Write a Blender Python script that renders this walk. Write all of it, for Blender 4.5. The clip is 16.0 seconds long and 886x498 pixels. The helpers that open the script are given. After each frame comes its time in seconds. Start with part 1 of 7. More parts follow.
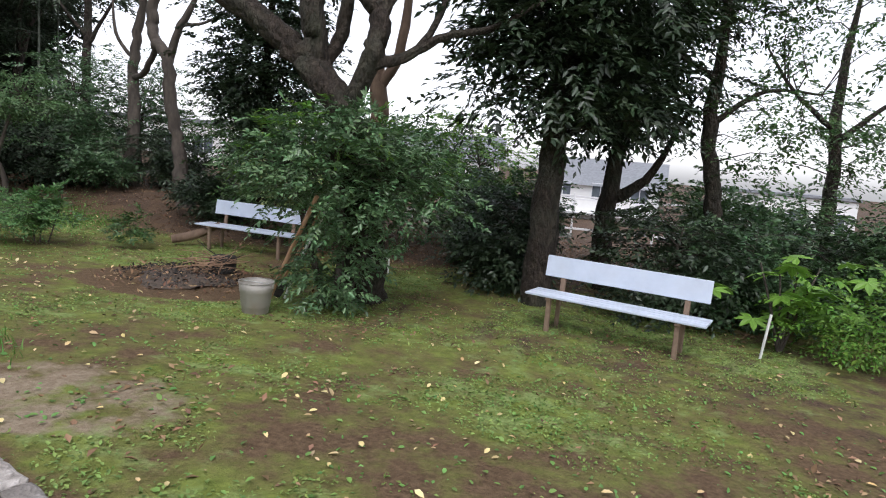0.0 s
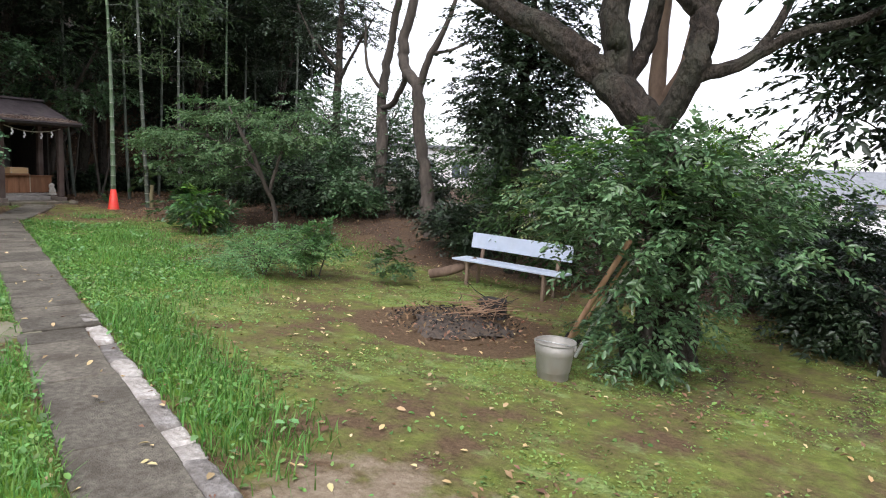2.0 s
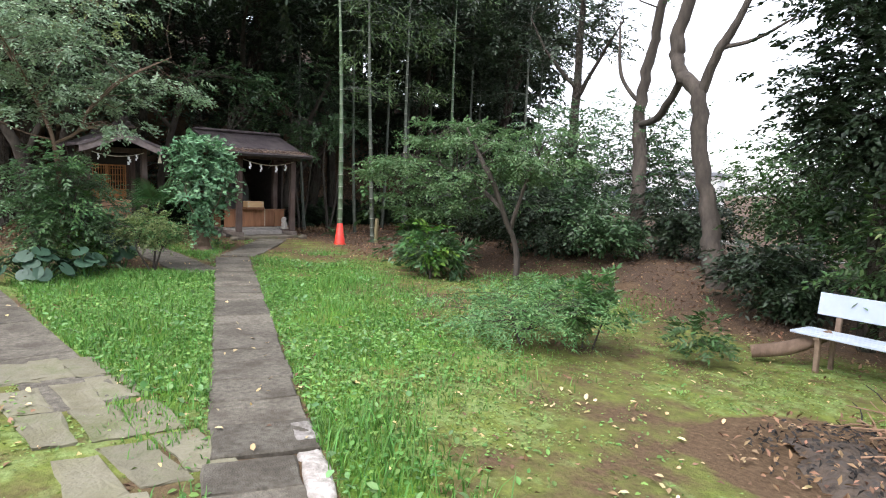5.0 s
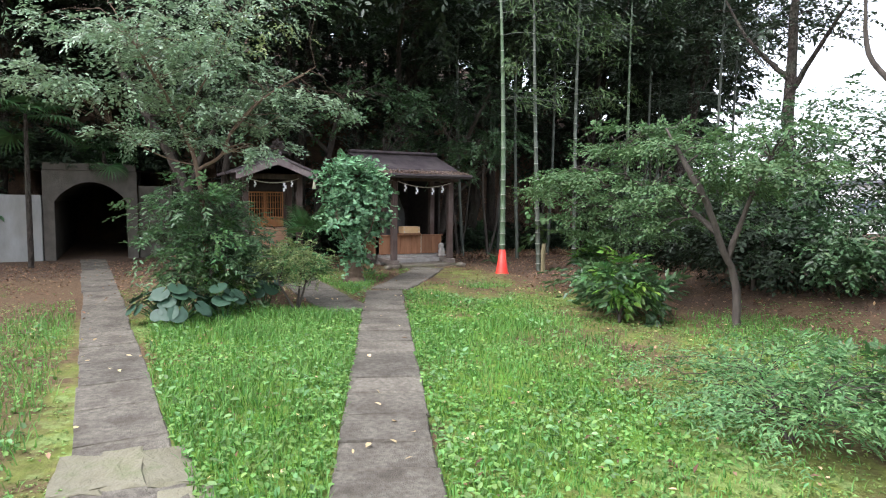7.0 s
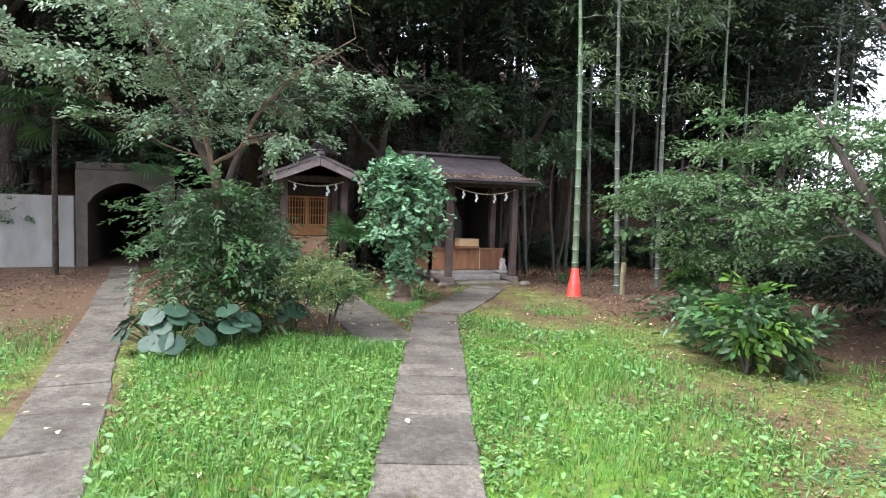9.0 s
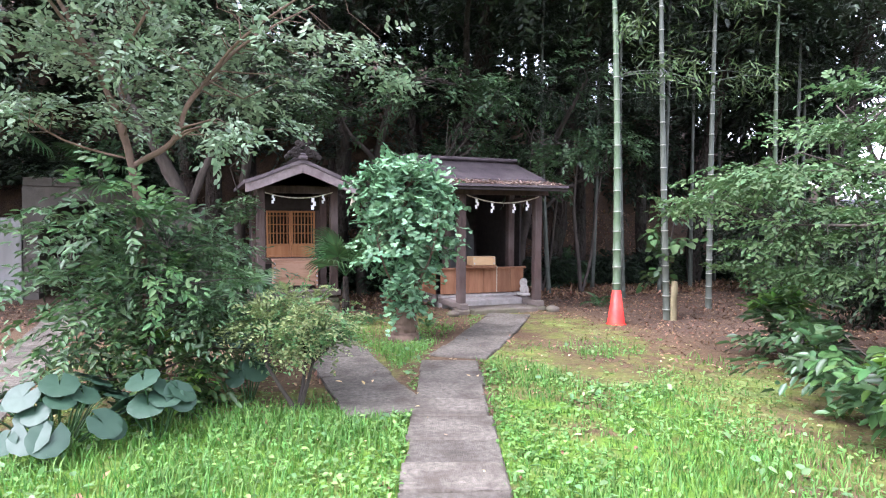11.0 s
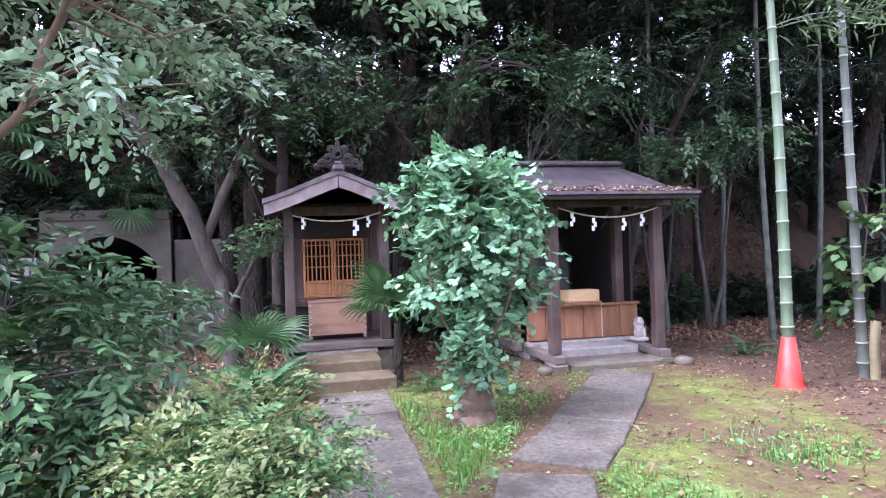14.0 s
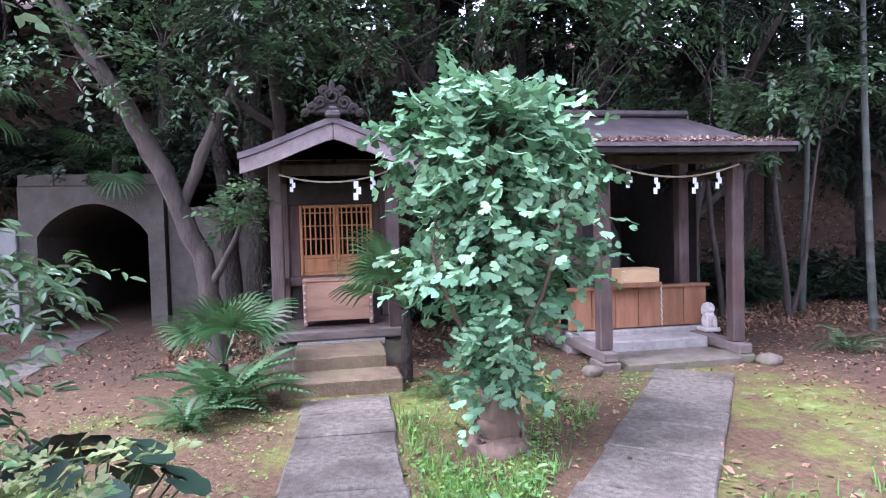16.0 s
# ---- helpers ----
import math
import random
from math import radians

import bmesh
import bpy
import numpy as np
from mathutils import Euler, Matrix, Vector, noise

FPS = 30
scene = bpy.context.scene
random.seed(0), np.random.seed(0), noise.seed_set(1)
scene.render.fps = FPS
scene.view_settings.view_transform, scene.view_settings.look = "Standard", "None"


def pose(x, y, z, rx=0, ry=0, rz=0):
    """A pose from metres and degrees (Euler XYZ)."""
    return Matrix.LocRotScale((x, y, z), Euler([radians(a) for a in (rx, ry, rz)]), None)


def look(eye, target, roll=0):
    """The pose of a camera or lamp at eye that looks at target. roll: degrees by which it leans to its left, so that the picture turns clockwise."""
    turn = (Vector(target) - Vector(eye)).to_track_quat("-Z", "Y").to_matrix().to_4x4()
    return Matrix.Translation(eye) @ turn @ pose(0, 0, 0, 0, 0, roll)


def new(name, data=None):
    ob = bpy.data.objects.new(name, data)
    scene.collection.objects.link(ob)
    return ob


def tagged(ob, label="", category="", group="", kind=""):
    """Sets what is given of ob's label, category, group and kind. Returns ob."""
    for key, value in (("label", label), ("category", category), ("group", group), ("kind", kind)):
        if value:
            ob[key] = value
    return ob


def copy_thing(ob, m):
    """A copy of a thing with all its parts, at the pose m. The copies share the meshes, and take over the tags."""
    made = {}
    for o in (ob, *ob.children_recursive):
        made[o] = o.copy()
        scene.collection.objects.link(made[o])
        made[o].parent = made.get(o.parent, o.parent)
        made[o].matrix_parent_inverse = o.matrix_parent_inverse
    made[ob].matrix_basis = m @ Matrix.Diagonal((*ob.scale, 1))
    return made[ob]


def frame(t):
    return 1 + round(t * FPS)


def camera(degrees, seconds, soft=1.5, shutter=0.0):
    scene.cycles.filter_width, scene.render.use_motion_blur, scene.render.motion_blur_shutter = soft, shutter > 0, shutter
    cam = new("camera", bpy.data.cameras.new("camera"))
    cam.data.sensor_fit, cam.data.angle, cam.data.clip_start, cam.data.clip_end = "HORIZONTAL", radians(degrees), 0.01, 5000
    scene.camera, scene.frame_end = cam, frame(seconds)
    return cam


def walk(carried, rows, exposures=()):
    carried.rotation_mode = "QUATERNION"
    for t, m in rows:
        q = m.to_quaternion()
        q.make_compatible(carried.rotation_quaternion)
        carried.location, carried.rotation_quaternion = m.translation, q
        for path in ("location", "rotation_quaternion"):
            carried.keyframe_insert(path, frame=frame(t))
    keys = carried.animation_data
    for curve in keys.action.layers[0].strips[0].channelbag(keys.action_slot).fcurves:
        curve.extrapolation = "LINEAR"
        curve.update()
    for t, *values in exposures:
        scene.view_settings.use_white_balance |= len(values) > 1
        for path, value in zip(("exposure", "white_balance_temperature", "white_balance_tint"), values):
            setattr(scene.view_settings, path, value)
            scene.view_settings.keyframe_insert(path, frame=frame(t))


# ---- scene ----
cam = camera(70.0, 16.0, soft=1.1)
PATH = [
    (0, (1.326, 0.198, 1.581), (0.9, 2.131, 1.3), 4.9),
    (0.5, (0.991, 0.289, 1.633), (0.457, 2.198, 1.371), 3.3),
    (1, (0.678, 0.465, 1.641), (0.012, 2.331, 1.37), 2.9),
    (1.5, (0.334, 0.633, 1.707), (-0.499, 2.431, 1.437), 2.0),
    (2, (-0.06, 0.913, 1.664), (-1.07, 2.618, 1.392), 3.2),
    (2.5, (-0.426, 1.12, 1.686), (-1.45, 2.821, 1.442), 3.3),
    (3, (-0.812, 1.375, 1.647), (-1.943, 3.006, 1.404), 2.5),
    (3.5, (-1.193, 1.618, 1.663), (-2.442, 3.163, 1.435), 1.7),
    (4, (-1.583, 1.858, 1.646), (-2.929, 3.32, 1.418), 2.0),
    (6.5, (-3.673, 3.002, 1.573), (-5.392, 4.012, 1.411), 0.6),
    (7, (-4.086, 3.226, 1.573), (-5.865, 4.127, 1.417), 0.5),
    (7.5, (-4.492, 3.416, 1.542), (-6.276, 4.308, 1.393), 1.3),
    (8, (-4.912, 3.585, 1.566), (-6.688, 4.493, 1.42), 1.7),
    (8.5, (-5.332, 3.77, 1.53), (-7.145, 4.605, 1.399), 1.3),
    (9, (-5.743, 3.933, 1.505), (-7.597, 4.673, 1.383), 1.6),
    (11.5, (-8.19, 4.752, 1.49), (-10.056, 5.469, 1.425), -0.2),
    (12, (-8.591, 4.893, 1.467), (-10.469, 5.578, 1.424), -0.6),
    (12.5, (-8.978, 5.102, 1.481), (-10.88, 5.719, 1.447), -0.1),
    (13, (-9.408, 5.24, 1.477), (-11.325, 5.811, 1.452), -0.2),
    (13.5, (-9.747, 5.374, 1.49), (-11.678, 5.895, 1.481), -1.3),
    (14, (-10.136, 5.565, 1.487), (-12.079, 6.039, 1.496), -1.8),
    (14.5, (-10.447, 5.685, 1.463), (-12.408, 6.076, 1.465), -1.2),
    (15, (-10.828, 5.797, 1.458), (-12.801, 6.128, 1.427), -1.3),
    (15.5, (-11.155, 5.907, 1.443), (-13.115, 6.303, 1.399), -1.2),
    (16, (-11.557, 6.077, 1.426), (-13.524, 6.431, 1.357), -1.6),
]
walk(cam, [(t, look(eye, target, roll)) for t, eye, target, roll in PATH], [(0.0, 0.95, 6200, 15), (2.5, 1.5, 6250, 15), (4.0, 1.72, 6250, 14), (7.0, 2.05, 6050, 15), (9.0, 2.35, 6000, 17), (12.0, 2.98, 5600, 31), (16.0, 3.0, 5350, 36)])

# ---- world and light ----
world = bpy.data.worlds.new("overcast_sky")
scene.world = world
world.use_nodes = True
wn = world.node_tree
wn.nodes.clear()
sky = wn.nodes.new("ShaderNodeTexSky")
sky.sky_type, sky.sun_disc = "NISHITA", False
sky.sun_elevation, sky.sun_rotation = radians(57), radians(168)
sky.air_density, sky.dust_density, sky.ozone_density = 1.0, 1.5, 1.0
grey = wn.nodes.new("ShaderNodeHueSaturation")
grey.inputs["Saturation"].default_value = 0.22
back = wn.nodes.new("ShaderNodeBackground")
back.inputs["Strength"].default_value = 0.15
wout = wn.nodes.new("ShaderNodeOutputWorld")
wn.links.new(sky.outputs[0], grey.inputs["Color"])
wn.links.new(grey.outputs[0], back.inputs["Color"])
wn.links.new(back.outputs[0], wout.inputs["Surface"])
sun = new("sun", bpy.data.lights.new("sun", "SUN"))
sun.data.energy, sun.data.angle, sun.data.color = 0.8, radians(35), (1.0, 0.97, 0.92)
sun.matrix_world = look((-2, -13, 30), (-6, 6, 0))


# ---- materials ----
def material(name, stops, scale=6.0, rough=0.8, metal=0.0, bump=0.0, fine=40.0, spread=0.0, island=0.0, stretch=None,
             translucent=0.0, relief=0.02, dirt=None, dirt_scale=1.5, dirt_amount=0.5, spec=0.4):
    m = bpy.data.materials.new(name)
    m.use_nodes = True
    n, l = m.node_tree.nodes, m.node_tree.links
    b = n["Principled BSDF"]
    b.inputs["Roughness"].default_value, b.inputs["Metallic"].default_value = rough, metal
    b.inputs["Specular IOR Level"].default_value = spec
    co = n.new("ShaderNodeTexCoord")
    mp = n.new("ShaderNodeMapping")
    l.new(co.outputs["Object"], mp.inputs[0])
    if stretch:
        mp.inputs["Scale"].default_value = stretch
    t = n.new("ShaderNodeTexNoise")
    t.inputs["Scale"].default_value, t.inputs["Detail"].default_value, t.inputs["Roughness"].default_value = scale, 6, 0.65
    l.new(mp.outputs[0], t.inputs["Vector"])
    r = n.new("ShaderNodeValToRGB")
    el = r.color_ramp.elements
    el[0].position, el[1].position = 0.3, 0.7
    el[0].color, el[1].color = (*stops[0], 1), (*stops[-1], 1)
    for k, c in enumerate(stops[1:-1]):
        e = el.new(0.3 + 0.4 * (k + 1) / (len(stops) - 1))
        e.color = (*c, 1)
    l.new(t.outputs["Fac"], r.inputs[0])
    out = r.outputs[0]
    if dirt:
        d = n.new("ShaderNodeTexNoise")
        d.inputs["Scale"].default_value, d.inputs["Detail"].default_value = dirt_scale, 5
        l.new(co.outputs["Object"], d.inputs["Vector"])
        dr = n.new("ShaderNodeMapRange")
        dr.inputs[1].default_value, dr.inputs[2].default_value, dr.inputs[4].default_value = 0.45, 0.7, dirt_amount
        l.new(d.outputs["Fac"], dr.inputs[0])
        mx = n.new("ShaderNodeMixRGB")
        mx.inputs[2].default_value = (*dirt, 1)
        l.new(dr.outputs[0], mx.inputs[0])
        l.new(out, mx.inputs[1])
        out = mx.outputs[0]
    if spread or island:
        h = n.new("ShaderNodeHueSaturation")
        src = n.new("ShaderNodeObjectInfo").outputs["Random"] if spread else n.new("ShaderNodeNewGeometry").outputs["Random Per Island"]
        k = spread or island
        v = n.new("ShaderNodeMapRange")
        v.inputs[3].default_value, v.inputs[4].default_value = 1 - k, 1 + k
        l.new(src, v.inputs[0])
        l.new(v.outputs[0], h.inputs["Value"])
        l.new(out, h.inputs["Color"])
        if island:
            w = n.new("ShaderNodeMapRange")
            w.inputs[3].default_value, w.inputs[4].default_value = 0.475, 0.52
            f = n.new("ShaderNodeMath")
            f.operation = "FRACT"
            g = n.new("ShaderNodeMath")
            g.operation = "MULTIPLY"
            g.inputs[1].default_value = 7.31
            l.new(src, g.inputs[0])
            l.new(g.outputs[0], f.inputs[0])
            l.new(f.outputs[0], w.inputs[0])
            l.new(w.outputs[0], h.inputs["Hue"])
        out = h.outputs[0]
    l.new(out, b.inputs["Base Color"])
    if bump:
        t2 = n.new("ShaderNodeTexNoise")
        t2.inputs["Scale"].default_value, t2.inputs["Detail"].default_value = fine, 5
        l.new(mp.outputs[0], t2.inputs["Vector"])
        bp = n.new("ShaderNodeBump")
        bp.inputs["Strength"].default_value, bp.inputs["Distance"].default_value = bump, relief
        l.new(t2.outputs["Fac"], bp.inputs["Height"])
        l.new(bp.outputs[0], b.inputs["Normal"])
    if translucent:
        tr = n.new("ShaderNodeBsdfTranslucent")
        l.new(out, tr.inputs["Color"])
        ms = n.new("ShaderNodeMixShader")
        ms.inputs[0].default_value = translucent
        l.new(b.outputs[0], ms.inputs[1])
        l.new(tr.outputs[0], ms.inputs[2])
        l.new(ms.outputs[0], n["Material Output"].inputs["Surface"])
    return m


def foliage(name, a, b, rough=0.45, translucent=0.25, island=0.4, spec=0.5):
    return material(name, (a, b), 1.3, rough, translucent=translucent, island=island, spec=spec)


L_DARK = foliage("dark_evergreen_leaf", (0.018, 0.034, 0.015), (0.036, 0.062, 0.027), 0.42, 0.12)
# Forest leaves below natural brightness: canopy shade is put into the colour.
L_FOREST = foliage("shade_darkened_forest_leaf", (0.013, 0.024, 0.011), (0.027, 0.046, 0.021), 0.7, 0.08, 0.55, 0.35)
L_MID = foliage("green_leaf", (0.04, 0.09, 0.025), (0.07, 0.14, 0.04))
L_GLOSS = foliage("glossy_leaf", (0.055, 0.13, 0.04), (0.10, 0.21, 0.06), 0.3)
L_TUFT = foliage("tufted_bush_leaf", (0.06, 0.125, 0.05), (0.125, 0.22, 0.095), 0.33, 0.2)
L_BUSH = foliage("bush_leaf", (0.04, 0.09, 0.036), (0.088, 0.16, 0.064), 0.34)
L_BRIGHT = foliage("bright_leaf", (0.09, 0.2, 0.025), (0.15, 0.3, 0.05))
L_YELLOW = foliage("yellow_green_leaf", (0.18, 0.24, 0.08), (0.33, 0.39, 0.17))
L_GINKGO = foliage("ginkgo_leaf", (0.088, 0.22, 0.094), (0.225, 0.4, 0.22), 0.55, 0.2, 0.5, 0.4)
L_PALE = foliage("pale_green_leaf", (0.14, 0.23, 0.12), (0.31, 0.41, 0.27), 0.33, 0.25, 0.5)
L_MAPLE = foliage("maple_leaf", (0.07, 0.14, 0.05), (0.12, 0.21, 0.08), 0.6, 0.3, 0.3)
L_BAMBOO = foliage("bamboo_leaf", (0.05, 0.095, 0.03), (0.09, 0.15, 0.05), 0.5)
L_FERN = foliage("fern_leaf", (0.045, 0.125, 0.04), (0.09, 0.19, 0.065), 0.6)
L_FEATHER = foliage("feathery_leaf", (0.1, 0.22, 0.075), (0.17, 0.32, 0.12), 0.6, 0.3)
L_PALM = foliage("palm_leaf", (0.035, 0.095, 0.03), (0.07, 0.15, 0.045), 0.55)
L_ROUND = foliage("round_glossy_leaf", (0.023, 0.062, 0.036), (0.046, 0.098, 0.058), 0.5, 0.08, 0.2)
L_GRASS = foliage("grass_blade", (0.08, 0.205, 0.03), (0.15, 0.32, 0.065), 0.6, 0.35, 0.35)
L_WEED = foliage("weed_leaf", (0.1, 0.23, 0.04), (0.18, 0.34, 0.09), 0.6, 0.25, 0.4)
L_SPRIG = foliage("pale_moss_sprig", (0.12, 0.2, 0.035), (0.22, 0.32, 0.09), 0.7, 0.2, 0.45)
L_BROAD = foliage("broad_weed_leaf", (0.11, 0.24, 0.07), (0.2, 0.35, 0.14), 0.5, 0.25, 0.4)
L_LITTER = material("dry_leaf", ((0.13, 0.07, 0.035), (0.22, 0.13, 0.07), (0.32, 0.22, 0.13)), 3, 0.8, island=0.5)
L_ROOF_LITTER = material("bleached_dry_leaf", ((0.16, 0.1, 0.07), (0.3, 0.22, 0.17), (0.44, 0.35, 0.29)), 3, 0.85, island=0.5)
L_FALLEN = material("fallen_yellow_leaf", ((0.5, 0.36, 0.12), (0.6, 0.5, 0.3)), 3, 0.7, island=0.4)
BARK = material("dark_bark", ((0.014, 0.011, 0.008), (0.035, 0.026, 0.019), (0.068, 0.051, 0.038)), 16, 0.95, bump=1.0, relief=0.12, fine=22, stretch=(1, 1, 0.45), dirt=(0.06, 0.07, 0.045), dirt_scale=2)
BARK_PALE = material("pale_bark", ((0.11, 0.072, 0.05), (0.22, 0.15, 0.105)), 8, 0.9, bump=0.6, fine=30, stretch=(1, 1, 0.35), dirt=(0.07, 0.05, 0.035), dirt_scale=3)
BARK_GREY = material("grey_bark", ((0.04, 0.033, 0.027), (0.1, 0.082, 0.066)), 8, 0.95, bump=0.8, fine=30, stretch=(1, 1, 0.35))
CULM = material("bamboo_culm", ((0.06, 0.105, 0.05), (0.12, 0.17, 0.09)), 2.5, 0.45, bump=0.1, dirt=(0.15, 0.165, 0.13), dirt_scale=4, dirt_amount=0.5)
CULM_GREY = material("old_bamboo_culm", ((0.065, 0.08, 0.058), (0.125, 0.135, 0.105)), 2.5, 0.55, bump=0.1)
# Darker copy of the culm colours, with the grove's shade painted in.
CULM_DARK = material("shade_darkened_bamboo_culm", ((0.05, 0.06, 0.045), (0.10, 0.11, 0.085)), 2.5, 0.6, bump=0.1)
STAKE = material("cut_bamboo", ((0.2, 0.17, 0.09), (0.34, 0.3, 0.17)), 7, 0.6)
NODE = material("bamboo_node", ((0.24, 0.25, 0.2), (0.36, 0.37, 0.3)), 8, 0.6)
CONCRETE = material("weathered_paving", ((0.075, 0.066, 0.049), (0.14, 0.124, 0.096), (0.205, 0.185, 0.149)), 22, 0.9, bump=0.7, fine=90, spread=0.22, dirt=(0.055, 0.045, 0.032), dirt_scale=3, dirt_amount=0.8)
FLAG = material("mossy_flagstone", ((0.14, 0.125, 0.08), (0.21, 0.195, 0.135), (0.12, 0.135, 0.055)), 3, 0.9, bump=0.6, fine=40, spread=0.15, dirt=(0.16, 0.15, 0.08), dirt_scale=4)
WHITE_STONE = material("whitish_kerb_stone", ((0.14, 0.125, 0.105), (0.34, 0.31, 0.28), (0.62, 0.59, 0.56)), 9, 0.9, bump=0.9, fine=35, spread=0.45, dirt=(0.12, 0.1, 0.08), dirt_scale=5, dirt_amount=0.95)
WALL = material("stained_concrete_wall", ((0.2, 0.2, 0.185), (0.31, 0.31, 0.29)), 3, 0.9, bump=0.25, fine=30, dirt=(0.22, 0.2, 0.16), dirt_scale=1.1, stretch=(1, 1, 0.35))
# Old concrete, base colour lowered to hold the shade of overhanging trees.
PORTAL = material("shade_darkened_old_concrete", ((0.07, 0.063, 0.05), (0.125, 0.112, 0.092)), 4, 0.95, bump=0.5, fine=30, dirt=(0.06, 0.055, 0.035), dirt_scale=1.6, dirt_amount=0.7)
STONE = material("step_stone", ((0.11, 0.09, 0.068), (0.2, 0.17, 0.132)), 6, 0.9, bump=0.6, fine=40, spread=0.12, dirt=(0.09, 0.1, 0.04), dirt_scale=2.5, dirt_amount=0.6)
STEP_STONE = material("mossy_brown_step", ((0.125, 0.088, 0.05), (0.215, 0.162, 0.1)), 7, 0.9, bump=0.7, fine=40, spread=0.1, dirt=(0.12, 0.125, 0.05), dirt_scale=3, dirt_amount=0.7)
MORTAR = material("pale_mortar", ((0.22, 0.2, 0.175), (0.36, 0.335, 0.3)), 9, 0.9, bump=0.4)
STELE = material("dark_stone", ((0.06, 0.06, 0.055), (0.11, 0.11, 0.1)), 6, 0.8, bump=0.3)
STATUE = material("pale_stone", ((0.42, 0.38, 0.33), (0.62, 0.58, 0.52)), 9, 0.85, bump=0.3, dirt=(0.2, 0.17, 0.12), dirt_scale=8)
OLD_WOOD = material("weathered_dark_timber", ((0.04, 0.025, 0.02), (0.098, 0.062, 0.049)), 14, 0.8, bump=0.5, fine=60, stretch=(1, 1, 0.12), dirt=(0.17, 0.14, 0.12), dirt_scale=2.2, dirt_amount=0.4)
SILL_WOOD = material("weathered_grey_timber", ((0.1, 0.08, 0.065), (0.2, 0.165, 0.14)), 12, 0.85, bump=0.5, fine=60, stretch=(0.2, 0.2, 1))
ROOF_WOOD = material("purplish_roof_board", ((0.06, 0.046, 0.048), (0.115, 0.092, 0.094)), 6, 0.75, bump=0.4, fine=40, stretch=(0.4, 1, 1), dirt=(0.2, 0.17, 0.15), dirt_scale=3, dirt_amount=0.35)
BARGE = material("faded_bargeboard", ((0.155, 0.122, 0.112), (0.27, 0.218, 0.202)), 9, 0.75, bump=0.3, fine=50, dirt=(0.09, 0.065, 0.06), dirt_scale=3)
PINE = material("orange_cedar", ((0.30, 0.125, 0.045), (0.42, 0.2, 0.08)), 12, 0.6, bump=0.2, fine=60, stretch=(1, 1, 0.15))
PANEL = material("red_brown_boards", ((0.19, 0.083, 0.037), (0.32, 0.155, 0.078)), 11, 0.65, bump=0.3, fine=60, stretch=(1, 1, 0.15), spread=0.15)
BOX_WOOD = material("reddish_offertory_wood", ((0.29, 0.15, 0.085), (0.46, 0.275, 0.175), (0.34, 0.17, 0.09)), 5, 0.6, bump=0.2, fine=50, stretch=(1, 0.25, 1.6))
LIGHT_WOOD = material("light_box_wood", ((0.5, 0.32, 0.15), (0.62, 0.43, 0.24)), 7, 0.55, stretch=(1, 0.3, 1))
# Darker than OLD_WOOD: interior shade put into the colour; carvings use it too.
INNER = material("dark_wood_with_interior_shade", ((0.02, 0.016, 0.013), (0.045, 0.035, 0.03)), 8, 0.9)
IRON = material("steel_stud", ((0.4, 0.4, 0.4), (0.55, 0.55, 0.55)), 20, 0.4, metal=0.8)
PAPER = material("white_paper", ((0.8, 0.8, 0.78), (0.86, 0.86, 0.84)), 6, 0.8)
ROPE = material("straw_rope", ((0.4, 0.35, 0.25), (0.55, 0.5, 0.38)), 60, 0.9, bump=0.5, fine=90)
BENCH_BLUE = material("pale_blue_bench_paint", ((0.47, 0.53, 0.63), (0.57, 0.63, 0.73)), 4, 0.35, bump=0.06, spread=0.04, dirt=(0.45, 0.47, 0.5), dirt_scale=3, dirt_amount=0.3)
LEG_WOOD = material("brown_bench_leg", ((0.15, 0.1, 0.07), (0.26, 0.185, 0.13)), 9, 0.8, bump=0.3)
ZINC = material("galvanised_bucket_metal", ((0.26, 0.245, 0.215), (0.4, 0.38, 0.34)), 5, 0.55, metal=0.3, bump=0.15, dirt=(0.17, 0.12, 0.08), dirt_scale=5, dirt_amount=0.6)
WHITE_PIPE = material("white_pipe", ((0.6, 0.6, 0.57), (0.75, 0.75, 0.72)), 8, 0.5)
ORANGE = material("orange_cone_plastic", ((0.66, 0.032, 0.022), (0.76, 0.055, 0.035)), 6, 0.45, dirt=(0.5, 0.1, 0.05), dirt_scale=9, dirt_amount=0.5)
TERRA = material("terracotta", ((0.45, 0.16, 0.07), (0.55, 0.24, 0.12)), 7, 0.8)
CHAR = material("charred_wood", ((0.012, 0.011, 0.01), (0.045, 0.04, 0.036)), 14, 0.9, bump=0.8, fine=40)
ASH = material("ash_and_charcoal", ((0.018, 0.015, 0.013), (0.1, 0.075, 0.055), (0.035, 0.03, 0.028)), 9, 0.95, bump=1.0, fine=30, dirt=(0.1, 0.09, 0.082), dirt_scale=18, dirt_amount=0.5)
TWIG = material("dry_twig", ((0.22, 0.13, 0.08), (0.34, 0.22, 0.14)), 9, 0.85)
POLE_WOOD = material("bare_pole_wood", ((0.36, 0.2, 0.11), (0.52, 0.33, 0.2)), 9, 0.7, bump=0.2, stretch=(1, 1, 0.2), dirt=(0.16, 0.1, 0.07), dirt_scale=5)
HOUSE_WHITE = material("pale_house_render", ((0.72, 0.72, 0.7), (0.8, 0.8, 0.78)), 2, 0.8)
HOUSE_ROOF = material("grey_roof", ((0.16, 0.17, 0.18), (0.25, 0.26, 0.28)), 5, 0.7)
GLASS_DARK = material("far_window_glass", ((0.08, 0.1, 0.12), (0.14, 0.16, 0.18)), 2, 0.15)
RAIL = material("white_railing", ((0.65, 0.65, 0.65), (0.76, 0.76, 0.76)), 5, 0.5)


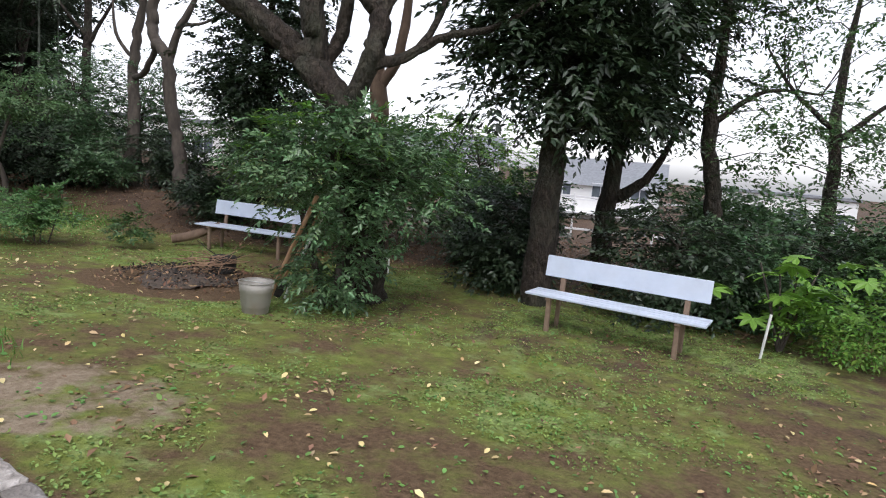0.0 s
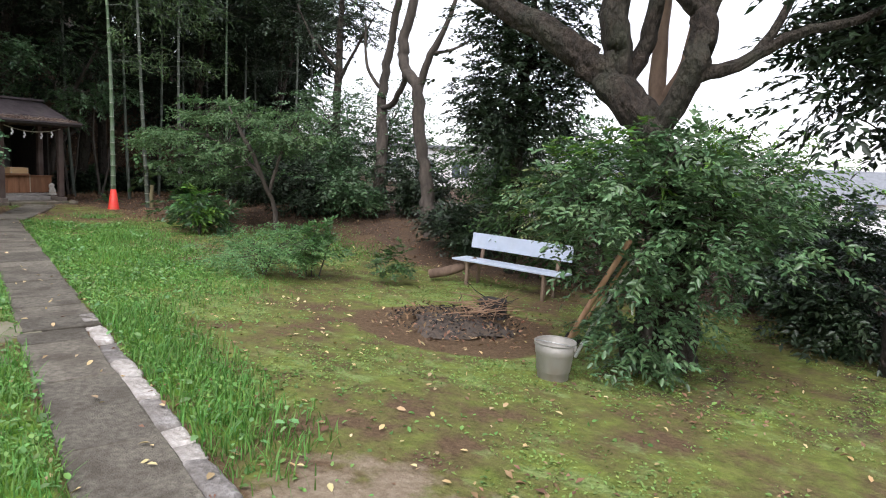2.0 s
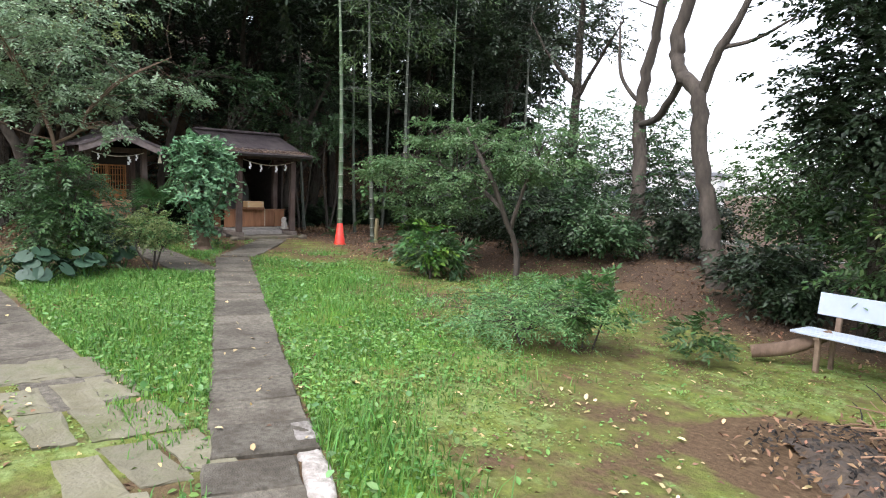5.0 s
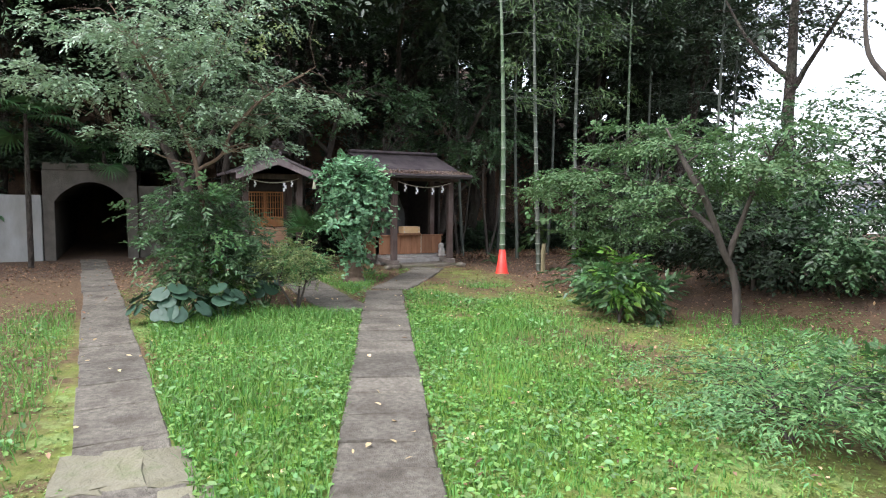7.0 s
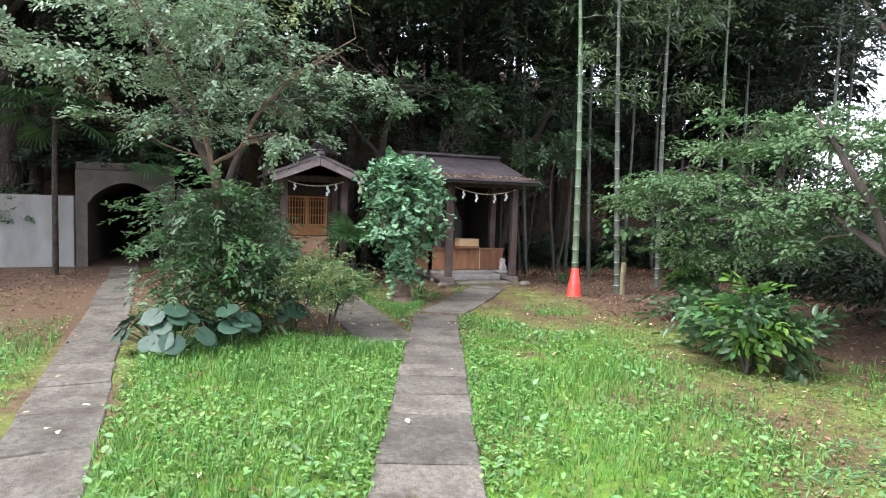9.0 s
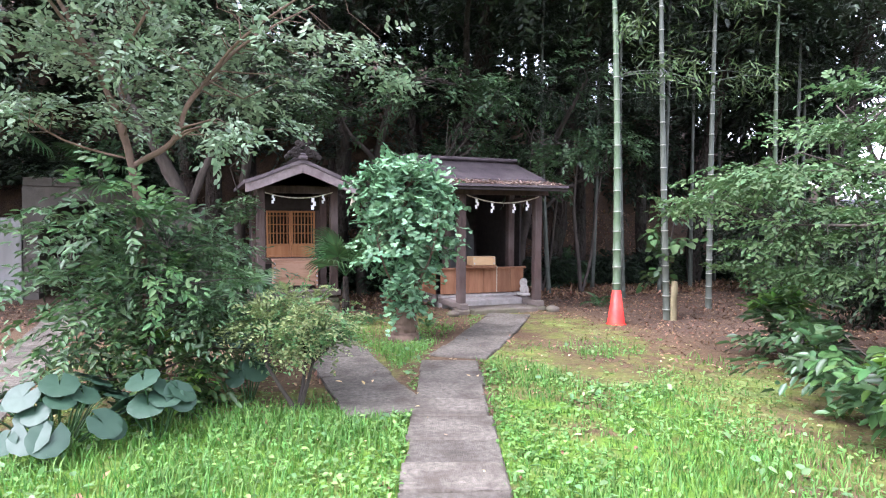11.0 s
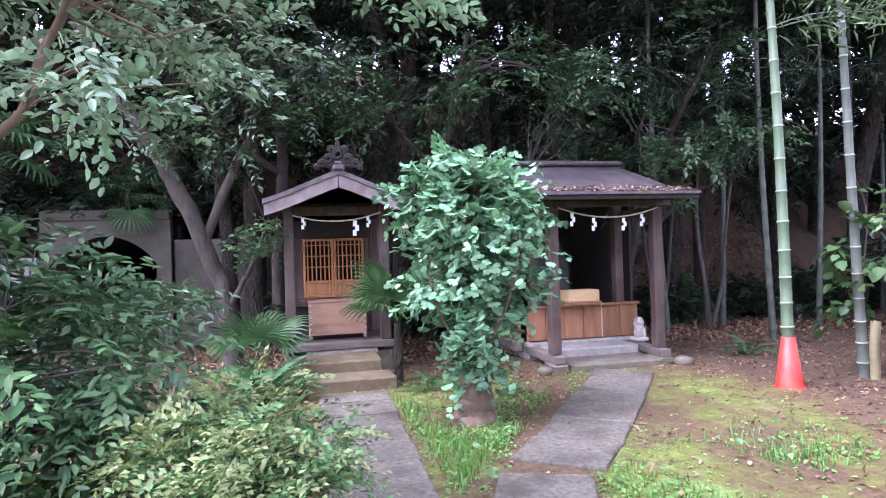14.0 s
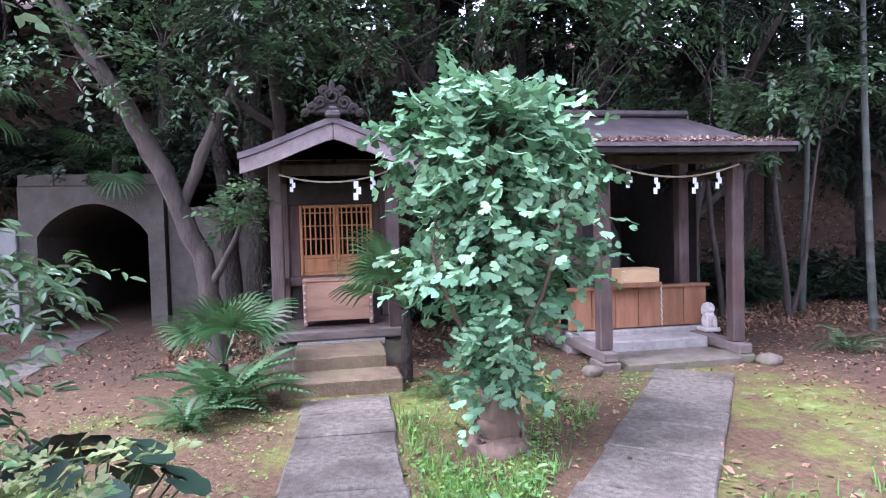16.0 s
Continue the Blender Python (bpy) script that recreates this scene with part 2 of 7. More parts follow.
def ground_material():
    m = bpy.data.materials.new("mossy_ground")
    m.use_nodes = True
    n, l = m.node_tree.nodes, m.node_tree.links
    b = n["Principled BSDF"]
    b.inputs["Roughness"].default_value = 0.95
    b.inputs["Specular IOR Level"].default_value = 0.2
    co = n.new("ShaderNodeTexCoord")
    cov = n.new("ShaderNodeAttribute")
    cov.attribute_name = "cover"
    sep = n.new("ShaderNodeSeparateColor")
    l.new(cov.outputs["Color"], sep.inputs[0])

    def noise_of(scale, detail=6):
        t = n.new("ShaderNodeTexNoise")
        t.inputs["Scale"].default_value, t.inputs["Detail"].default_value, t.inputs["Roughness"].default_value = scale, detail, 0.65
        l.new(co.outputs["Object"], t.inputs["Vector"])
        return t.outputs["Fac"]

    def ramp(src, lo, hi, a, c):
        r = n.new("ShaderNodeValToRGB")
        e = r.color_ramp.elements
        e[0].position, e[1].position, e[0].color, e[1].color = lo, hi, (*a, 1), (*c, 1)
        l.new(src, r.inputs[0])
        return r.outputs[0]

    def mix(f, a, c):
        x = n.new("ShaderNodeMixRGB")
        l.new(f, x.inputs[0])
        l.new(a, x.inputs[1])
        l.new(c, x.inputs[2])
        return x.outputs[0]

    def masked(channel, scale, lo, hi):
        add = n.new("ShaderNodeMath")
        add.operation = "ADD"
        l.new(sep.outputs[channel], add.inputs[0])
        l.new(noise_of(scale, 8), add.inputs[1])
        mr = n.new("ShaderNodeMapRange")
        mr.inputs[1].default_value, mr.inputs[2].default_value = lo, hi
        l.new(add.outputs[0], mr.inputs[0])
        return mr.outputs[0]

    soil = ramp(noise_of(25), 0.35, 0.7, (0.085, 0.053, 0.03), (0.175, 0.118, 0.068))
    moss = ramp(noise_of(9), 0.35, 0.65, (0.108, 0.138, 0.026), (0.205, 0.25, 0.054))
    pale = ramp(noise_of(30), 0.35, 0.65, (0.16, 0.23, 0.065), (0.29, 0.37, 0.14))
    green = ramp(noise_of(16), 0.35, 0.65, (0.075, 0.15, 0.018), (0.15, 0.28, 0.035))
    litter = ramp(noise_of(45), 0.35, 0.7, (0.04, 0.026, 0.018), (0.15, 0.1, 0.068))
    sand = ramp(noise_of(20), 0.35, 0.7, (0.2, 0.15, 0.1), (0.33, 0.27, 0.19))
    col = mix(masked(1, 2.6, 0.88, 1.18), soil, moss)
    pm = n.new("ShaderNodeMath")
    pm.operation = "MULTIPLY"
    l.new(masked(1, 4.2, 1.08, 1.22), pm.inputs[0])
    pm.inputs[1].default_value = 0.8
    col = mix(pm.outputs[0], col, pale)
    col = mix(masked(0, 5.0, 0.9, 1.15), col, green)
    col = mix(masked(2, 4.0, 0.95, 1.15), col, litter)
    sa = n.new("ShaderNodeMath")
    sa.operation = "ADD"
    l.new(cov.outputs["Alpha"], sa.inputs[0])
    l.new(noise_of(3.0, 7), sa.inputs[1])
    sm = n.new("ShaderNodeMapRange")
    sm.inputs[1].default_value, sm.inputs[2].default_value = 1.0, 1.15
    l.new(sa.outputs[0], sm.inputs[0])
    col = mix(sm.outputs[0], col, sand)
    l.new(col, b.inputs["Base Color"])
    bp = n.new("ShaderNodeBump")
    bp.inputs["Strength"].default_value, bp.inputs["Distance"].default_value = 0.8, 0.03
    l.new(noise_of(30, 8), bp.inputs["Height"])
    l.new(bp.outputs[0], b.inputs["Normal"])
    return m


GROUND = ground_material()


# ---- builders ----
def raw_mesh(name, verts, faces, smooth=False):
    """A mesh from an (n, 3) array and an (m, k) array of corner numbers."""
    verts, faces = np.asarray(verts, dtype=np.float32), np.asarray(faces, dtype=np.int32)
    me = bpy.data.meshes.new(name)
    me.vertices.add(len(verts))
    me.vertices.foreach_set("co", verts.ravel())
    k = faces.shape[1]
    me.loops.add(faces.size)
    me.loops.foreach_set("vertex_index", faces.ravel())
    me.polygons.add(len(faces))
    me.polygons.foreach_set("loop_start", np.arange(0, faces.size, k, dtype=np.int32))
    if smooth:
        me.polygons.foreach_set("use_smooth", np.ones(len(faces), dtype=bool))
    me.update(calc_edges=True)
    return me


def put(name, me, mat, parent=None, label=""):
    ob = new(name, me)
    if not me.materials:
        me.materials.append(mat)
    if parent:
        ob.parent = parent
    if label:
        ob["label"] = label
    return ob


def part(name, bm, mat, parent, label="", smooth=False):
    """Links a bmesh as one mesh object under a thing or a part."""
    me = bpy.data.meshes.new(name)
    if smooth:
        for f in bm.faces:
            f.smooth = True
    bm.to_mesh(me)
    bm.free()
    return put(name, me, mat, parent, label)


def thing(name, m, label, category, group="", kind=""):
    ob = new(name)
    ob.empty_display_size = 0.2
    ob.matrix_basis = m
    return tagged(ob, label, category, group, kind)


def box(x0, x1, y0, y1, z0, z1, bevel=0.006, bm=None):
    bm = bm or bmesh.new()
    r = bmesh.ops.create_cube(bm, size=1)
    for v in r["verts"]:
        v.co = Vector(((x0 + x1) / 2 + v.co.x * (x1 - x0), (y0 + y1) / 2 + v.co.y * (y1 - y0), (z0 + z1) / 2 + v.co.z * (z1 - z0)))
    if bevel:
        es = list({e for v in r["verts"] for e in v.link_edges})
        bmesh.ops.bevel(bm, geom=es, offset=bevel, segments=1, affect="EDGES", clamp_overlap=True)
    return bm


def rough_box(x0, x1, y0, y1, z0, z1, jitter=0.012, cuts=3, bevel=0.015):
    """A stone block with worn, uneven faces."""
    bm = box(x0, x1, y0, y1, z0, z1, bevel)
    bmesh.ops.subdivide_edges(bm, edges=bm.edges[:], cuts=cuts, use_grid_fill=True)
    for v in bm.verts:
        v.co += noise.noise_vector(v.co * 6) * jitter
    return bm


def lathe(profile, sides=24, bm=None, cap=True):
    bm = bm or bmesh.new()
    rings = []
    for r, z in profile:
        rings.append([bm.verts.new((r * math.cos(2 * math.pi * k / sides), r * math.sin(2 * math.pi * k / sides), z)) for k in range(sides)])
    for a, b in zip(rings, rings[1:]):
        for k in range(sides):
            bm.faces.new((a[k], a[(k + 1) % sides], b[(k + 1) % sides], b[k]))
    if cap:
        bm.faces.new(rings[0][::-1])
        bm.faces.new(rings[-1])
    return bm


def tubes(paths, sides=9, wobble=0.0):
    """One mesh of tapered tubes. Each path: list of (x, y, z, radius)."""
    V, F, base = [], [], 0
    for path in paths:
        P = np.array([p[:3] for p in path], dtype=float)
        R = np.array([p[3] for p in path], dtype=float)
        T = np.gradient(P, axis=0)
        T /= np.linalg.norm(T, axis=1)[:, None] + 1e-9
        ref = np.array([1.0, 0, 0]) if abs(T[0][0]) < 0.8 else np.array([0, 1.0, 0])
        ang = np.linspace(0, 2 * np.pi, sides, endpoint=False)
        for p, r, t in zip(P, R, T):
            a = np.cross(t, ref)
            a /= np.linalg.norm(a) + 1e-9
            b = np.cross(t, a)
            rr = r * (1 + wobble * np.sin(3 * ang + p[2] * 7) + wobble * np.sin(5 * ang - p[2] * 4) + 0.6 * wobble * np.sin(11 * ang + p[2] * 9))
            V.append(p + np.outer(np.cos(ang) * rr, a) + np.outer(np.sin(ang) * rr, b))
        n = len(P)
        i, k = np.meshgrid(np.arange(n - 1), np.arange(sides), indexing="ij")
        k2 = (k + 1) % sides
        F.append(np.stack([base + i * sides + k, base + i * sides + k2, base + (i + 1) * sides + k2, base + (i + 1) * sides + k], -1).reshape(-1, 4))
        base += n * sides
    return raw_mesh("tubes", np.concatenate(V), np.concatenate(F), True)


def bend(points, n=5, kink=0.04, rng=None):
    """A wavy line through points (x, y, z, r), with n pieces between two points."""
    out = []
    P = [np.array(p, dtype=float) for p in points]
    for k in range(len(P) - 1):
        p0, p1, p2, p3 = P[max(k - 1, 0)], P[k], P[k + 1], P[min(k + 2, len(P) - 1)]
        for s in range(n):
            t = s / n
            q = 0.5 * (2 * p1 + (p2 - p0) * t + (2 * p0 - 5 * p1 + 4 * p2 - p3) * t * t + (3 * p1 - p0 - 3 * p2 + p3) * t ** 3)
            if rng is not None and (k or s):
                q[:3] += rng.normal(0, kink, 3) * q[3] * 2
            out.append(q)
    out.append(P[-1])
    return out


def leaf_mesh(pts, way, length, width, rng, droop=0.25, shape="leaf", flat=0.5, size_spread=0.3, ups=None):
    """Many leaves at pts that point along way. flat: how far the blades lie level; ups: the way each blade faces."""
    n = len(pts)
    d = way + rng.normal(0, 0.45 if ups is None else 0.16, (n, 3))
    d[:, 2] -= droop
    d /= np.linalg.norm(d, axis=1)[:, None] + 1e-9
    up = np.array([0, 0, 1.0]) * flat + rng.normal(0, 0.5, (n, 3)) if ups is None else ups + rng.normal(0, 0.3, (n, 3))
    s = np.cross(d, up)
    s /= np.linalg.norm(s, axis=1)[:, None] + 1e-9
    u = np.cross(s, d)
    k = rng.uniform(1 - size_spread, 1 + size_spread, n)[:, None]
    L, W = length * k, width * k
    if shape == "leaf":
        v = [pts, pts + d * L * 0.45 + s * W * 0.5 + u * W * 0.18, pts + d * L - u * L * 0.12, pts + d * L * 0.45 - s * W * 0.5 + u * W * 0.18]
        V = np.stack(v, 1).reshape(-1, 3)
        b = np.arange(n)[:, None] * 4
        F = np.concatenate([b + np.array([[0, 1, 2]]), b + np.array([[0, 2, 3]])])
    elif shape == "oval":
        v = [pts, pts + d * L * 0.3 + s * W * 0.45 + u * W * 0.12, pts + d * L * 0.7 + s * W * 0.38 + u * W * 0.06, pts + d * L - u * L * 0.12,
             pts + d * L * 0.7 - s * W * 0.38 + u * W * 0.06, pts + d * L * 0.3 - s * W * 0.45 + u * W * 0.12]
        V = np.stack(v, 1).reshape(-1, 3)
        b = np.arange(n)[:, None] * 6
        F = np.concatenate([b + np.array([[0, 1, 2, 3]]), b + np.array([[0, 3, 4, 5]])])
    else:  # fan
        v = [pts]
        for a, r in ((-64, 0.78), (-44, 1.0), (-28, 0.92), (-11, 1.02), (0, 0.58), (11, 1.02), (28, 0.92), (44, 1.0), (64, 0.78)):
            c, q = math.cos(radians(a)) * r, math.sin(radians(a)) * r
            v.append(pts + d * L * c + s * W * q + u * W * (0.2 * abs(q) - 0.12 * c))
        V = np.stack(v, 1).reshape(-1, 3)
        b = np.arange(n)[:, None] * 10
        F = np.concatenate([b + np.array([[0, i, i + 1]]) for i in range(1, 9)])
    return raw_mesh("leaves", V, F)


def clumps(blobs, count, per, sigma, rng, shell=0.55, squash=1.0, bough=6, facing=0.35):
    """Leaves set along twigs, the twigs gathered in boughs over ellipsoids (x, y, z, rx, ry, rz).

    Gives the leaves' places, their ways, the way they face, and the boughs' centres."""
    w = np.array([b[3] * b[4] + b[4] * b[5] + b[3] * b[5] for b in blobs])
    nb = max(5, count // bough)
    B = np.array(blobs, dtype=float)[rng.choice(len(blobs), nb, p=w / w.sum())]
    d = rng.normal(0, 1, (nb, 3))
    d /= np.linalg.norm(d, axis=1)[:, None]
    r = rng.uniform(shell ** 3, 1.0, nb) ** (1 / 3)
    c = B[:, :3] + d * r[:, None] * B[:, 3:]
    size = 0.3 * np.cbrt(B[:, 3] * B[:, 4] * B[:, 5])[:, None, None]
    o = np.clip(rng.normal(0, 1, (nb, bough, 3)), -1.8, 1.8) * np.maximum(size, sigma * 0.8) * np.array([1, 1, min(squash, 0.7)])
    start = (c[:, None, :] + o).reshape(-1, 3)
    n = len(start)
    out = np.repeat(d, bough, 0)
    t = out * 0.8 + o.reshape(-1, 3) / (np.abs(o).max() + 1e-6) * 0.8 + rng.normal(0, 0.5, (n, 3))
    t[:, 2] *= 0.45
    t /= np.linalg.norm(t, axis=1)[:, None] + 1e-9
    up = np.array([0, 0, 1.0]) + out * facing + rng.normal(0, 0.28, (n, 3))
    side = np.cross(t, up)
    side /= np.linalg.norm(side, axis=1)[:, None] + 1e-9
    face = np.cross(side, t)
    reach = sigma * 3.0 * rng.uniform(0.65, 1.35, n)
    s = (np.arange(per) + 0.7) / per
    turn = np.where(np.arange(per) % 2 == 0, 1.0, -1.0) * (np.arange(per) < per - 1)
    p = start[:, None, :] + t[:, None, :] * (reach[:, None] * (s[None, :] - 0.35))[:, :, None]
    p[:, :, 2] -= 0.3 * reach[:, None] * s[None, :] ** 2
    p = p + rng.normal(0, sigma * 0.12, p.shape)
    way = t[:, None, :] * 0.6 + side[:, None, :] * (turn * 0.8)[None, :, None]
    return p.reshape(-1, 3), way.reshape(-1, 3), np.repeat(face, per, 0), c


def branch_paths(limbs, centres, rng, reach=2.2):
    """Thin curved branches from the nearest limb to each bough."""
    P = np.array([q for path in limbs for q in path])
    out = []
    for c in centres:
        dist = np.linalg.norm(P[:, :3] - c, axis=1) + 0.9 * np.maximum(0, P[:, 2] - c[2] + 0.05)
        q = P[int(dist.argmin())]
        L = float(np.linalg.norm(q[:3] - c))
        if L > reach or L < 0.08:
            continue
        r0 = min(q[3] * 0.55, 0.006 + 0.008 * L)
        k = rng.normal(0, 0.07 * L, (2, 3))
        k[:, 2] += 0.05 * L
        out.append([(*q[:3], r0), (*(q[:3] * 0.67 + c * 0.33 + k[0]), r0 * 0.8), (*(q[:3] * 0.33 + c * 0.67 + k[1]), r0 * 0.55), (*c, 0.0025)])
    return out


def sprig_tree(name, base, label, limbs, blobs, count, per, sigma, length, width, leaf, bark, seed, category="tree", group="", shape="leaf",
               droop=0.25, flat=0.5, squash=0.7, shell=0.5, sides=9, trunk_name="trunk", crown_name="crown", extra=(), twigs=True, bough=6, facing=0.35):
    """A tree or bush: limbs and blobs are given from its base."""
    rng = np.random.default_rng(seed)
    t = thing(name, Matrix.Translation(base), label, category, group)
    paths = [bend(p, 6, 0.06, rng) for p in limbs]
    if paths:
        put(trunk_name, tubes(paths, sides, 0.06), bark, t)
    p, way, face, centres = clumps(blobs, count, per, sigma, rng, shell, squash, bough, facing)
    keep = p[:, 2] > 0.03
    put(crown_name, leaf_mesh(p[keep], way[keep], length, width, rng, droop * 0.6, shape, flat, ups=face[keep]), leaf, t)
    if paths and twigs:
        thin = branch_paths(paths, centres, rng)
        if thin:
            tagged(put("branchwork", tubes(thin, 5), bark, t), kind="stuff")
    for nm, bl, cn, mat in extra:
        p, way, face, centres = clumps(bl, cn, per, sigma, rng, 0.8, squash, bough)
        tagged(put(nm, leaf_mesh(p, way, length, width, rng, droop * 0.6, shape, flat, ups=face), mat, t), kind="stuff")
    return t


def vnoise(x, y, scale, seed=0):
    """Smooth value noise on arrays, 0 to 1."""
    x, y = np.asarray(x) / scale, np.asarray(y) / scale
    i, j = np.floor(x), np.floor(y)
    f, g = x - i, y - j
    f, g = f * f * (3 - 2 * f), g * g * (3 - 2 * g)

    def h(a, b):
        v = np.sin(a * 127.1 + b * 311.7 + seed * 74.7) * 43758.5453
        return v - np.floor(v)
    return (h(i, j) * (1 - f) + h(i + 1, j) * f) * (1 - g) + (h(i, j + 1) * (1 - f) + h(i + 1, j + 1) * f) * g


def ramp01(v, a, b):
    t = np.clip((v - a) / (b - a), 0, 1)
    return t * t * (3 - 2 * t)


def path_y(x):
    return 3.68 - 0.392 * (x + 5)


def height(x, y):
    """The ground's height."""
    x, y = np.asarray(x, dtype=float), np.asarray(y, dtype=float)
    d = (y - path_y(x)) * 0.93
    z = 0.02 - 0.22 * ramp01(d, 0.6, 4.0) * ramp01(x, -10, -5)
    z = z + 0.035 * (vnoise(x, y, 1.1, 1) - 0.5) * ramp01(np.abs(d), 0.4, 1.0)
    near = ramp01(y, 3.9, 5.5)
    start = -22.25 * (1 - near) + -21.1 * near
    hill = ramp01(start - x, 0.0, 1.2) * (1.6 * (1 - near)) + ramp01(start - x, 0.0, 9.0) * 6.0 + ramp01(start - x, 6, 30) * 7
    hill = hill * ramp01(34 - y, 0, 9)
    notch = ramp01(y, 1.25, 1.55) * (1 - ramp01(y, 3.85, 4.15)) * ramp01(x, -32, -31)
    z = z + hill * (1 - notch)
    z = z + 0.35 * ramp01(y, 10.5, 13.0) * ramp01(-3.0 - x, 0, 3) * (1 - ramp01(-x, 12, 14))
    z = z - 1.6 * ramp01(y, 17, 26) * ramp01(x, -14, -4)
    return z


# ---- ground ----
def spaced(lo, hi, step, reach):
    inner = np.arange(lo, hi, step)
    far = [1, 2.2, 4, 7, 12, 20, 35, 60, 110, 200, 400]
    return np.concatenate([[lo - f for f in far[::-1] if f <= reach], inner, [hi + f for f in far if f <= reach]])


gx, gy = spaced(-23, 6, 0.1, 400), spaced(-3, 15, 0.1, 400)
GX, GY = np.meshgrid(gx, gy, indexing="ij")
GZ = height(GX, GY)
idx = np.arange(GX.size).reshape(GX.shape)
gme = raw_mesh("ground", np.stack([GX, GY, GZ], -1).reshape(-1, 3),
               np.stack([idx[:-1, :-1], idx[1:, :-1], idx[1:, 1:], idx[:-1, 1:]], -1).reshape(-1, 4), True)


def lawn(x, y):
    """How grassy the ground is, 0 to 1."""
    d = (y - path_y(x)) * 0.93
    left = ramp01(-d, 0.2, 0.4) * ramp01(y - (3.3 - 0.03 * (x + 11)), 0.0, 0.3) * ramp01(-x, 5.6, 7.0) * ramp01(x, -13.2, -12.6)
    right = ramp01(d, 0.1, 0.24) * (1 - ramp01(d, 1.7, 3.1)) * ramp01(-x, 5.2, 7.2) * ramp01(x, -15.0, -13.0)
    strip = ramp01(d, 0.16, 0.3) * (1 - ramp01(d, 0.55, 1.15)) * ramp01(-x, 2.0, 3.0) * ramp01(x, -9, -6)
    far_left = 0.55 * ramp01(2.75 - y, 0, 0.2) * (1 - ramp01(2.75 - y, 0.5, 1.1)) * ramp01(-x, 7, 9) * ramp01(x, -15, -13) * 0.8
    tuft = ramp01(-d, 0.25, 0.5) * (1 - ramp01(-d, 0.9, 1.6)) * ramp01(-x, 1.0, 2.0) * ramp01(x, -5.6, -4.8)
    wedge = ramp01(x, -16.5, -15.5) * ramp01(-x, 12.6, 13.0) * ramp01(y, 6.45, 6.6) * (1 - ramp01(y - (-0.72 * (x + 14.4) + 7.0), -0.15, 0.0)) * 0.9
    back = ramp01(d, 3.0, 4.2) * (1 - ramp01(d, 5.0, 6.5)) * ramp01(-x, 6.5, 8) * ramp01(x, -10.5, -9) * 0.7
    patch = np.clip((vnoise(x, y, 1.2, 21) - 0.1) * 3.2, 0.15, 1)
    right = right * np.clip((vnoise(x, y, 0.9, 23) + 0.75 - 0.3 * np.clip(d, 0, 3)) * 1.6, 0, 1)
    right = right * np.clip(1 - 1.35 * ramp01(-x, 10, 14.2) + 1.6 * (vnoise(x, y, 0.55, 25) - 0.3), 0, 1)
    return np.clip(np.maximum.reduce([left, right, strip, far_left, tuft, wedge * patch, back * patch]), 0, 1)


dd = (GY - path_y(GX)) * 0.93
grassy = lawn(GX, GY)
moss_mask = 0.56 * ramp01(np.abs(dd), 0.1, 0.4) * (1 - ramp01(GY, 9.5, 11.5)) + 0.3 * (vnoise(GX, GY, 1.1, 5) - 0.55) + 0.12 * (vnoise(GX, GY, 0.35, 6) - 0.5)
moss_mask = moss_mask * ramp01(GX, -20.5, -18) - 0.04 * ramp01(2.8 - GY, 0, 0.5) * ramp01(-GX, 4, 6) - 0.07 * ramp01(-GX, 12.5, 14.5) * (1 - ramp01(GY, 8.2, 9.2)) - 0.02 * ramp01(-GX, 13, 15) - 0.16 * ramp01(-GX, 13, 14) * ramp01(5.9 - GY, 0, 0.3)
pit_d = np.hypot((GX + 3.45) / 1.08, (GY - 7.0) / 1.0)
bare = np.maximum((1 - ramp01(pit_d, 0.85, 1.2)) * 0.6, 0)
litter_mask = np.maximum(ramp01(GY, 8.8, 11.2) * 0.65 * (1 - grassy), ramp01(-GX, 16.2, 18.5) * 0.6)
litter_mask = np.maximum(litter_mask, (1 - ramp01(np.hypot(GX + 1.0, GY - 6.9), 0.6, 1.5)) * 0.5)
litter_mask = np.maximum(litter_mask, ramp01(-GX, 11.8, 13) * ramp01(8.2 - GY, 0, 0.6) * ramp01(GY, 2.8, 3.4) * 0.35)
litter_mask = np.maximum(litter_mask, ramp01(dd, 3.6, 4.6) * ramp01(GX, -1.5, 0.5) * 0.5)
moss_mask = moss_mask * (1 - ramp01(bare, 0.1, 0.5))
sandy = np.maximum((1 - ramp01(np.hypot((GX + 1.6) / 1.2, (GY - 3.2) / 0.75), 0.5, 1.2)) * 0.62, 0)
cover = gme.color_attributes.new("cover", "FLOAT_COLOR", "POINT")
cover.data.foreach_set("color", np.stack([grassy * 0.62, moss_mask, litter_mask, sandy], -1).astype(np.float32).ravel())
ground = put("ground", gme, GROUND)
tagged(ground, "mossy earth ground with grass, bare soil and leaf litter", "ground", kind="structure")


def gz(x, y):
    return float(height(x, y))


# ---- paths ----
rng0 = np.random.default_rng(3)


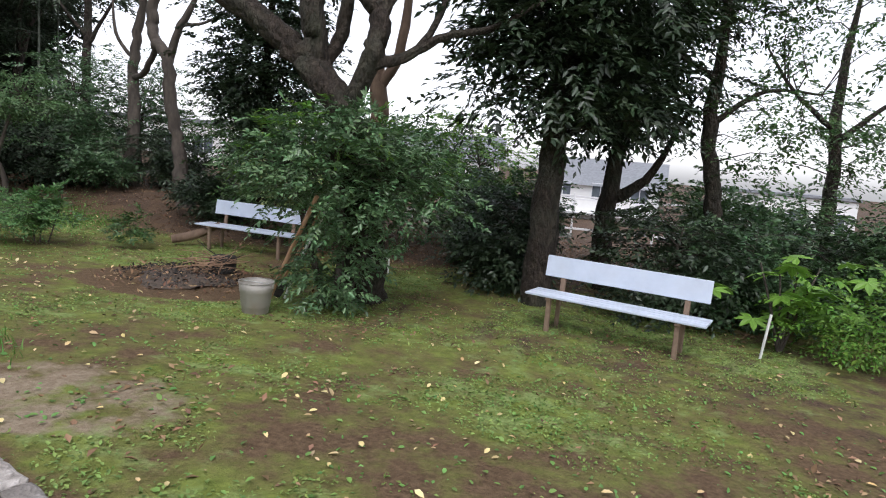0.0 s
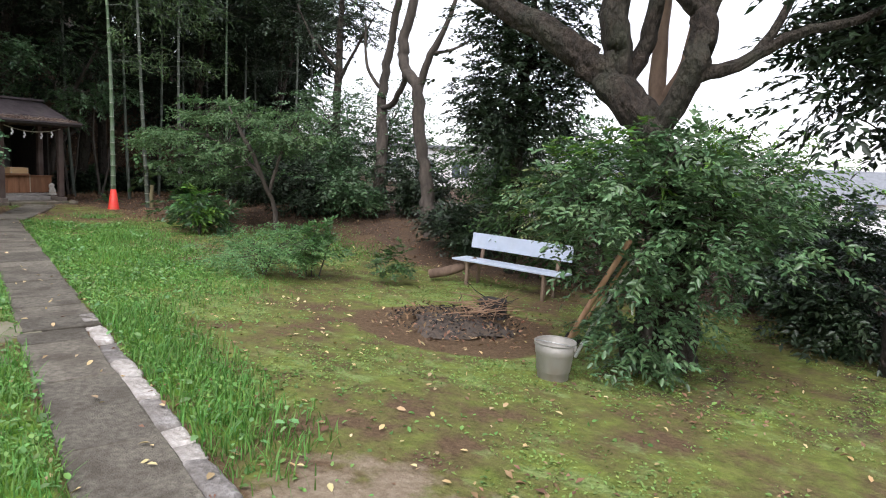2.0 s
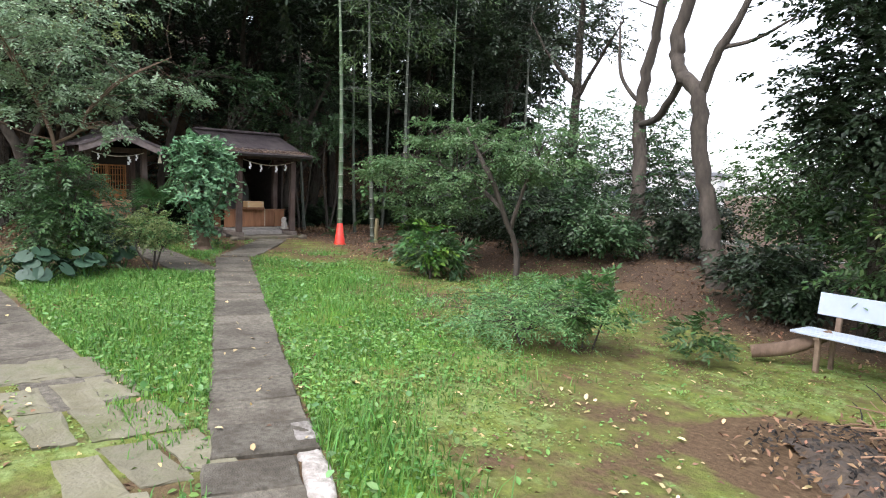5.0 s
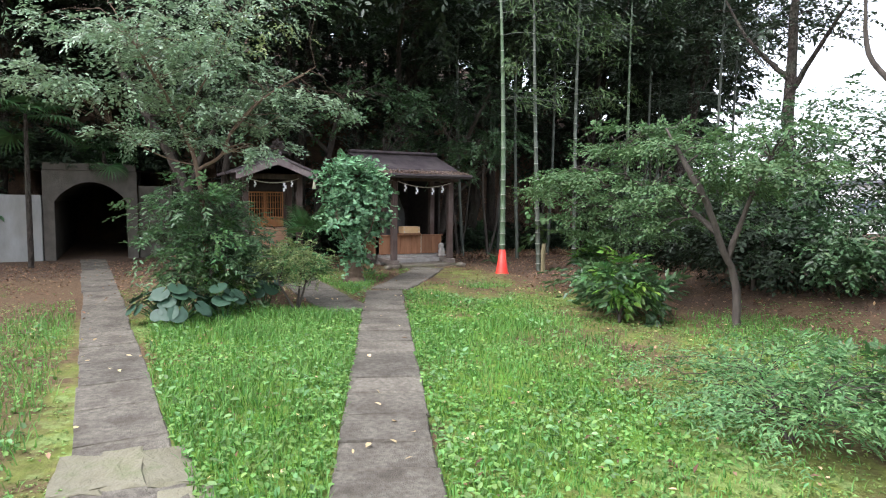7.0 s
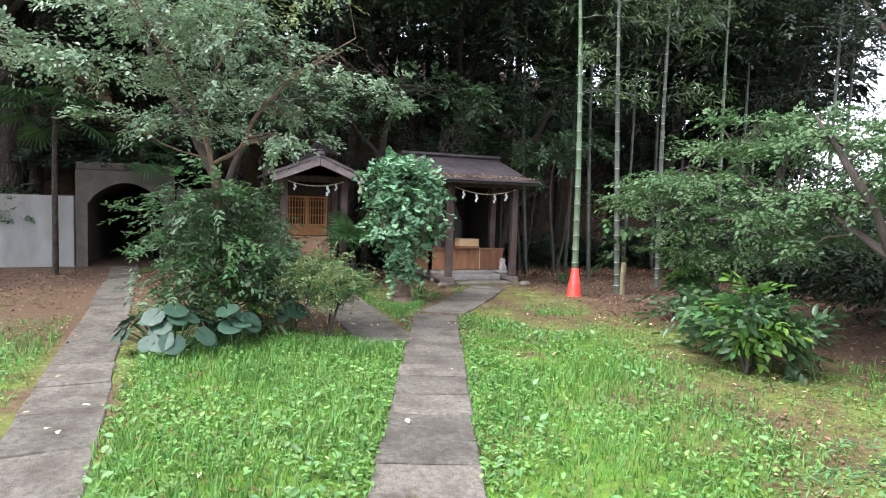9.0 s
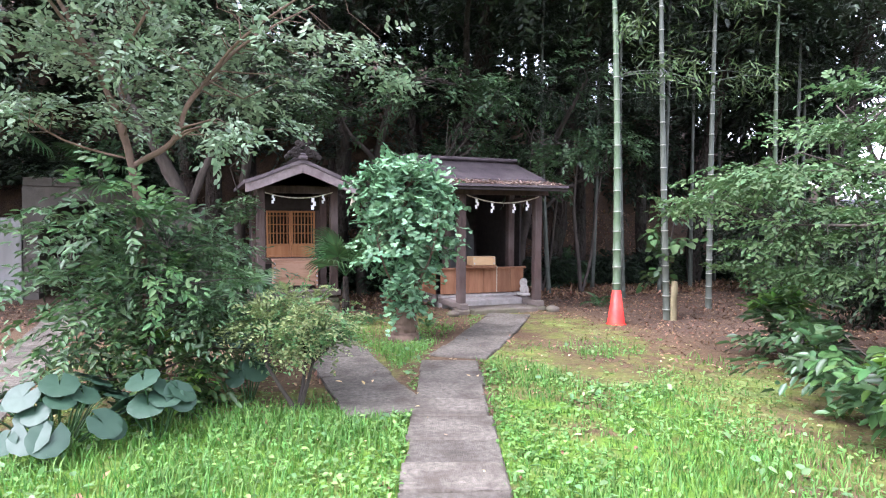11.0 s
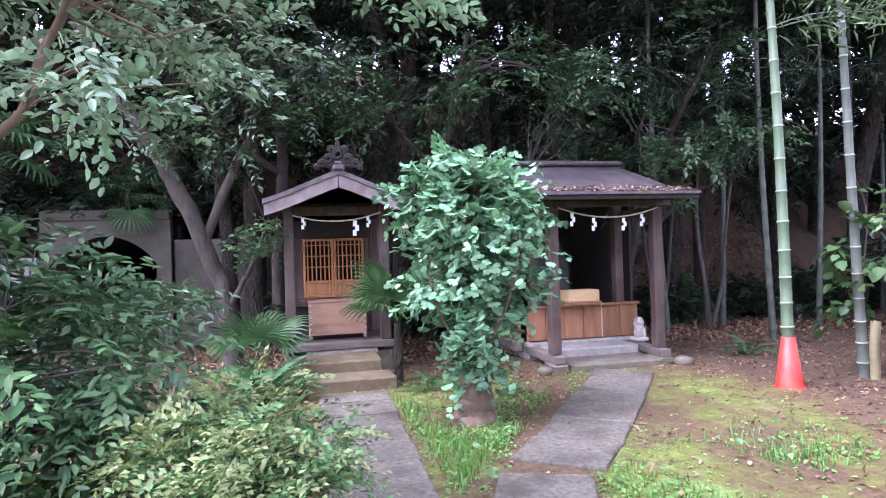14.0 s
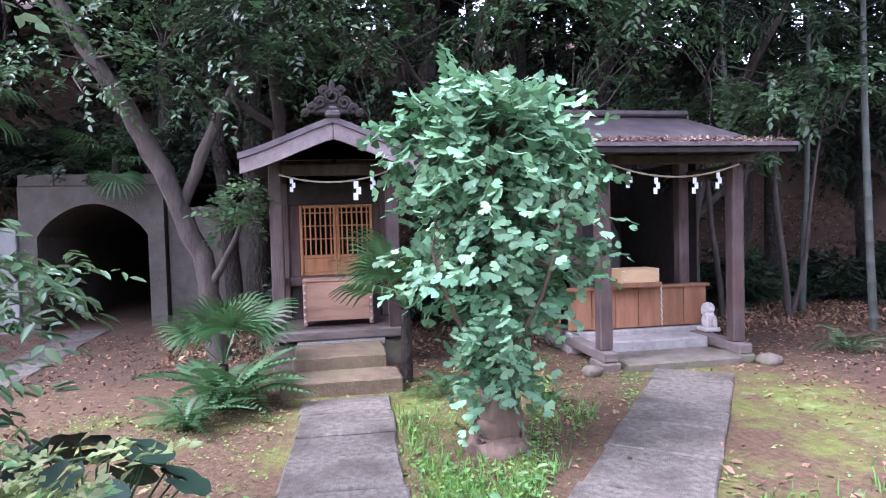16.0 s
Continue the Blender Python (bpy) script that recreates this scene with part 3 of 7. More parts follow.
def slab_mesh(corners, top, bottom, jitter=0.008, seed=0):
    """A worn paving slab over four plan corners."""
    r = np.random.default_rng(seed)
    bm = bmesh.new()
    c = sum((Vector((*p, 0)) for p in corners), Vector()) / 4
    rows = []
    for inset, z in ((0.0, bottom), (0.0, top - 0.012), (0.014, top), (0.12, top - 0.002)):
        ring = []
        for k in range(4):
            a, b = Vector((*corners[k], 0)), Vector((*corners[(k + 1) % 4], 0))
            for s in (0, 0.33, 0.66):
                p = a.lerp(b, s)
                p = p + (c - p).normalized() * (inset + float(r.uniform(-jitter, jitter)))
                p.z = z + float(r.uniform(-0.003, 0.003))
                ring.append(bm.verts.new(p))
        rows.append(ring)
    for a, b in zip(rows, rows[1:]):
        for k in range(12):
            bm.faces.new((a[k], a[(k + 1) % 12], b[(k + 1) % 12], b[k]))
    bm.faces.new(rows[-1])
    bmesh.ops.recalc_face_normals(bm, faces=bm.faces)
    return bm


def lay_slabs(owner, line, half, step, seed, gap=0.012, top=0.05):
    """Slabs along a plan polyline of (x, y)."""
    P = [Vector((*p, 0)) for p in line]
    along = [0.0]
    for a, b in zip(P, P[1:]):
        along.append(along[-1] + (b - a).length)

    def at(s):
        for k in range(len(P) - 1):
            if s <= along[k + 1] or k == len(P) - 2:
                t = (s - along[k]) / (along[k + 1] - along[k])
                return P[k].lerp(P[k + 1], t), (P[k + 1] - P[k]).normalized()
    r = np.random.default_rng(seed)
    s, n = 0.0, 0
    while s < along[-1] - 0.15:
        e = min(s + step * float(r.uniform(0.86, 1.14)), along[-1])
        (a, da), (b, db) = at(s + gap / 2), at(e - gap / 2)
        na, nb = Vector((-da.y, da.x, 0)), Vector((-db.y, db.x, 0))
        h1, h2 = half * float(r.uniform(0.95, 1.06)), half * float(r.uniform(0.95, 1.06))
        cs = [a - na * h1, b - nb * h1, b + nb * h2, a + na * h2]
        m = (a + b) / 2
        tilt = top + gz(m.x, m.y) - 0.02 + float(r.uniform(-0.006, 0.006))
        part("slab", slab_mesh([(c.x, c.y) for c in cs], tilt, -0.16, seed=seed * 100 + n), CONCRETE, owner)
        s, n = e, n + 1


main_path = tagged(new("path_main"), "worn grey concrete slab footpath across the grass", "path", kind="structure")
lay_slabs(main_path, [(4.2, path_y(4.2) - 0.15), (-5.6, path_y(-5.6) - 0.15)], 0.25, 1.15, 7, 0.006)
lay_slabs(main_path, [(-5.61, path_y(-5.6) - 0.07), (-14.0, 7.14)], 0.3, 0.47, 1)
lay_slabs(main_path, [(-14.1, 7.28), (-14.5, 7.6), (-16.8, 9.32)], 0.33, 0.6, 2)
left_path = tagged(new("path_left"), "concrete slab footpath to the stone steps of a shrine", "path", kind="structure")
lay_slabs(left_path, [(-12.35, 6.02), (-13.3, 6.02), (-14.6, 6.08), (-16.86, 6.18)], 0.34, 0.46, 3)
tunnel_path = tagged(new("path_tunnel"), "old paved footpath leading to the tunnel mouth", "path", kind="structure")
lay_slabs(tunnel_path, [(-7.0, 3.25), (-9.0, 3.17), (-12, 3.03), (-15, 2.92), (-21.9, 2.54)], 0.27, 0.7, 4, top=0.035)

paving = tagged(new("paving_flagstones"), "irregular yellowish flagstones sunk in the grass", "paving", kind="structure")
rf = np.random.default_rng(8)
for k in range(15):
    cx, cy = -8.0 + (k // 3) * 0.68 + rf.uniform(-0.07, 0.07), 2.92 + (k % 3) * 0.27 + rf.uniform(-0.04, 0.04) + (k // 3) * 0.035
    if cy > path_y(cx) - 0.42:
        continue
    w, h = rf.uniform(0.29, 0.33), rf.uniform(0.115, 0.135)
    cs = [(cx - w, cy - h + rf.uniform(-.04, .04)), (cx + w * rf.uniform(.8, 1), cy - h + rf.uniform(-.04, .04)), (cx + w, cy + h + rf.uniform(-.03, .03)), (cx - w * rf.uniform(.8, 1), cy + h)]
    part("flagstone", slab_mesh(cs, 0.04 + rf.uniform(-0.006, 0.008), -0.12, 0.025, seed=500 + k), FLAG, paving)

kerb = tagged(new("kerb"), "row of whitish weathered kerb stones beside the path", "kerb", kind="structure")
x = 2.2
k = 0
while x > -5.9:
    w = float(rf.uniform(0.18, 0.5))
    yc = path_y(x - w / 2) + 0.19
    bm = rough_box(-w / 2 - 0.005, w / 2 + 0.005, -0.075, 0.075, -0.14, 0.042 + float(rf.uniform(-0.02, 0.015)), 0.018, 3, 0.02)
    s = part("kerb_stone", bm, WHITE_STONE, kerb, smooth=True)
    s.matrix_basis = pose(x - w / 2, yc, 0.01, 0, 0, -21.4 + float(rf.uniform(-4, 4)))
    x -= w
    k += 1

# ---- tunnel, retaining wall, bank ----
XF = -22.0


def portal():
    t = tagged(new("tunnel_portal"), "old concrete tunnel mouth with a low arch", "tunnel", kind="structure")
    y0, y1, spring, crown, top = 1.76, 3.33, 1.44, 1.93, 2.2
    bm = bmesh.new()
    n = 14
    arch = [(y0, -0.1)] + [(y0 + (y1 - y0) * k / n, spring + (crown - spring) * math.sin(math.pi * k / n) ** 0.75) for k in range(n + 1)] + [(y1, -0.1)]
    outer = [(y0 - 0.24, -0.1)] + [(y0 - 0.24 + (y1 - y0 + 0.48) * k / n, top) for k in range(n + 1)] + [(y1 + 0.24, -0.1)]
    rows = [[bm.verts.new((XF + dx, p[0], p[1])) for p in ring] for ring, dx in ((outer, -0.3), (outer, 0), (arch, 0), (arch, -0.3))]
    for a, b in zip(rows, rows[1:] + rows[:1]):
        for k in range(len(a) - 1):
            bm.faces.new((a[k], a[k + 1], b[k + 1], b[k]))
    bmesh.ops.recalc_face_normals(bm, faces=bm.faces)
    part("portal_face", bm, PORTAL, t)
    bm = bmesh.new()
    far = [[bm.verts.new((XF - 0.3 - d, p[0], p[1])) for p in arch] for d in (0, 3, 6, 9.5)]
    for a, b in zip(far, far[1:]):
        for k in range(len(a) - 1):
            bm.faces.new((a[k], a[k + 1], b[k + 1], b[k]))
    bm.faces.new(far[-1])
    part("lining", bm, PORTAL, t)
    for k in range(4):
        part("coping_block", rough_box(XF - 0.3, XF + 0.03, 1.54 + k * 0.505, 2.04 + k * 0.505, 2.202, 2.38, 0.008, 1), PORTAL, t)


portal()
wall = tagged(new("wall_retaining"), "grey concrete retaining wall with rain stains", "wall", kind="structure")
for k in range(8):
    part("panel", box(XF - 0.2, XF + 0.05 - 0.004 * (k % 2), 1.5 - (k + 1) * 1.8 + 0.006, 1.5 - k * 1.8, -0.1, 1.6, 0.012), WALL, wall)
cap = tagged(new("wall_shrine_bank"), "low dark concrete wall at the foot of the bank", "wall", kind="structure")
part("panel", box(XF - 0.35, XF - 0.1, 3.6, 5.4, -0.1, 1.85, 0.02), PORTAL, cap)

# earth over the tunnel
bx, by = np.linspace(XF - 12, XF - 0.28, 24), np.linspace(0.8, 4.6, 16)
BX, BY = np.meshgrid(bx, by, indexing="ij")
BZ = np.maximum(height(BX, np.full_like(BY, 0.8)), 2.14) + 0.12 * vnoise(BX, BY, 0.6, 4) + 0.05
bi = np.arange(BX.size).reshape(BX.shape)
bme = raw_mesh("bank", np.stack([BX, BY, BZ], -1).reshape(-1, 3), np.stack([bi[:-1, :-1], bi[1:, :-1], bi[1:, 1:], bi[:-1, 1:]], -1).reshape(-1, 4), True)
# Darker than the ground's soil: shade on the bank is put into the colour.
SOIL = material("shade_darkened_bank_soil", ((0.05, 0.032, 0.022), (0.11, 0.075, 0.05)), 8, 0.95, bump=0.8, fine=20)
tagged(put("bank_over_tunnel", bme, SOIL), "earth bank above the tunnel mouth, colour darkened for shade", "bank", kind="structure")


# ---- shrines ----
def shide(parent_thing_name, at, scale=1.0, turn=0):
    t = thing(parent_thing_name, pose(*at, 0, 0, 90 + turn), "folded white paper streamer hanging from a straw rope", "paper streamer", "paper streamers on the ropes")
    bm = bmesh.new()
    for k, (x0, z0) in enumerate(((0, 0), (0.022, -0.05), (-0.004, -0.10))):
        box((x0 - 0.02) * scale, (x0 + 0.02) * scale, -0.002 + k * 0.0045, 0.001 + k * 0.0045, (z0 - 0.062) * scale, z0 * scale, 0, bm)
    part("paper", bm, PAPER, t)


def rope(name, a, b, sag, label):
    pts = [(a[0] + (b[0] - a[0]) * s, a[1] + (b[1] - a[1]) * s, a[2] + (b[2] - a[2]) * s - sag * 4 * s * (1 - s), 0.009 + 0.002 * math.sin(s * 60)) for s in np.linspace(0, 1, 40)]
    ob = put(name, tubes([pts], 6), ROPE)
    return tagged(ob, label, "rope")


def lattice_door(parent, y0, y1, z0, z1, x):
    d = new("lattice_door")
    d.parent = parent
    w = 0.035
    for nm, bm in (("stile", box(x, x + 0.03, y0, y0 + w, z0, z1)), ("stile", box(x, x + 0.03, y1 - w, y1, z0, z1)),
                   ("rail", box(x, x + 0.027, y0 + w, y1 - w, z1 - w, z1)), ("rail", box(x, x + 0.027, y0 + w, y1 - w, z0, z0 + w)),
                   ("rail", box(x, x + 0.027, y0 + w, y1 - w, z0 + 0.2, z0 + 0.2 + w)), ("board", box(x, x + 0.012, y0 + w, y1 - w, z0 + w, z0 + 0.2))):
        part(nm, bm, PINE, d)
    n = 6
    for k in range(n):
        yy = y0 + w + (y1 - y0 - 2 * w) * (k + 0.5) / n
        part("bar", box(x + 0.004, x + 0.022, yy - 0.009, yy + 0.009, z0 + 0.2 + w, z1 - w, 0.002), PINE, d)
    for zz in (0.42, 0.57, 0.72):
        if z0 + zz < z1 - w:
            part("cross_bar", box(x + 0.002, x + 0.012, y0 + w, y1 - w, z0 + zz - 0.008, z0 + zz + 0.008, 0.002), PINE, d)


def shrine_gabled():
    t = thing("gabled_shrine", pose(0, 0, 0), "small dark timber shrine with orange lattice doors and front gable", "shrine", "wayside shrines")
    yc, xf, xb, fl = 6.15, -18.0, -19.95, 0.42
    # stone plinth and floor
    part("plinth", rough_box(xb, xf - 0.02, yc - 0.66, yc + 0.66, -0.05, 0.29, 0.01, 2), STONE, t)
    part("mortar_strip", rough_box(xf - 0.1, xf + 0.02, yc - 0.42, yc + 0.46, 0.25, 0.325, 0.006, 2), MORTAR, t, "pale mortar")
    part("sill", box(xf - 0.14, xf + 0.03, yc - 0.7, yc + 0.68, 0.325, fl, 0.012), SILL_WOOD, t)
    part("floor_board", box(xb, xf - 0.144, yc - 0.62, yc + 0.62, 0.3, fl - 0.01), OLD_WOOD, t)
    for yy in (yc - 0.58, yc + 0.575):
        part("post", box(xf - 0.13, xf, yy - 0.062, yy + 0.062, fl, 2.12, 0.01), OLD_WOOD, t)
        part("post", box(-19.1, -18.97, yy - 0.062, yy + 0.062, fl - 0.01, 2.1, 0.01), OLD_WOOD, t)
        part("tie_beam", box(-18.97, xf - 0.13, yy - 0.04, yy + 0.04, 1.96, 2.08), OLD_WOOD, t)
        part("side_rail", box(-18.97, xf - 0.13, yy - 0.025, yy + 0.025, 0.82, 0.9), OLD_WOOD, t)
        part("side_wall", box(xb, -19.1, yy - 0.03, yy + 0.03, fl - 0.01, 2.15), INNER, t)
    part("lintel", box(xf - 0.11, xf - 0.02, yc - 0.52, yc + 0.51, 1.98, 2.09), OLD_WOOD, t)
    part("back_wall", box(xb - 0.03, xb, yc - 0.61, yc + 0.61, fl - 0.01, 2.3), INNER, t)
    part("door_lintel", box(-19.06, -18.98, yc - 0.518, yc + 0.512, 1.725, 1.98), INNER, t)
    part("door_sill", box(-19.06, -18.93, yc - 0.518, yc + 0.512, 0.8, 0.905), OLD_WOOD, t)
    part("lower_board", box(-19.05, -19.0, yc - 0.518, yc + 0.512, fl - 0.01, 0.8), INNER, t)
    part("door_jamb", box(-19.06, -19.0, yc - 0.518, yc - 0.405, 0.905, 1.725), OLD_WOOD, t)
    part("door_jamb", box(-19.06, -19.0, yc + 0.438, yc + 0.512, 0.905, 1.725), OLD_WOOD, t)
    lattice_door(t, yc - 0.4, yc + 0.016, 0.91, 1.72, -19.03)
    lattice_door(t, yc + 0.018, yc + 0.434, 0.91, 1.72, -19.015)
    # curved gable roof
    n = 12

    def curve(s):
        return 2.42 - 0.38 * s ** 1.12 + 0.05 * s ** 4
    hw = 0.86
    for side in (-1, 1):
        bm = bmesh.new()
        rows = []
        for k in range(n + 1):
            s = k / n
            y, z = yc + side * hw * s, curve(s)
            rows.append([bm.verts.new((-17.5, y, z)), bm.verts.new((-17.5, y, z + 0.055)), bm.verts.new((-20.3, y, z + 0.055)), bm.verts.new((-20.3, y, z))])
        for a, b in zip(rows, rows[1:]):
            for k in range(4):
                bm.faces.new((a[k], a[(k + 1) % 4], b[(k + 1) % 4], b[k]))
        bm.faces.new(rows[-1])
        bmesh.ops.recalc_face_normals(bm, faces=bm.faces)
        part("roof_slope", bm, ROOF_WOOD, t)
        bm = bmesh.new()
        rows = []
        for k in range(n + 1):
            s = k / n
            y, z = yc + side * (0.004 + (hw - 0.02) * s), curve(s)
            dep = 0.13 + 0.02 * (1 - s)
            rows.append([bm.verts.new((-17.52, y, z - 0.002)), bm.verts.new((-17.57, y, z - 0.002)), bm.verts.new((-17.57, y, z - dep)), bm.verts.new((-17.52, y, z - dep))])
        for a, b in zip(rows, rows[1:]):
            for k in range(4):
                bm.faces.new((a[k], a[(k + 1) % 4], b[(k + 1) % 4], b[k]))
        bm.faces.new(rows[-1])
        bm.faces.new(rows[0])
        bmesh.ops.recalc_face_normals(bm, faces=bm.faces)
        part("bargeboard", bm, BARGE, t, "faded pinkish bargeboard")
        for k in range(5):
            xx = -17.75 - k * 0.5
            part("purlin", box(xx - 0.03, xx + 0.03, yc + side * 0.25 - 0.22, yc + side * 0.25 + 0.22, 2.1, 2.16), OLD_WOOD, t)
    # Gable infill in the near-black wood, recess shade put into its colour.
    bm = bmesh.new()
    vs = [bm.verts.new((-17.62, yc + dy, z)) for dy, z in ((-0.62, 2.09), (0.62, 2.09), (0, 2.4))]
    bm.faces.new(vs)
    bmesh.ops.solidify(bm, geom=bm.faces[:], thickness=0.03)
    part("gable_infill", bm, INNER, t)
    part("ridge_cap", box(-20.32, -17.46, yc - 0.07, yc + 0.07, 2.462, 2.53, 0.02), ROOF_WOOD, t)
    part("ridge_cap", box(-20.3, -17.5, yc - 0.045, yc + 0.045, 2.532, 2.57, 0.015), ROOF_WOOD, t)
    # carved ridge end with scrolls
    for cy, cz, r in ((0, 2.66, 0.075), (-0.11, 2.6, 0.055), (0.11, 2.6, 0.055), (-0.19, 2.545, 0.042), (0.19, 2.545, 0.042), (-0.075, 2.71, 0.04), (0.075, 2.71, 0.04), (-0.245, 2.505, 0.03), (0.245, 2.505, 0.03)):
        put("ridge_scroll", tubes([[(-17.52 + 0.01 * math.sin(a), yc + cy + r * math.cos(a) * (1 - a / 14), cz + r * math.sin(a) * (1 - a / 14), 0.017) for a in np.linspace(0, 9.5, 30)]], 7), INNER, t, "dark carved scroll")
    put("ridge_finial", tubes([[(-17.52, yc, 2.70, 0.03), (-17.52, yc, 2.75, 0.032), (-17.52, yc, 2.8, 0.022), (-17.52, yc, 2.82, 0.004)]], 9), INNER, t)
    part("ornament_plate", box(-17.56, -17.53, yc - 0.2, yc + 0.2, 2.5, 2.62, 0.02), INNER, t)
    return t


shrine_gabled()
steps = tagged(new("steps_stone"), "two worn mossy stone steps before the shrine", "steps", kind="structure")
part("step", rough_box(-17.34, -16.9, 5.64, 6.66, -0.08, 0.165, 0.014, 4), STEP_STONE, steps)
part("step", rough_box(-17.98, -17.32, 5.72, 6.57, -0.08, 0.29, 0.012, 4), STEP_STONE, steps)


def offertory():
    t = thing("offertory_box", pose(-18.35, 6.155, 0.42), "reddish wooden offertory box with studded corners", "offertory box")
    for nm, bm in (("front_board", box(-0.02, 0.0, -0.335, 0.335, 0.05, 0.46)), ("back_board", box(-0.32, -0.3, -0.335, 0.335, 0.02, 0.46)),
                   ("side_board", box(-0.3, -0.02, -0.36, -0.34, 0.0, 0.462)), ("side_board", box(-0.3, -0.02, 0.34, 0.36, 0.0, 0.462)),
                   ("corner_strip", box(-0.03, 0.008, -0.365, -0.325, 0.0, 0.465)), ("corner_strip", box(-0.03, 0.008, 0.325, 0.365, 0.0, 0.465)),
                   ("top_bar", box(-0.3, -0.02, -0.34, 0.34, 0.44, 0.456)), ("top_rim", box(-0.32, 0.012, -0.37, 0.37, 0.466, 0.487))):
        part(nm, bm, BOX_WOOD, t)
    for side in (-0.345, 0.345):
        for k in range(6):
            bm = bmesh.new()
            bmesh.ops.create_uvsphere(bm, u_segments=8, v_segments=5, radius=0.015)
            bmesh.ops.translate(bm, verts=bm.verts, vec=(0.012, side, 0.05 + k * 0.075))
            part("stud", bm, IRON, t, smooth=True)


offertory()
rope("straw_rope", (-17.9, 5.62, 1.98), (-17.9, 6.68, 2.0), 0.09, "thin straw rope with paper streamers under the gable")
for y, z in ((5.74, 1.94), (6.36, 1.905), (6.52, 1.95)):
    shide("paper_streamer", (-17.89, y, z), 0.8 if y != 6.36 else 1.15)
bm = bmesh.new()
for k in range(9):
    a = k * 0.7
    bmesh.ops.create_cone(bm, segments=5, radius1=0.012, radius2=0.003, depth=0.2, cap_ends=True,
                          matrix=Matrix.Translation((0.02 * math.cos(a), 0.02 * math.sin(a), -0.1)) @ pose(0, 0, 0, 8 * math.sin(a), 8 * math.cos(a), 0))
tas = part("straw_tassel", bm, ROPE, None)
tas.location = (-17.58, 6.93, 1.98)
tagged(tas, "short straw tassel hanging at the eave", "tassel")


def shrine_open():
    t = thing("open_shrine", pose(0, 0, 0), "open-fronted timber shrine with low plank wall and board roof", "shrine", "wayside shrines")
    xf, y0, y1, xm, xb = -17.2, 8.66, 10.07, -18.12, -20.1
    for yy in (y0, y1):
        part("post", box(xf - 0.13, xf, yy - 0.065, yy + 0.065, 0.2, 1.983, 0.012), OLD_WOOD, t)
        part("sill_beam", box(xm, xf + 0.1, yy - 0.07, yy + 0.07, 0.1, 0.2, 0.012), SILL_WOOD, t)
        part("footing", rough_box(xf - 0.22, xf + 0.12, yy - 0.09, yy + 0.09, -0.1, 0.1, 0.012, 2), STONE, t)
        part("tie_beam", box(xm, xf - 0.13, yy - 0.04, yy + 0.04, 1.86, 1.97), OLD_WOOD, t)
    part("front_beam", box(xf - 0.115, xf - 0.015, y0 - 0.45, y1 + 0.2, 1.985, 2.06), OLD_WOOD, t)
    for yy in (8.74, 10.0):
        part("inner_post", box(xm - 0.07, xm + 0.06, yy - 0.06, yy + 0.06, 0.24, 2.2, 0.01), OLD_WOOD, t)
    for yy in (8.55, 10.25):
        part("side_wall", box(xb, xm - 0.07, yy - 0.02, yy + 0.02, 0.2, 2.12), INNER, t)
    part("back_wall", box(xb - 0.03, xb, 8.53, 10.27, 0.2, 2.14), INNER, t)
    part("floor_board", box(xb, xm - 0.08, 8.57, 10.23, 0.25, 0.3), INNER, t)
    # low plank walls
    ys = np.linspace(8.6, 10.24, 7)
    for k in range(6):
        part("plank", box(xm + 0.062, xm + 0.085 + 0.004 * (k % 2), float(ys[k]) + 0.003, float(ys[k + 1]) - 0.003, 0.26, 0.685, 0.004), PANEL, t)
    part("wall_cap", box(xm + 0.02, xm + 0.12, 8.57, 10.27, 0.686, 0.72, 0.006), PANEL, t)
    xs = np.linspace(xm + 0.06, xb, 8)
    for k in range(7):
        part("plank", box(float(xs[k + 1]) + 0.003, float(xs[k]) - 0.003, 8.50, 8.528, 0.26, 0.685, 0.004), PANEL, t)
    part("wall_cap", box(xb, xm + 0.018, 8.48, 8.55, 0.686, 0.715, 0.006), PANEL, t)
    part("side_sill", box(xb, xm - 0.003, 8.47, 8.57, 0.12, 0.255, 0.01), SILL_WOOD, t)
    part("plinth", rough_box(xb, xm + 0.14, 8.6, 10.3, -0.08, 0.245, 0.006, 2), MORTAR, t, "pale concrete plinth")
    # boarded roof: lower eave course, upper slope, ridge
    ya, yb = 8.05, 10.36

    def slope(xa, za, xc, zc, thick, nm, mat, yl=ya, yr=yb):
        bm = bmesh.new()
        v = [bm.verts.new(p) for p in ((xa, yl, za), (xa, yr, za), (xc, yr, zc), (xc, yl, zc), (xa, yl, za + thick), (xa, yr, za + thick), (xc, yr, zc + thick), (xc, yl, zc + thick))]
        for f in ((3, 2, 1, 0), (4, 5, 6, 7), (0, 1, 5, 4), (1, 2, 6, 5), (2, 3, 7, 6), (3, 0, 4, 7)):
            bm.faces.new([v[k] for k in f])
        part(nm, bm, mat, t)
    slope(-16.72, 2.09, -17.5, 2.225, 0.034, "eave_course", ROOF_WOOD)
    n = 6
    for k in range(n):
        xa, xc = -17.42 - k * 0.2, -17.42 - (k + 1) * 0.2 - 0.03
        slope(xa, 2.245 + k * 0.066, xc, 2.245 + (k + 1) * 0.066 + 0.012, 0.022, "roof_board", ROOF_WOOD, ya + 0.02, yb - 0.02)
    slope(-18.62, 2.63, -20.5, 2.06, 0.05, "rear_slope", ROOF_WOOD)
    part("fascia", box(-16.79, -16.755, ya, yb, 2.035, 2.088, 0.006), INNER, t)
    part("ridge_cap", box(-18.72, -18.52, ya, yb, 2.675, 2.74, 0.02), ROOF_WOOD, t)
    for k in range(9):
        yy = ya + 0.15 + k * (yb - ya - 0.3) / 8
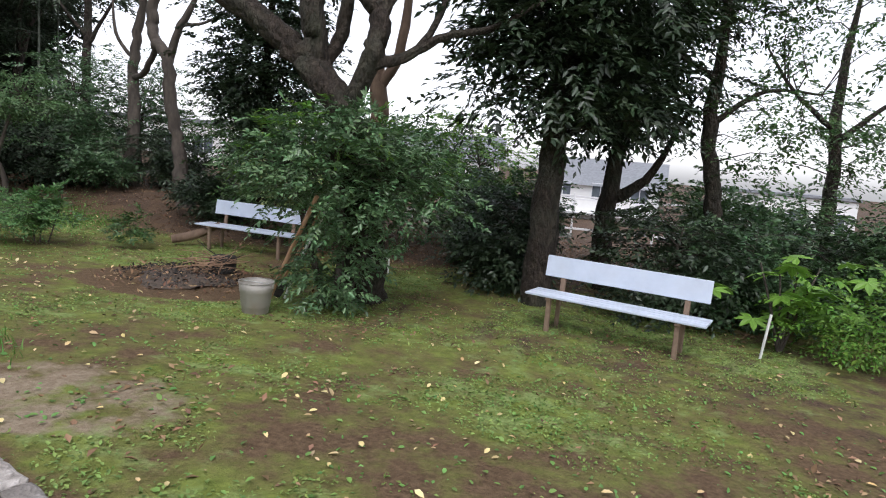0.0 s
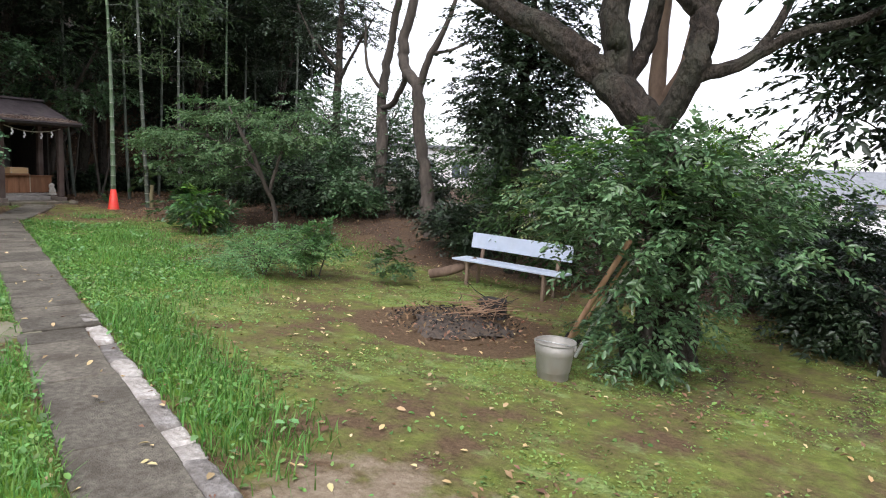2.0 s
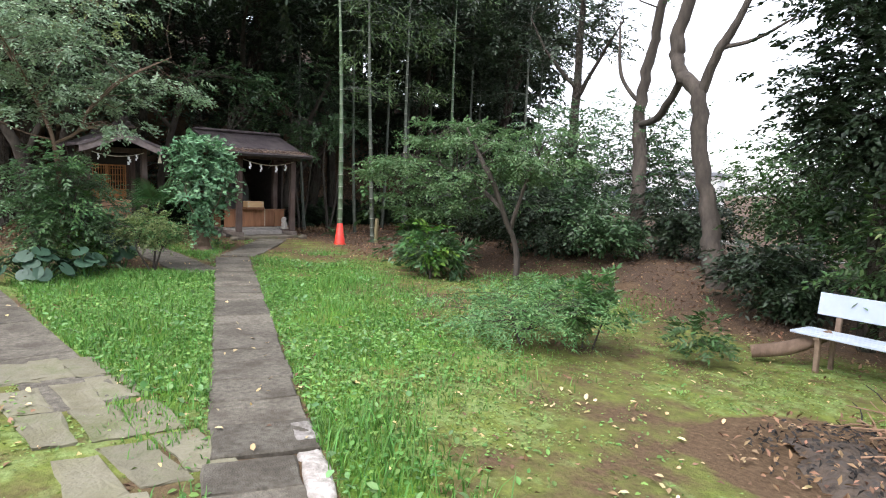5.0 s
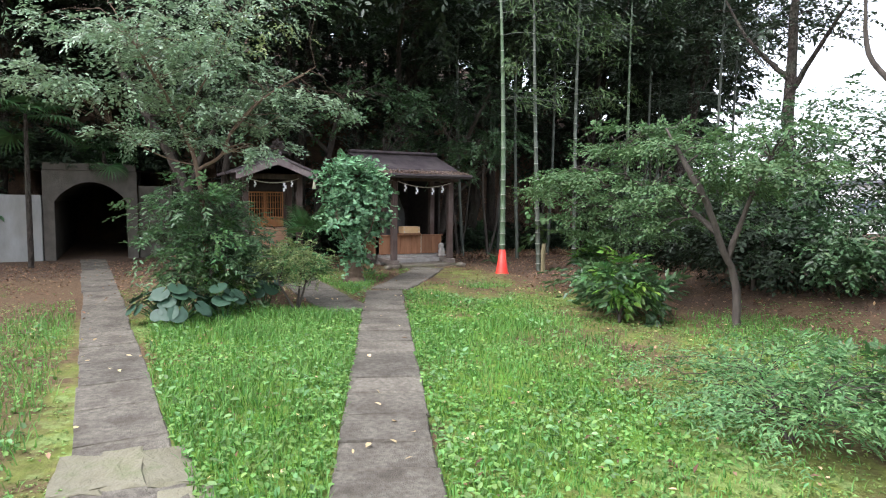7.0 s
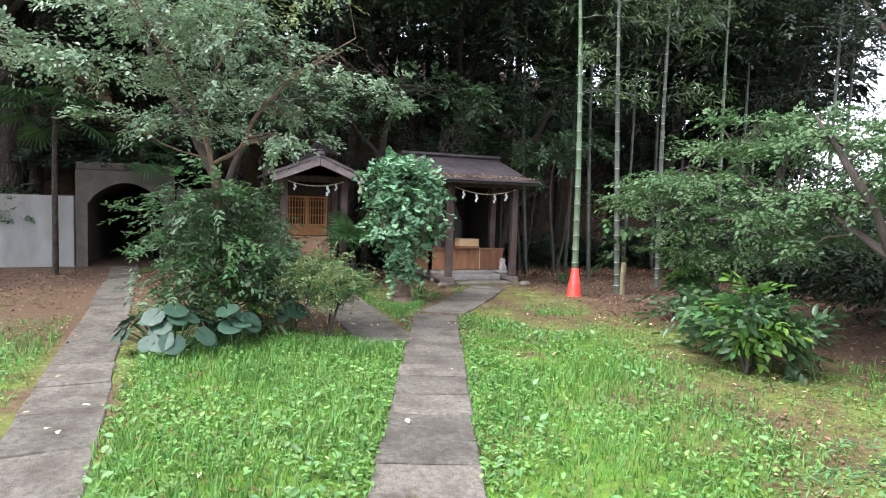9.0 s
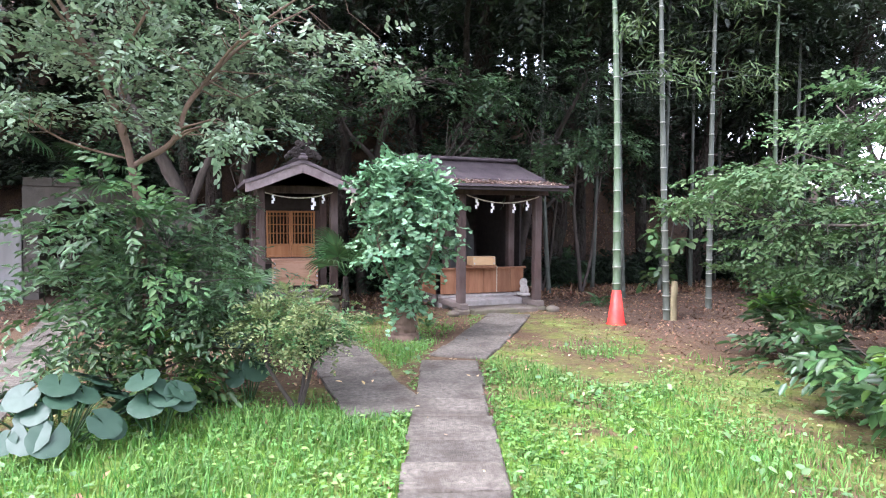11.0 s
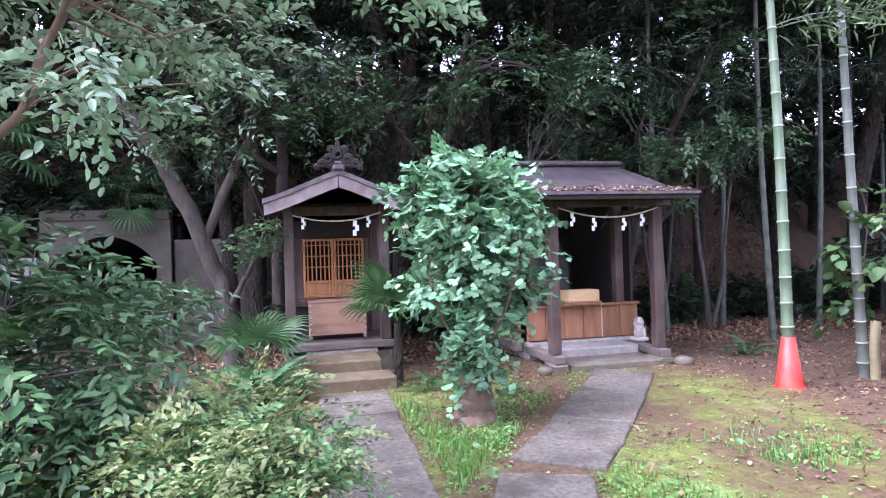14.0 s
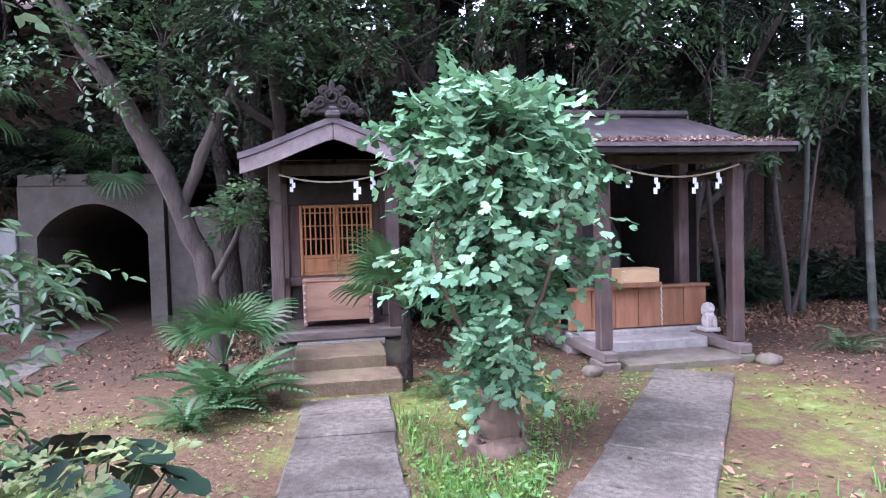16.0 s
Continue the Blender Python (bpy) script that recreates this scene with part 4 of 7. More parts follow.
        part("rafter", box(-17.8, -16.78, yy - 0.022, yy + 0.022, 2.118 - 0.055, 2.118 - 0.002), OLD_WOOD, t)
    return t


shrine_open()
rl = np.random.default_rng(21)
n = 1700
p = np.stack([-16.74 - 0.5 * rl.uniform(0, 1, n) ** 1.7, rl.uniform(8.1, 10.3, n), np.zeros(n)], -1)
p[:, 2] = 2.132 + (-16.72 - p[:, 0]) * 0.173
tagged(put("roof_litter", leaf_mesh(p, rl.normal(0, 1, (n, 3)) * np.array([1, 1, 0.1]), 0.05, 0.026, rl, 0, "leaf", 2.0), L_ROOF_LITTER), "dry fallen leaves lying along the shrine eave", "leaf litter", kind="stuff")
rope("straw_rope", (-17.13, 8.7, 1.97), (-17.13, 10.03, 1.96), 0.12, "straw rope with white paper streamers between two posts")
for y, z in ((8.87, 1.9), (9.15, 1.84), (9.55, 1.835), (9.8, 1.88)):
    shide("paper_streamer", (-17.12, y, z), 0.95)


def small_box():
    t = thing("collection_box", pose(-18.0, 9.36, 0.72), "light wooden collection box with metal corner studs", "box")
    part("body", box(-0.14, 0.14, -0.22, 0.22, 0.05, 0.2, 0.006), LIGHT_WOOD, t)
    part("base", box(-0.16, 0.16, -0.24, 0.24, 0.0, 0.05, 0.006), PANEL, t)
    for yy in (-0.19, 0.19):
        for zz in (0.08, 0.17):
            bm = bmesh.new()
            bmesh.ops.create_uvsphere(bm, u_segments=8, v_segments=5, radius=0.014)
            bmesh.ops.translate(bm, verts=bm.verts, vec=(0.142, yy, zz))
            part("stud", bm, IRON, t, smooth=True)


small_box()
cord = [(-17.97 + 0.01 * math.sin(s * 40), 9.66, 0.73 - s * 0.46, 0.009) for s in np.linspace(0, 1, 24)]
tagged(put("hanging_cord", tubes([cord], 6), ROPE), "pale twisted cord hanging over the plank wall", "cord")

bm = bmesh.new()
rows = []
for w, z in ((0.32, 0.3), (0.3, 0.5), (0.3, 1.25), (0.22, 1.42), (0.15, 1.62), (0.06, 1.75)):
    rows.append([bm.verts.new((dx, dy, z)) for dx, dy in ((0.1, -w), (0.1, w), (-0.1, w), (-0.1, -w))])
for a, b in zip(rows, rows[1:]):
    for k in range(4):
        bm.faces.new((a[k], a[(k + 1) % 4], b[(k + 1) % 4], b[k]))
bm.faces.new(rows[-1])
bm.faces.new(rows[0][::-1])
bmesh.ops.bevel(bm, geom=bm.edges[:], offset=0.03, segments=2, affect="EDGES", clamp_overlap=True)
st = part("stone_stele", bm, STELE, None)
st.location = (-18.95, 9.32, 0.0)
tagged(st, "dark standing stone inside the open shrine", "standing stone")

bm = bmesh.new()
for c, s in (((0, 0, 0.1), (0.085, 0.085, 0.11)), ((0.03, 0, 0.17), (0.07, 0.075, 0.09)), ((0.03, 0, 0.265), (0.07, 0.075, 0.075)), ((0.085, 0, 0.25), (0.04, 0.045, 0.035)), ((0.08, 0.055, 0.08), (0.035, 0.03, 0.1)), ((0.08, -0.055, 0.08), (0.035, 0.03, 0.1)), ((-0.01, 0, 0.24), (0.06, 0.09, 0.1))):
    bmesh.ops.create_icosphere(bm, subdivisions=2, radius=1, matrix=Matrix.LocRotScale(c, None, s))
box(-0.1, 0.13, -0.11, 0.11, -0.02, 0.03, 0.01, bm)
g = part("guardian_statue", bm, STATUE, None, smooth=True)
g.location = (-17.87, 10.15, 0.225)
g.scale = (0.85, 0.8, 0.88)
tagged(g, "small pale stone animal guardian beside the plank wall", "statue")
ent = tagged(new("steps_shrine"), "pale concrete entrance steps between shrine posts", "steps", kind="structure")
part("step", rough_box(-17.98, -17.6, 8.75, 9.98, -0.08, 0.2, 0.006, 3), MORTAR, ent)
part("step", rough_box(-17.58, -17.0, 8.8, 9.96, -0.08, 0.1, 0.008, 3), STONE, ent)
for x, y, s in ((-16.95, 10.2, 0.12), (-17.02, 8.42, 0.1)):
    bm = bmesh.new()
    bmesh.ops.create_icosphere(bm, subdivisions=2, radius=s)
    for v in bm.verts:
        v.co += noise.noise_vector(v.co * 9) * 0.03
        v.co.z *= 0.6
    b = part("field_stone", bm, STONE, None, smooth=True)
    b.location = (x, y, 0.06)
    tagged(b, "rounded stone by the shrine footing", "stone", "stones by the footings")


# ---- bench, bucket, fire pit ----
def bench():
    t = thing("park_bench", pose(0, 0, 0), "pale blue painted wooden bench with brown legs", "bench", "benches under the trees")
    for k in range(4):
        part("seat_slat", box(-0.95, 0.95, -0.2 + k * 0.1, -0.117 + k * 0.1, 0.405, 0.43, 0.005), BENCH_BLUE, t)
    bm = box(-0.9, 0.9, -0.012, 0.012, -0.12, 0.12, 0.005)
    bmesh.ops.transform(bm, matrix=pose(0, 0.255, 0.69, -8, 0, 0), verts=bm.verts)
    part("backrest", bm, BENCH_BLUE, t)
    for x in (-0.68, 0.68):
        part("leg", box(x - 0.024, x + 0.024, -0.165, -0.115, -0.06, 0.37, 0.006), LEG_WOOD, t)
        part("leg", box(x - 0.022, x + 0.022, 0.14, 0.185, -0.06, 0.37, 0.006), LEG_WOOD, t)
        part("bearer", box(x - 0.03, x + 0.03, -0.19, 0.2, 0.372, 0.403, 0.005), LEG_WOOD, t)
        bm = box(-0.028, 0.028, -0.02, 0.02, -0.3, 0.2, 0.005)
        bmesh.ops.transform(bm, matrix=pose(x, 0.262, 0.6, -8, 0, 0), verts=bm.verts)
        part("back_post", bm, LEG_WOOD, t)
    return t


b1 = bench()
b1.matrix_basis = pose(-3.96, 9.47, -0.235, 0, 0, -8.5)
tagged(b1, "pale blue wooden bench beside the ash pit")
b2 = copy_thing(b1, pose(1.73, 7.02, -0.22, 0, 0, -18.5))
tagged(b2, "pale blue wooden bench under dark evergreen trees")


def bucket():
    t = thing("metal_bucket", pose(-1.93, 6.1, -0.175) @ Matrix.Diagonal((1.06, 1.06, 1.1, 1)), "dented grey galvanised metal bucket on the moss", "bucket")
    part("body", lathe([(0.125, 0.0), (0.128, 0.006), (0.133, 0.06), (0.137, 0.064), (0.14, 0.07), (0.155, 0.2), (0.158, 0.205), (0.161, 0.21), (0.17, 0.3), (0.165, 0.3), (0.15, 0.18), (0.122, 0.012)], 36), ZINC, t, smooth=True)
    rim = [(0.17 * math.cos(a), 0.17 * math.sin(a), 0.3, 0.007) for a in np.linspace(0, 2 * math.pi, 40)]
    put("rim", tubes([rim], 7), ZINC, t)
    h = [(0.172 * math.cos(a), 0.172 * math.sin(a) * 0.98, 0.285 - 0.05 * math.sin(a), 0.004) for a in np.linspace(math.pi, 2 * math.pi, 24)]
    put("handle", tubes([h], 6), IRON, t)
    part("ear", box(-0.185, -0.168, -0.02, 0.02, 0.25, 0.295), ZINC, t)
    part("ear", box(0.168, 0.185, -0.02, 0.02, 0.25, 0.295), ZINC, t)


bucket()

rp = np.random.default_rng(5)
n = 40
V, F = [(0, 0, 0.07)], []
for r in range(1, 7):
    for k in range(n):
        a = 2 * math.pi * k / n
        q = r / 6 * (0.5 + 0.1 * math.sin(3 * a) + 0.05 * math.sin(7 * a))
        V.append((q * 1.1 * math.cos(a), q * math.sin(a), 0.075 * (1 - (r / 6) ** 1.5) + float(rp.normal(0, 0.016)) - (0.02 if r == 6 else 0)))
for k in range(n):
    F.append((0, 1 + k, 1 + (k + 1) % n, 1 + (k + 1) % n))
me = bpy.data.meshes.new("ash")
quads = [(1 + r * n + k, 1 + (r + 1) * n + k, 1 + (r + 1) * n + (k + 1) % n, 1 + r * n + (k + 1) % n) for r in range(5) for k in range(n)]
me.from_pydata(V, [], [(0, 1 + k, 1 + (k + 1) % n) for k in range(n)] + quads)
for q in me.polygons:
    q.use_smooth = True
ash = put("ash_heap", me, ASH)
ash.location = (-3.45, 7.0, -0.15)
tagged(ash, "low heap of black ash and charred scraps", "ash heap")
n = 420
a, r = rp.uniform(0, 6.28, n), np.sqrt(rp.uniform(0, 1, n)) * 0.72
p = np.stack([-3.45 + r * 1.1 * np.cos(a), 7.0 + r * np.sin(a), -0.06 + 0.09 * (1 - (r / 0.72) ** 1.5) - 0.04], -1)
tagged(put("charred_scraps", leaf_mesh(p, rp.normal(0, 1, (n, 3)) * np.array([1, 1, 0.3]), 0.05, 0.025, rp, -0.1, "leaf", 1.0), CHAR), "charred bits scattered on the ash", "scraps", kind="stuff")
n = 420
a, r = rp.uniform(0, 6.28, n), np.sqrt(rp.uniform(0, 1, n)) * 1.0
p = np.stack([-3.35 + r * 1.1 * np.cos(a), 7.05 + r * np.sin(a), -0.11 + 0.05 * (1 - r)], -1)
tagged(put("burnt_litter", leaf_mesh(p, rp.normal(0, 1, (n, 3)) * np.array([1, 1, 0.3]), 0.06, 0.025, rp, -0.1, "leaf", 1.5), L_LITTER), "brown dry leaves round the ash heap", "leaf litter", kind="stuff")
for k in range(42):
    a = float(rp.uniform(0, 6.28))
    L = float(rp.uniform(0.25, 0.7))
    c = (-3.35 + float(rp.normal(0, 0.2)), 7.45 + float(rp.normal(0, 0.16)), -0.06 + float(rp.uniform(0, 0.12)))
    el = float(rp.uniform(0.02, 0.3)) + (0.5 if k < 3 else 0)
    pts = [(L * (s - 0.3) * math.cos(a) + 0.02 * math.sin(s * 9 + k), L * (s - 0.3) * math.sin(a), L * (s - 0.3) * el, 0.008 * (1 - 0.6 * s)) for s in np.linspace(0, 1, 6)]
    tw = put("twig", tubes([pts], 5), TWIG if k % 4 else CHAR)
    tw.location = c
    tagged(tw, "dry brown twig lying on the ash heap", "twig", "twigs on the ash heap")
stump = part("tree_stump", lathe([(0.2, -0.08), (0.175, 0.0), (0.165, 0.1), (0.17, 0.17), (0.16, 0.19), (0.12, 0.2), (0.05, 0.19)], 20), CHAR, None, smooth=True)
for v in stump.data.vertices:
    v.co += noise.noise_vector(v.co * 7) * 0.02
stump.location = (-3.4, 7.83, -0.17)
tagged(stump, "blackened tree stump beside the ash heap", "stump")

for pts, rad, mat, lab in ((((-2.12, 6.75, -0.19), (-1.82, 6.6, 0.4), (-1.45, 6.42, 1.08)), 0.026, POLE_WOOD, "bare brown wooden pole leaning into a bush"),
                           (((-2.0, 6.9, -0.19), (-1.72, 6.75, 0.4), (-1.36, 6.55, 1.0)), 0.018, WHITE_PIPE, "pale stick leaning into a bush")):
    ob = put("leaning_pole", tubes([bend([(*q, rad) for q in pts], 6)], 8), mat)
    tagged(ob, lab, "pole", "poles leaning on the bush")
sp = thing("shovel", pose(0, 0, 0), "old shovel with dark blade leaning at the bush", "shovel")
put("shaft", tubes([[(-2.02, 6.86, 0.02, 0.016), (-1.45, 6.58, 0.95, 0.014)]], 8), POLE_WOOD, sp)
bm = box(-0.08, 0.08, -0.008, 0.008, -0.22, 0.0, 0.006)
bmesh.ops.transform(bm, matrix=pose(-2.01, 6.86, 0.03, 10, 28, 30), verts=bm.verts)
part("blade", bm, CHAR, sp)
hoop = [(-0.3, 0, -0.1, 0.014), (-0.3, 0, 0.2, 0.014), (-0.26, 0, 0.25, 0.014), (0.26, 0, 0.25, 0.014), (0.3, 0, 0.2, 0.014), (0.3, 0, -0.1, 0.014)]
hp = put("pipe_hoop", tubes([bend(hoop, 4)], 8), WHITE_PIPE)
hp.matrix_basis = pose(-1.75, 9.2, -0.2, 0, 0, -12)
tagged(hp, "low white metal pipe hoop in the ground", "hoop")
pot = part("terracotta_pot", lathe([(0.06, 0), (0.07, 0.01), (0.11, 0.2), (0.125, 0.205), (0.125, 0.24), (0.105, 0.24), (0.09, 0.19), (0.06, 0.02)], 24), TERRA, None, smooth=True)
pot.matrix_basis = pose(-1.62, 7.75, -0.1, 82, 0, 60)
tagged(pot, "orange terracotta pot tipped on its side", "plant pot")


# ---- traffic cone and bamboo ----
def cone():
    t = thing("traffic_cone", pose(-15.53, 10.44, 0.0) @ Matrix.Diagonal((0.85, 0.85, 1, 1)), "faded red traffic cone sleeved over a bamboo stem", "traffic cone")
    part("body", lathe([(0.165, 0.0), (0.16, 0.02), (0.155, 0.03), (0.075, 0.52), (0.07, 0.52), (0.148, 0.03)], 28, cap=False), ORANGE, t, smooth=True)
    put("lip", tubes([[(0.165 * math.cos(a), 0.165 * math.sin(a), 0.012, 0.012) for a in np.linspace(0, 6.2832, 30)]], 6), ORANGE, t)


cone()


def bamboo(base, top, radius, old, seed, sprays=6, detail=True, label="tall green bamboo culm with pale node rings"):
    r = np.random.default_rng(seed)
    t = thing("bamboo", Matrix.Translation(base), label, "bamboo", "bamboo grove")
    b, e = np.zeros(3), np.array(top) - np.array(base)
    L = float(np.linalg.norm(e))
    bow = r.normal(0, 0.05, 2)

    def at(s):
        q = b + e * s
        q[:2] += bow * math.sin(s * math.pi) * 2
        return q
    s, ns = 0.0, [0.0]
    while s < 1:
        s += (0.2 + 0.14 * min(s * 4, 1)) / L
        ns.append(min(s, 1.0))
    pts = []
    for s in ns:
        q = at(s)
        R = radius * (1 - 0.75 * s)
        pts += [(*(q - e / L * 0.012), R), (*q, R * 1.12), (*(q + e / L * 0.012), R)]
    # Culms without detail, and their leaves below, take the colours darkened for shade.
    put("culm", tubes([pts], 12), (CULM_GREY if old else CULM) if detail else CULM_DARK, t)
    rings = [[(*(at(s) + e / L * dz), radius * (1 - 0.75 * s) * f) for dz, f in ((-0.008, 1.06), (-0.004, 1.15), (0.004, 1.15), (0.008, 1.06))] for s in ns[1:-1]]
    if detail:
        for q in rings:
            put("node_ring", tubes([q], 12), NODE, t)
    P, W, twigs = [], [], []
    for k in range(sprays):
        s = float(r.uniform(0.42, 0.98))
        o, a = at(s), float(r.uniform(0, 6.28))
        d = np.array([math.cos(a), math.sin(a), 0.25])
        ln = float(r.uniform(0.7, 1.5))
        twigs.append([(*(o + d * ln * q + np.array([0, 0, -0.35 * ln * q * q])), 0.008 * (1 - q * 0.7)) for q in np.linspace(0, 1, 6)])
        for j in range(70):
            q = float(r.uniform(0.25, 1.05))
            P.append(o + d * ln * q + np.array([0, 0, -0.35 * ln * q * q]) + r.normal(0, 0.13, 3))
            W.append(d * 0.6 + r.normal(0, 0.4, 3))
    tagged(put("spray", tubes(twigs, 5), CULM_GREY, t), kind="stuff")
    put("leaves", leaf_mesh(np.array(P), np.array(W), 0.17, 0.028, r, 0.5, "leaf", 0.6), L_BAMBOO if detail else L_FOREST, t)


bamboo((-15.53, 10.44, -0.02), (-15.9, 10.35, 8.5), 0.062, False, 1, 16)
bamboo((-15.61, 11.45, -0.02), (-15.35, 10.95, 8.0), 0.055, True, 2, 14)
bamboo((-16.45, 13.1, 0.0), (-16.1, 12.9, 8.5), 0.055, True, 3, 14)
bamboo((-16.9, 15.2, 0.0), (-16.7, 15.0, 8.5), 0.055, False, 4, 14)
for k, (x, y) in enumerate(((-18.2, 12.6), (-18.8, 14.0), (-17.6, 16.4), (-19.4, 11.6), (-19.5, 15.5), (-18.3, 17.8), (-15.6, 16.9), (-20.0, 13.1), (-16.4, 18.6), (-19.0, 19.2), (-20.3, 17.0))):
    bamboo((x, y, gz(x, y) - 0.05), (x + 0.3, y - 0.2, 9.0), 0.05, k % 2 == 0, 10 + k, 30, False, "grey-green bamboo culm, the grove's shade put into its colour")
sc = put("cut_bamboo_stake", tubes([[(0, 0, -0.1, 0.05), (0.0, 0, 0.4, 0.048), (0.01, 0, 0.42, 0.052), (0.02, 0, 0.62, 0.047)]], 10), STAKE)
sc.location = (-15.52, 11.5, 0.0)
tagged(sc, "short cut yellowish bamboo stake", "stake")


# ---- trees and bushes ----
def trunks(*defs):
    return [list(d) for d in defs]


# great leaning tree
big = (-1.15, 7.25, -0.2)
sprig_tree("great_tree", big, "great old tree with a thick leaning dark trunk", trunks(
    ((-0.1, 0.15, -0.1, 0.342), (-0.12, 0.12, 0.9, 0.257), (-0.25, 0.02, 1.9, 0.189), (-0.52, -0.05, 2.42, 0.18), (-0.98, -0.05, 2.84, 0.156), (-1.42, -0.05, 3.2, 0.143), (-2.1, 0, 3.55, 0.123), (-3.1, 0.2, 4.1, 0.098), (-4.4, 0.5, 4.9, 0.057)),
    ((-0.6, 0.0, 2.35, 0.139), (-0.78, 0, 2.85, 0.135), (-0.85, 0, 3.35, 0.135), (-0.9, 0.1, 4.2, 0.115), (-1.0, 0.3, 6.0, 0.066)),
    ((-0.8, 0.05, 2.7, 0.082), (-0.62, 0.25, 3.05, 0.082), (-0.55, 0.3, 3.6, 0.074), (-0.6, 0.5, 5.0, 0.041)),
    ((-0.42, -0.05, 2.15, 0.131), (-0.2, -0.1, 2.55, 0.107), (-0.04, -0.1, 2.9, 0.115), (-0.03, 0, 3.3, 0.115), (-0.35, 0.1, 3.7, 0.09), (-0.6, 0.4, 4.8, 0.057), (-0.5, 0.6, 6.0, 0.033)),
    ((-0.1, -0.1, 2.75, 0.074), (0.3, -0.05, 2.86, 0.057), (0.75, 0, 3.12, 0.045), (1.3, 0.2, 3.3, 0.033), (2.1, 0.5, 3.9, 0.012)),
    ((0.4, 0, 2.92, 0.041), (0.65, 0.2, 3.5, 0.033), (0.5, 0.4, 4.3, 0.016)),
    ((-0.03, 0, 3.3, 0.066), (0.2, 0.2, 3.75, 0.049), (0.9, 0.5, 4.5, 0.025)),
    ((-2.1, 0, 3.55, 0.066), (-2.3, 0.4, 4.2, 0.049), (-2.9, 0.8, 5.2, 0.025))),
    [(-3.4, 0.2, 6.2, 2.2, 1.8, 0.8), (-0.7, 0.6, 6.8, 2.0, 1.8, 0.9), (1.5, 0.6, 4.7, 0.9, 0.8, 0.4)], 420, 14, 0.2, 0.11, 0.05, L_DARK, BARK, 31, sides=36)
# dense bush round its foot
sprig_tree("broadleaf_bush", (-1.35, 6.8, -0.18), "dense glossy green bush in front of a great trunk",
           trunks(((0, 0, 0, 0.05), (0.05, 0.05, 0.8, 0.04), (-0.1, 0, 1.6, 0.02)), ((0.1, 0.1, 0, 0.04), (0.35, 0.2, 0.9, 0.03), (0.5, 0.1, 1.5, 0.015)), ((-0.1, 0, 0, 0.04), (-0.4, 0, 0.9, 0.03), (-0.6, -0.05, 1.5, 0.015))),
           [(0.0, 0, 1.5, 0.95, 0.75, 0.6), (0.7, 0.2, 1.4, 0.6, 0.6, 0.6), (-0.75, 0.0, 1.72, 0.5, 0.45, 0.26), (0.05, -0.1, 0.75, 0.45, 0.45, 0.55), (0.0, -0.1, 0.3, 0.4, 0.4, 0.3), (0.3, -0.1, 1.95, 0.5, 0.5, 0.3)],
           1250, 13, 0.075, 0.068, 0.03, L_TUFT, BARK_GREY, 32, "bush", shape="oval", droop=0.2, flat=1.0, extra=(("young_leaves", [(-0.75, 0.0, 1.75, 0.5, 0.45, 0.26), (0, -0.2, 2.0, 0.6, 0.5, 0.25)], 60, L_BRIGHT),))
# dark evergreens behind the bench
sprig_tree("evergreen_tree", (0.8, 8.45, -0.22), "dark evergreen tree with a straight black trunk", trunks(((0, 0, -0.1, 0.22), (0, 0, 1.2, 0.18), (0.02, 0.1, 2.6, 0.16), (0, 0.2, 6.5, 0.08))),
           [(0.0, 0, 3.05, 1.15, 1.1, 0.75), (0.2, 0.1, 4.2, 1.4, 1.3, 1.0), (-0.5, -0.2, 3.4, 0.7, 0.7, 0.7), (0.75, -0.1, 2.75, 0.7, 0.7, 0.5), (0, 0, 5.8, 1.5, 1.4, 1.2)], 1700, 15, 0.16, 0.13, 0.05, L_DARK, BARK, 33, shape="leaf")
sprig_tree("evergreen_tree", (1.7, 10.1, -0.25), "dark forked evergreen tree beside a bench", trunks(((0, 0, -0.1, 0.19), (-0.1, 0, 0.9, 0.15), (-0.05, 0, 1.7, 0.13), (0.1, 0.1, 3.2, 0.1), (0, 0.2, 5.5, 0.05)), ((-0.05, 0, 1.45, 0.1), (0.3, -0.1, 1.65, 0.08), (0.6, -0.15, 2.1, 0.05), (0.9, -0.2, 2.9, 0.03))),
           [(0.1, 0, 3.4, 1.1, 1.0, 0.8), (0.2, 0.1, 4.8, 1.4, 1.3, 1.0), (-0.2, 0.1, 2.65, 0.7, 0.7, 0.4)], 1000, 15, 0.17, 0.12, 0.05, L_DARK, BARK, 34)
sprig_tree("slender_tree", (3.2, 9.75, -0.25), "slender dark tree with open airy branches", trunks(((0, 0, -0.1, 0.16), (-0.15, 0, 1.5, 0.12), (-0.35, 0, 2.6, 0.1), (-0.3, 0.1, 4.0, 0.07), (-0.5, 0.2, 6.0, 0.04)), ((-0.35, 0, 2.6, 0.05), (0.3, 0, 3.1, 0.03), (1.0, 0, 3.1, 0.015)), ((-0.3, 0, 3.2, 0.05), (-1.0, 0, 3.6, 0.03), (-1.6, 0, 3.9, 0.015))),
           [(0.6, 0, 2.9, 1.0, 0.8, 0.35), (-0.4, 0, 4.3, 1.4, 1.0, 0.6), (0.8, 0.2, 4.0, 1.0, 0.8, 0.5), (-0.3, 0.2, 5.6, 1.8, 1.2, 0.8), (-0.1, -0.3, 2.3, 0.7, 0.5, 0.3)], 560, 13, 0.16, 0.075, 0.035, L_MID, BARK, 35)
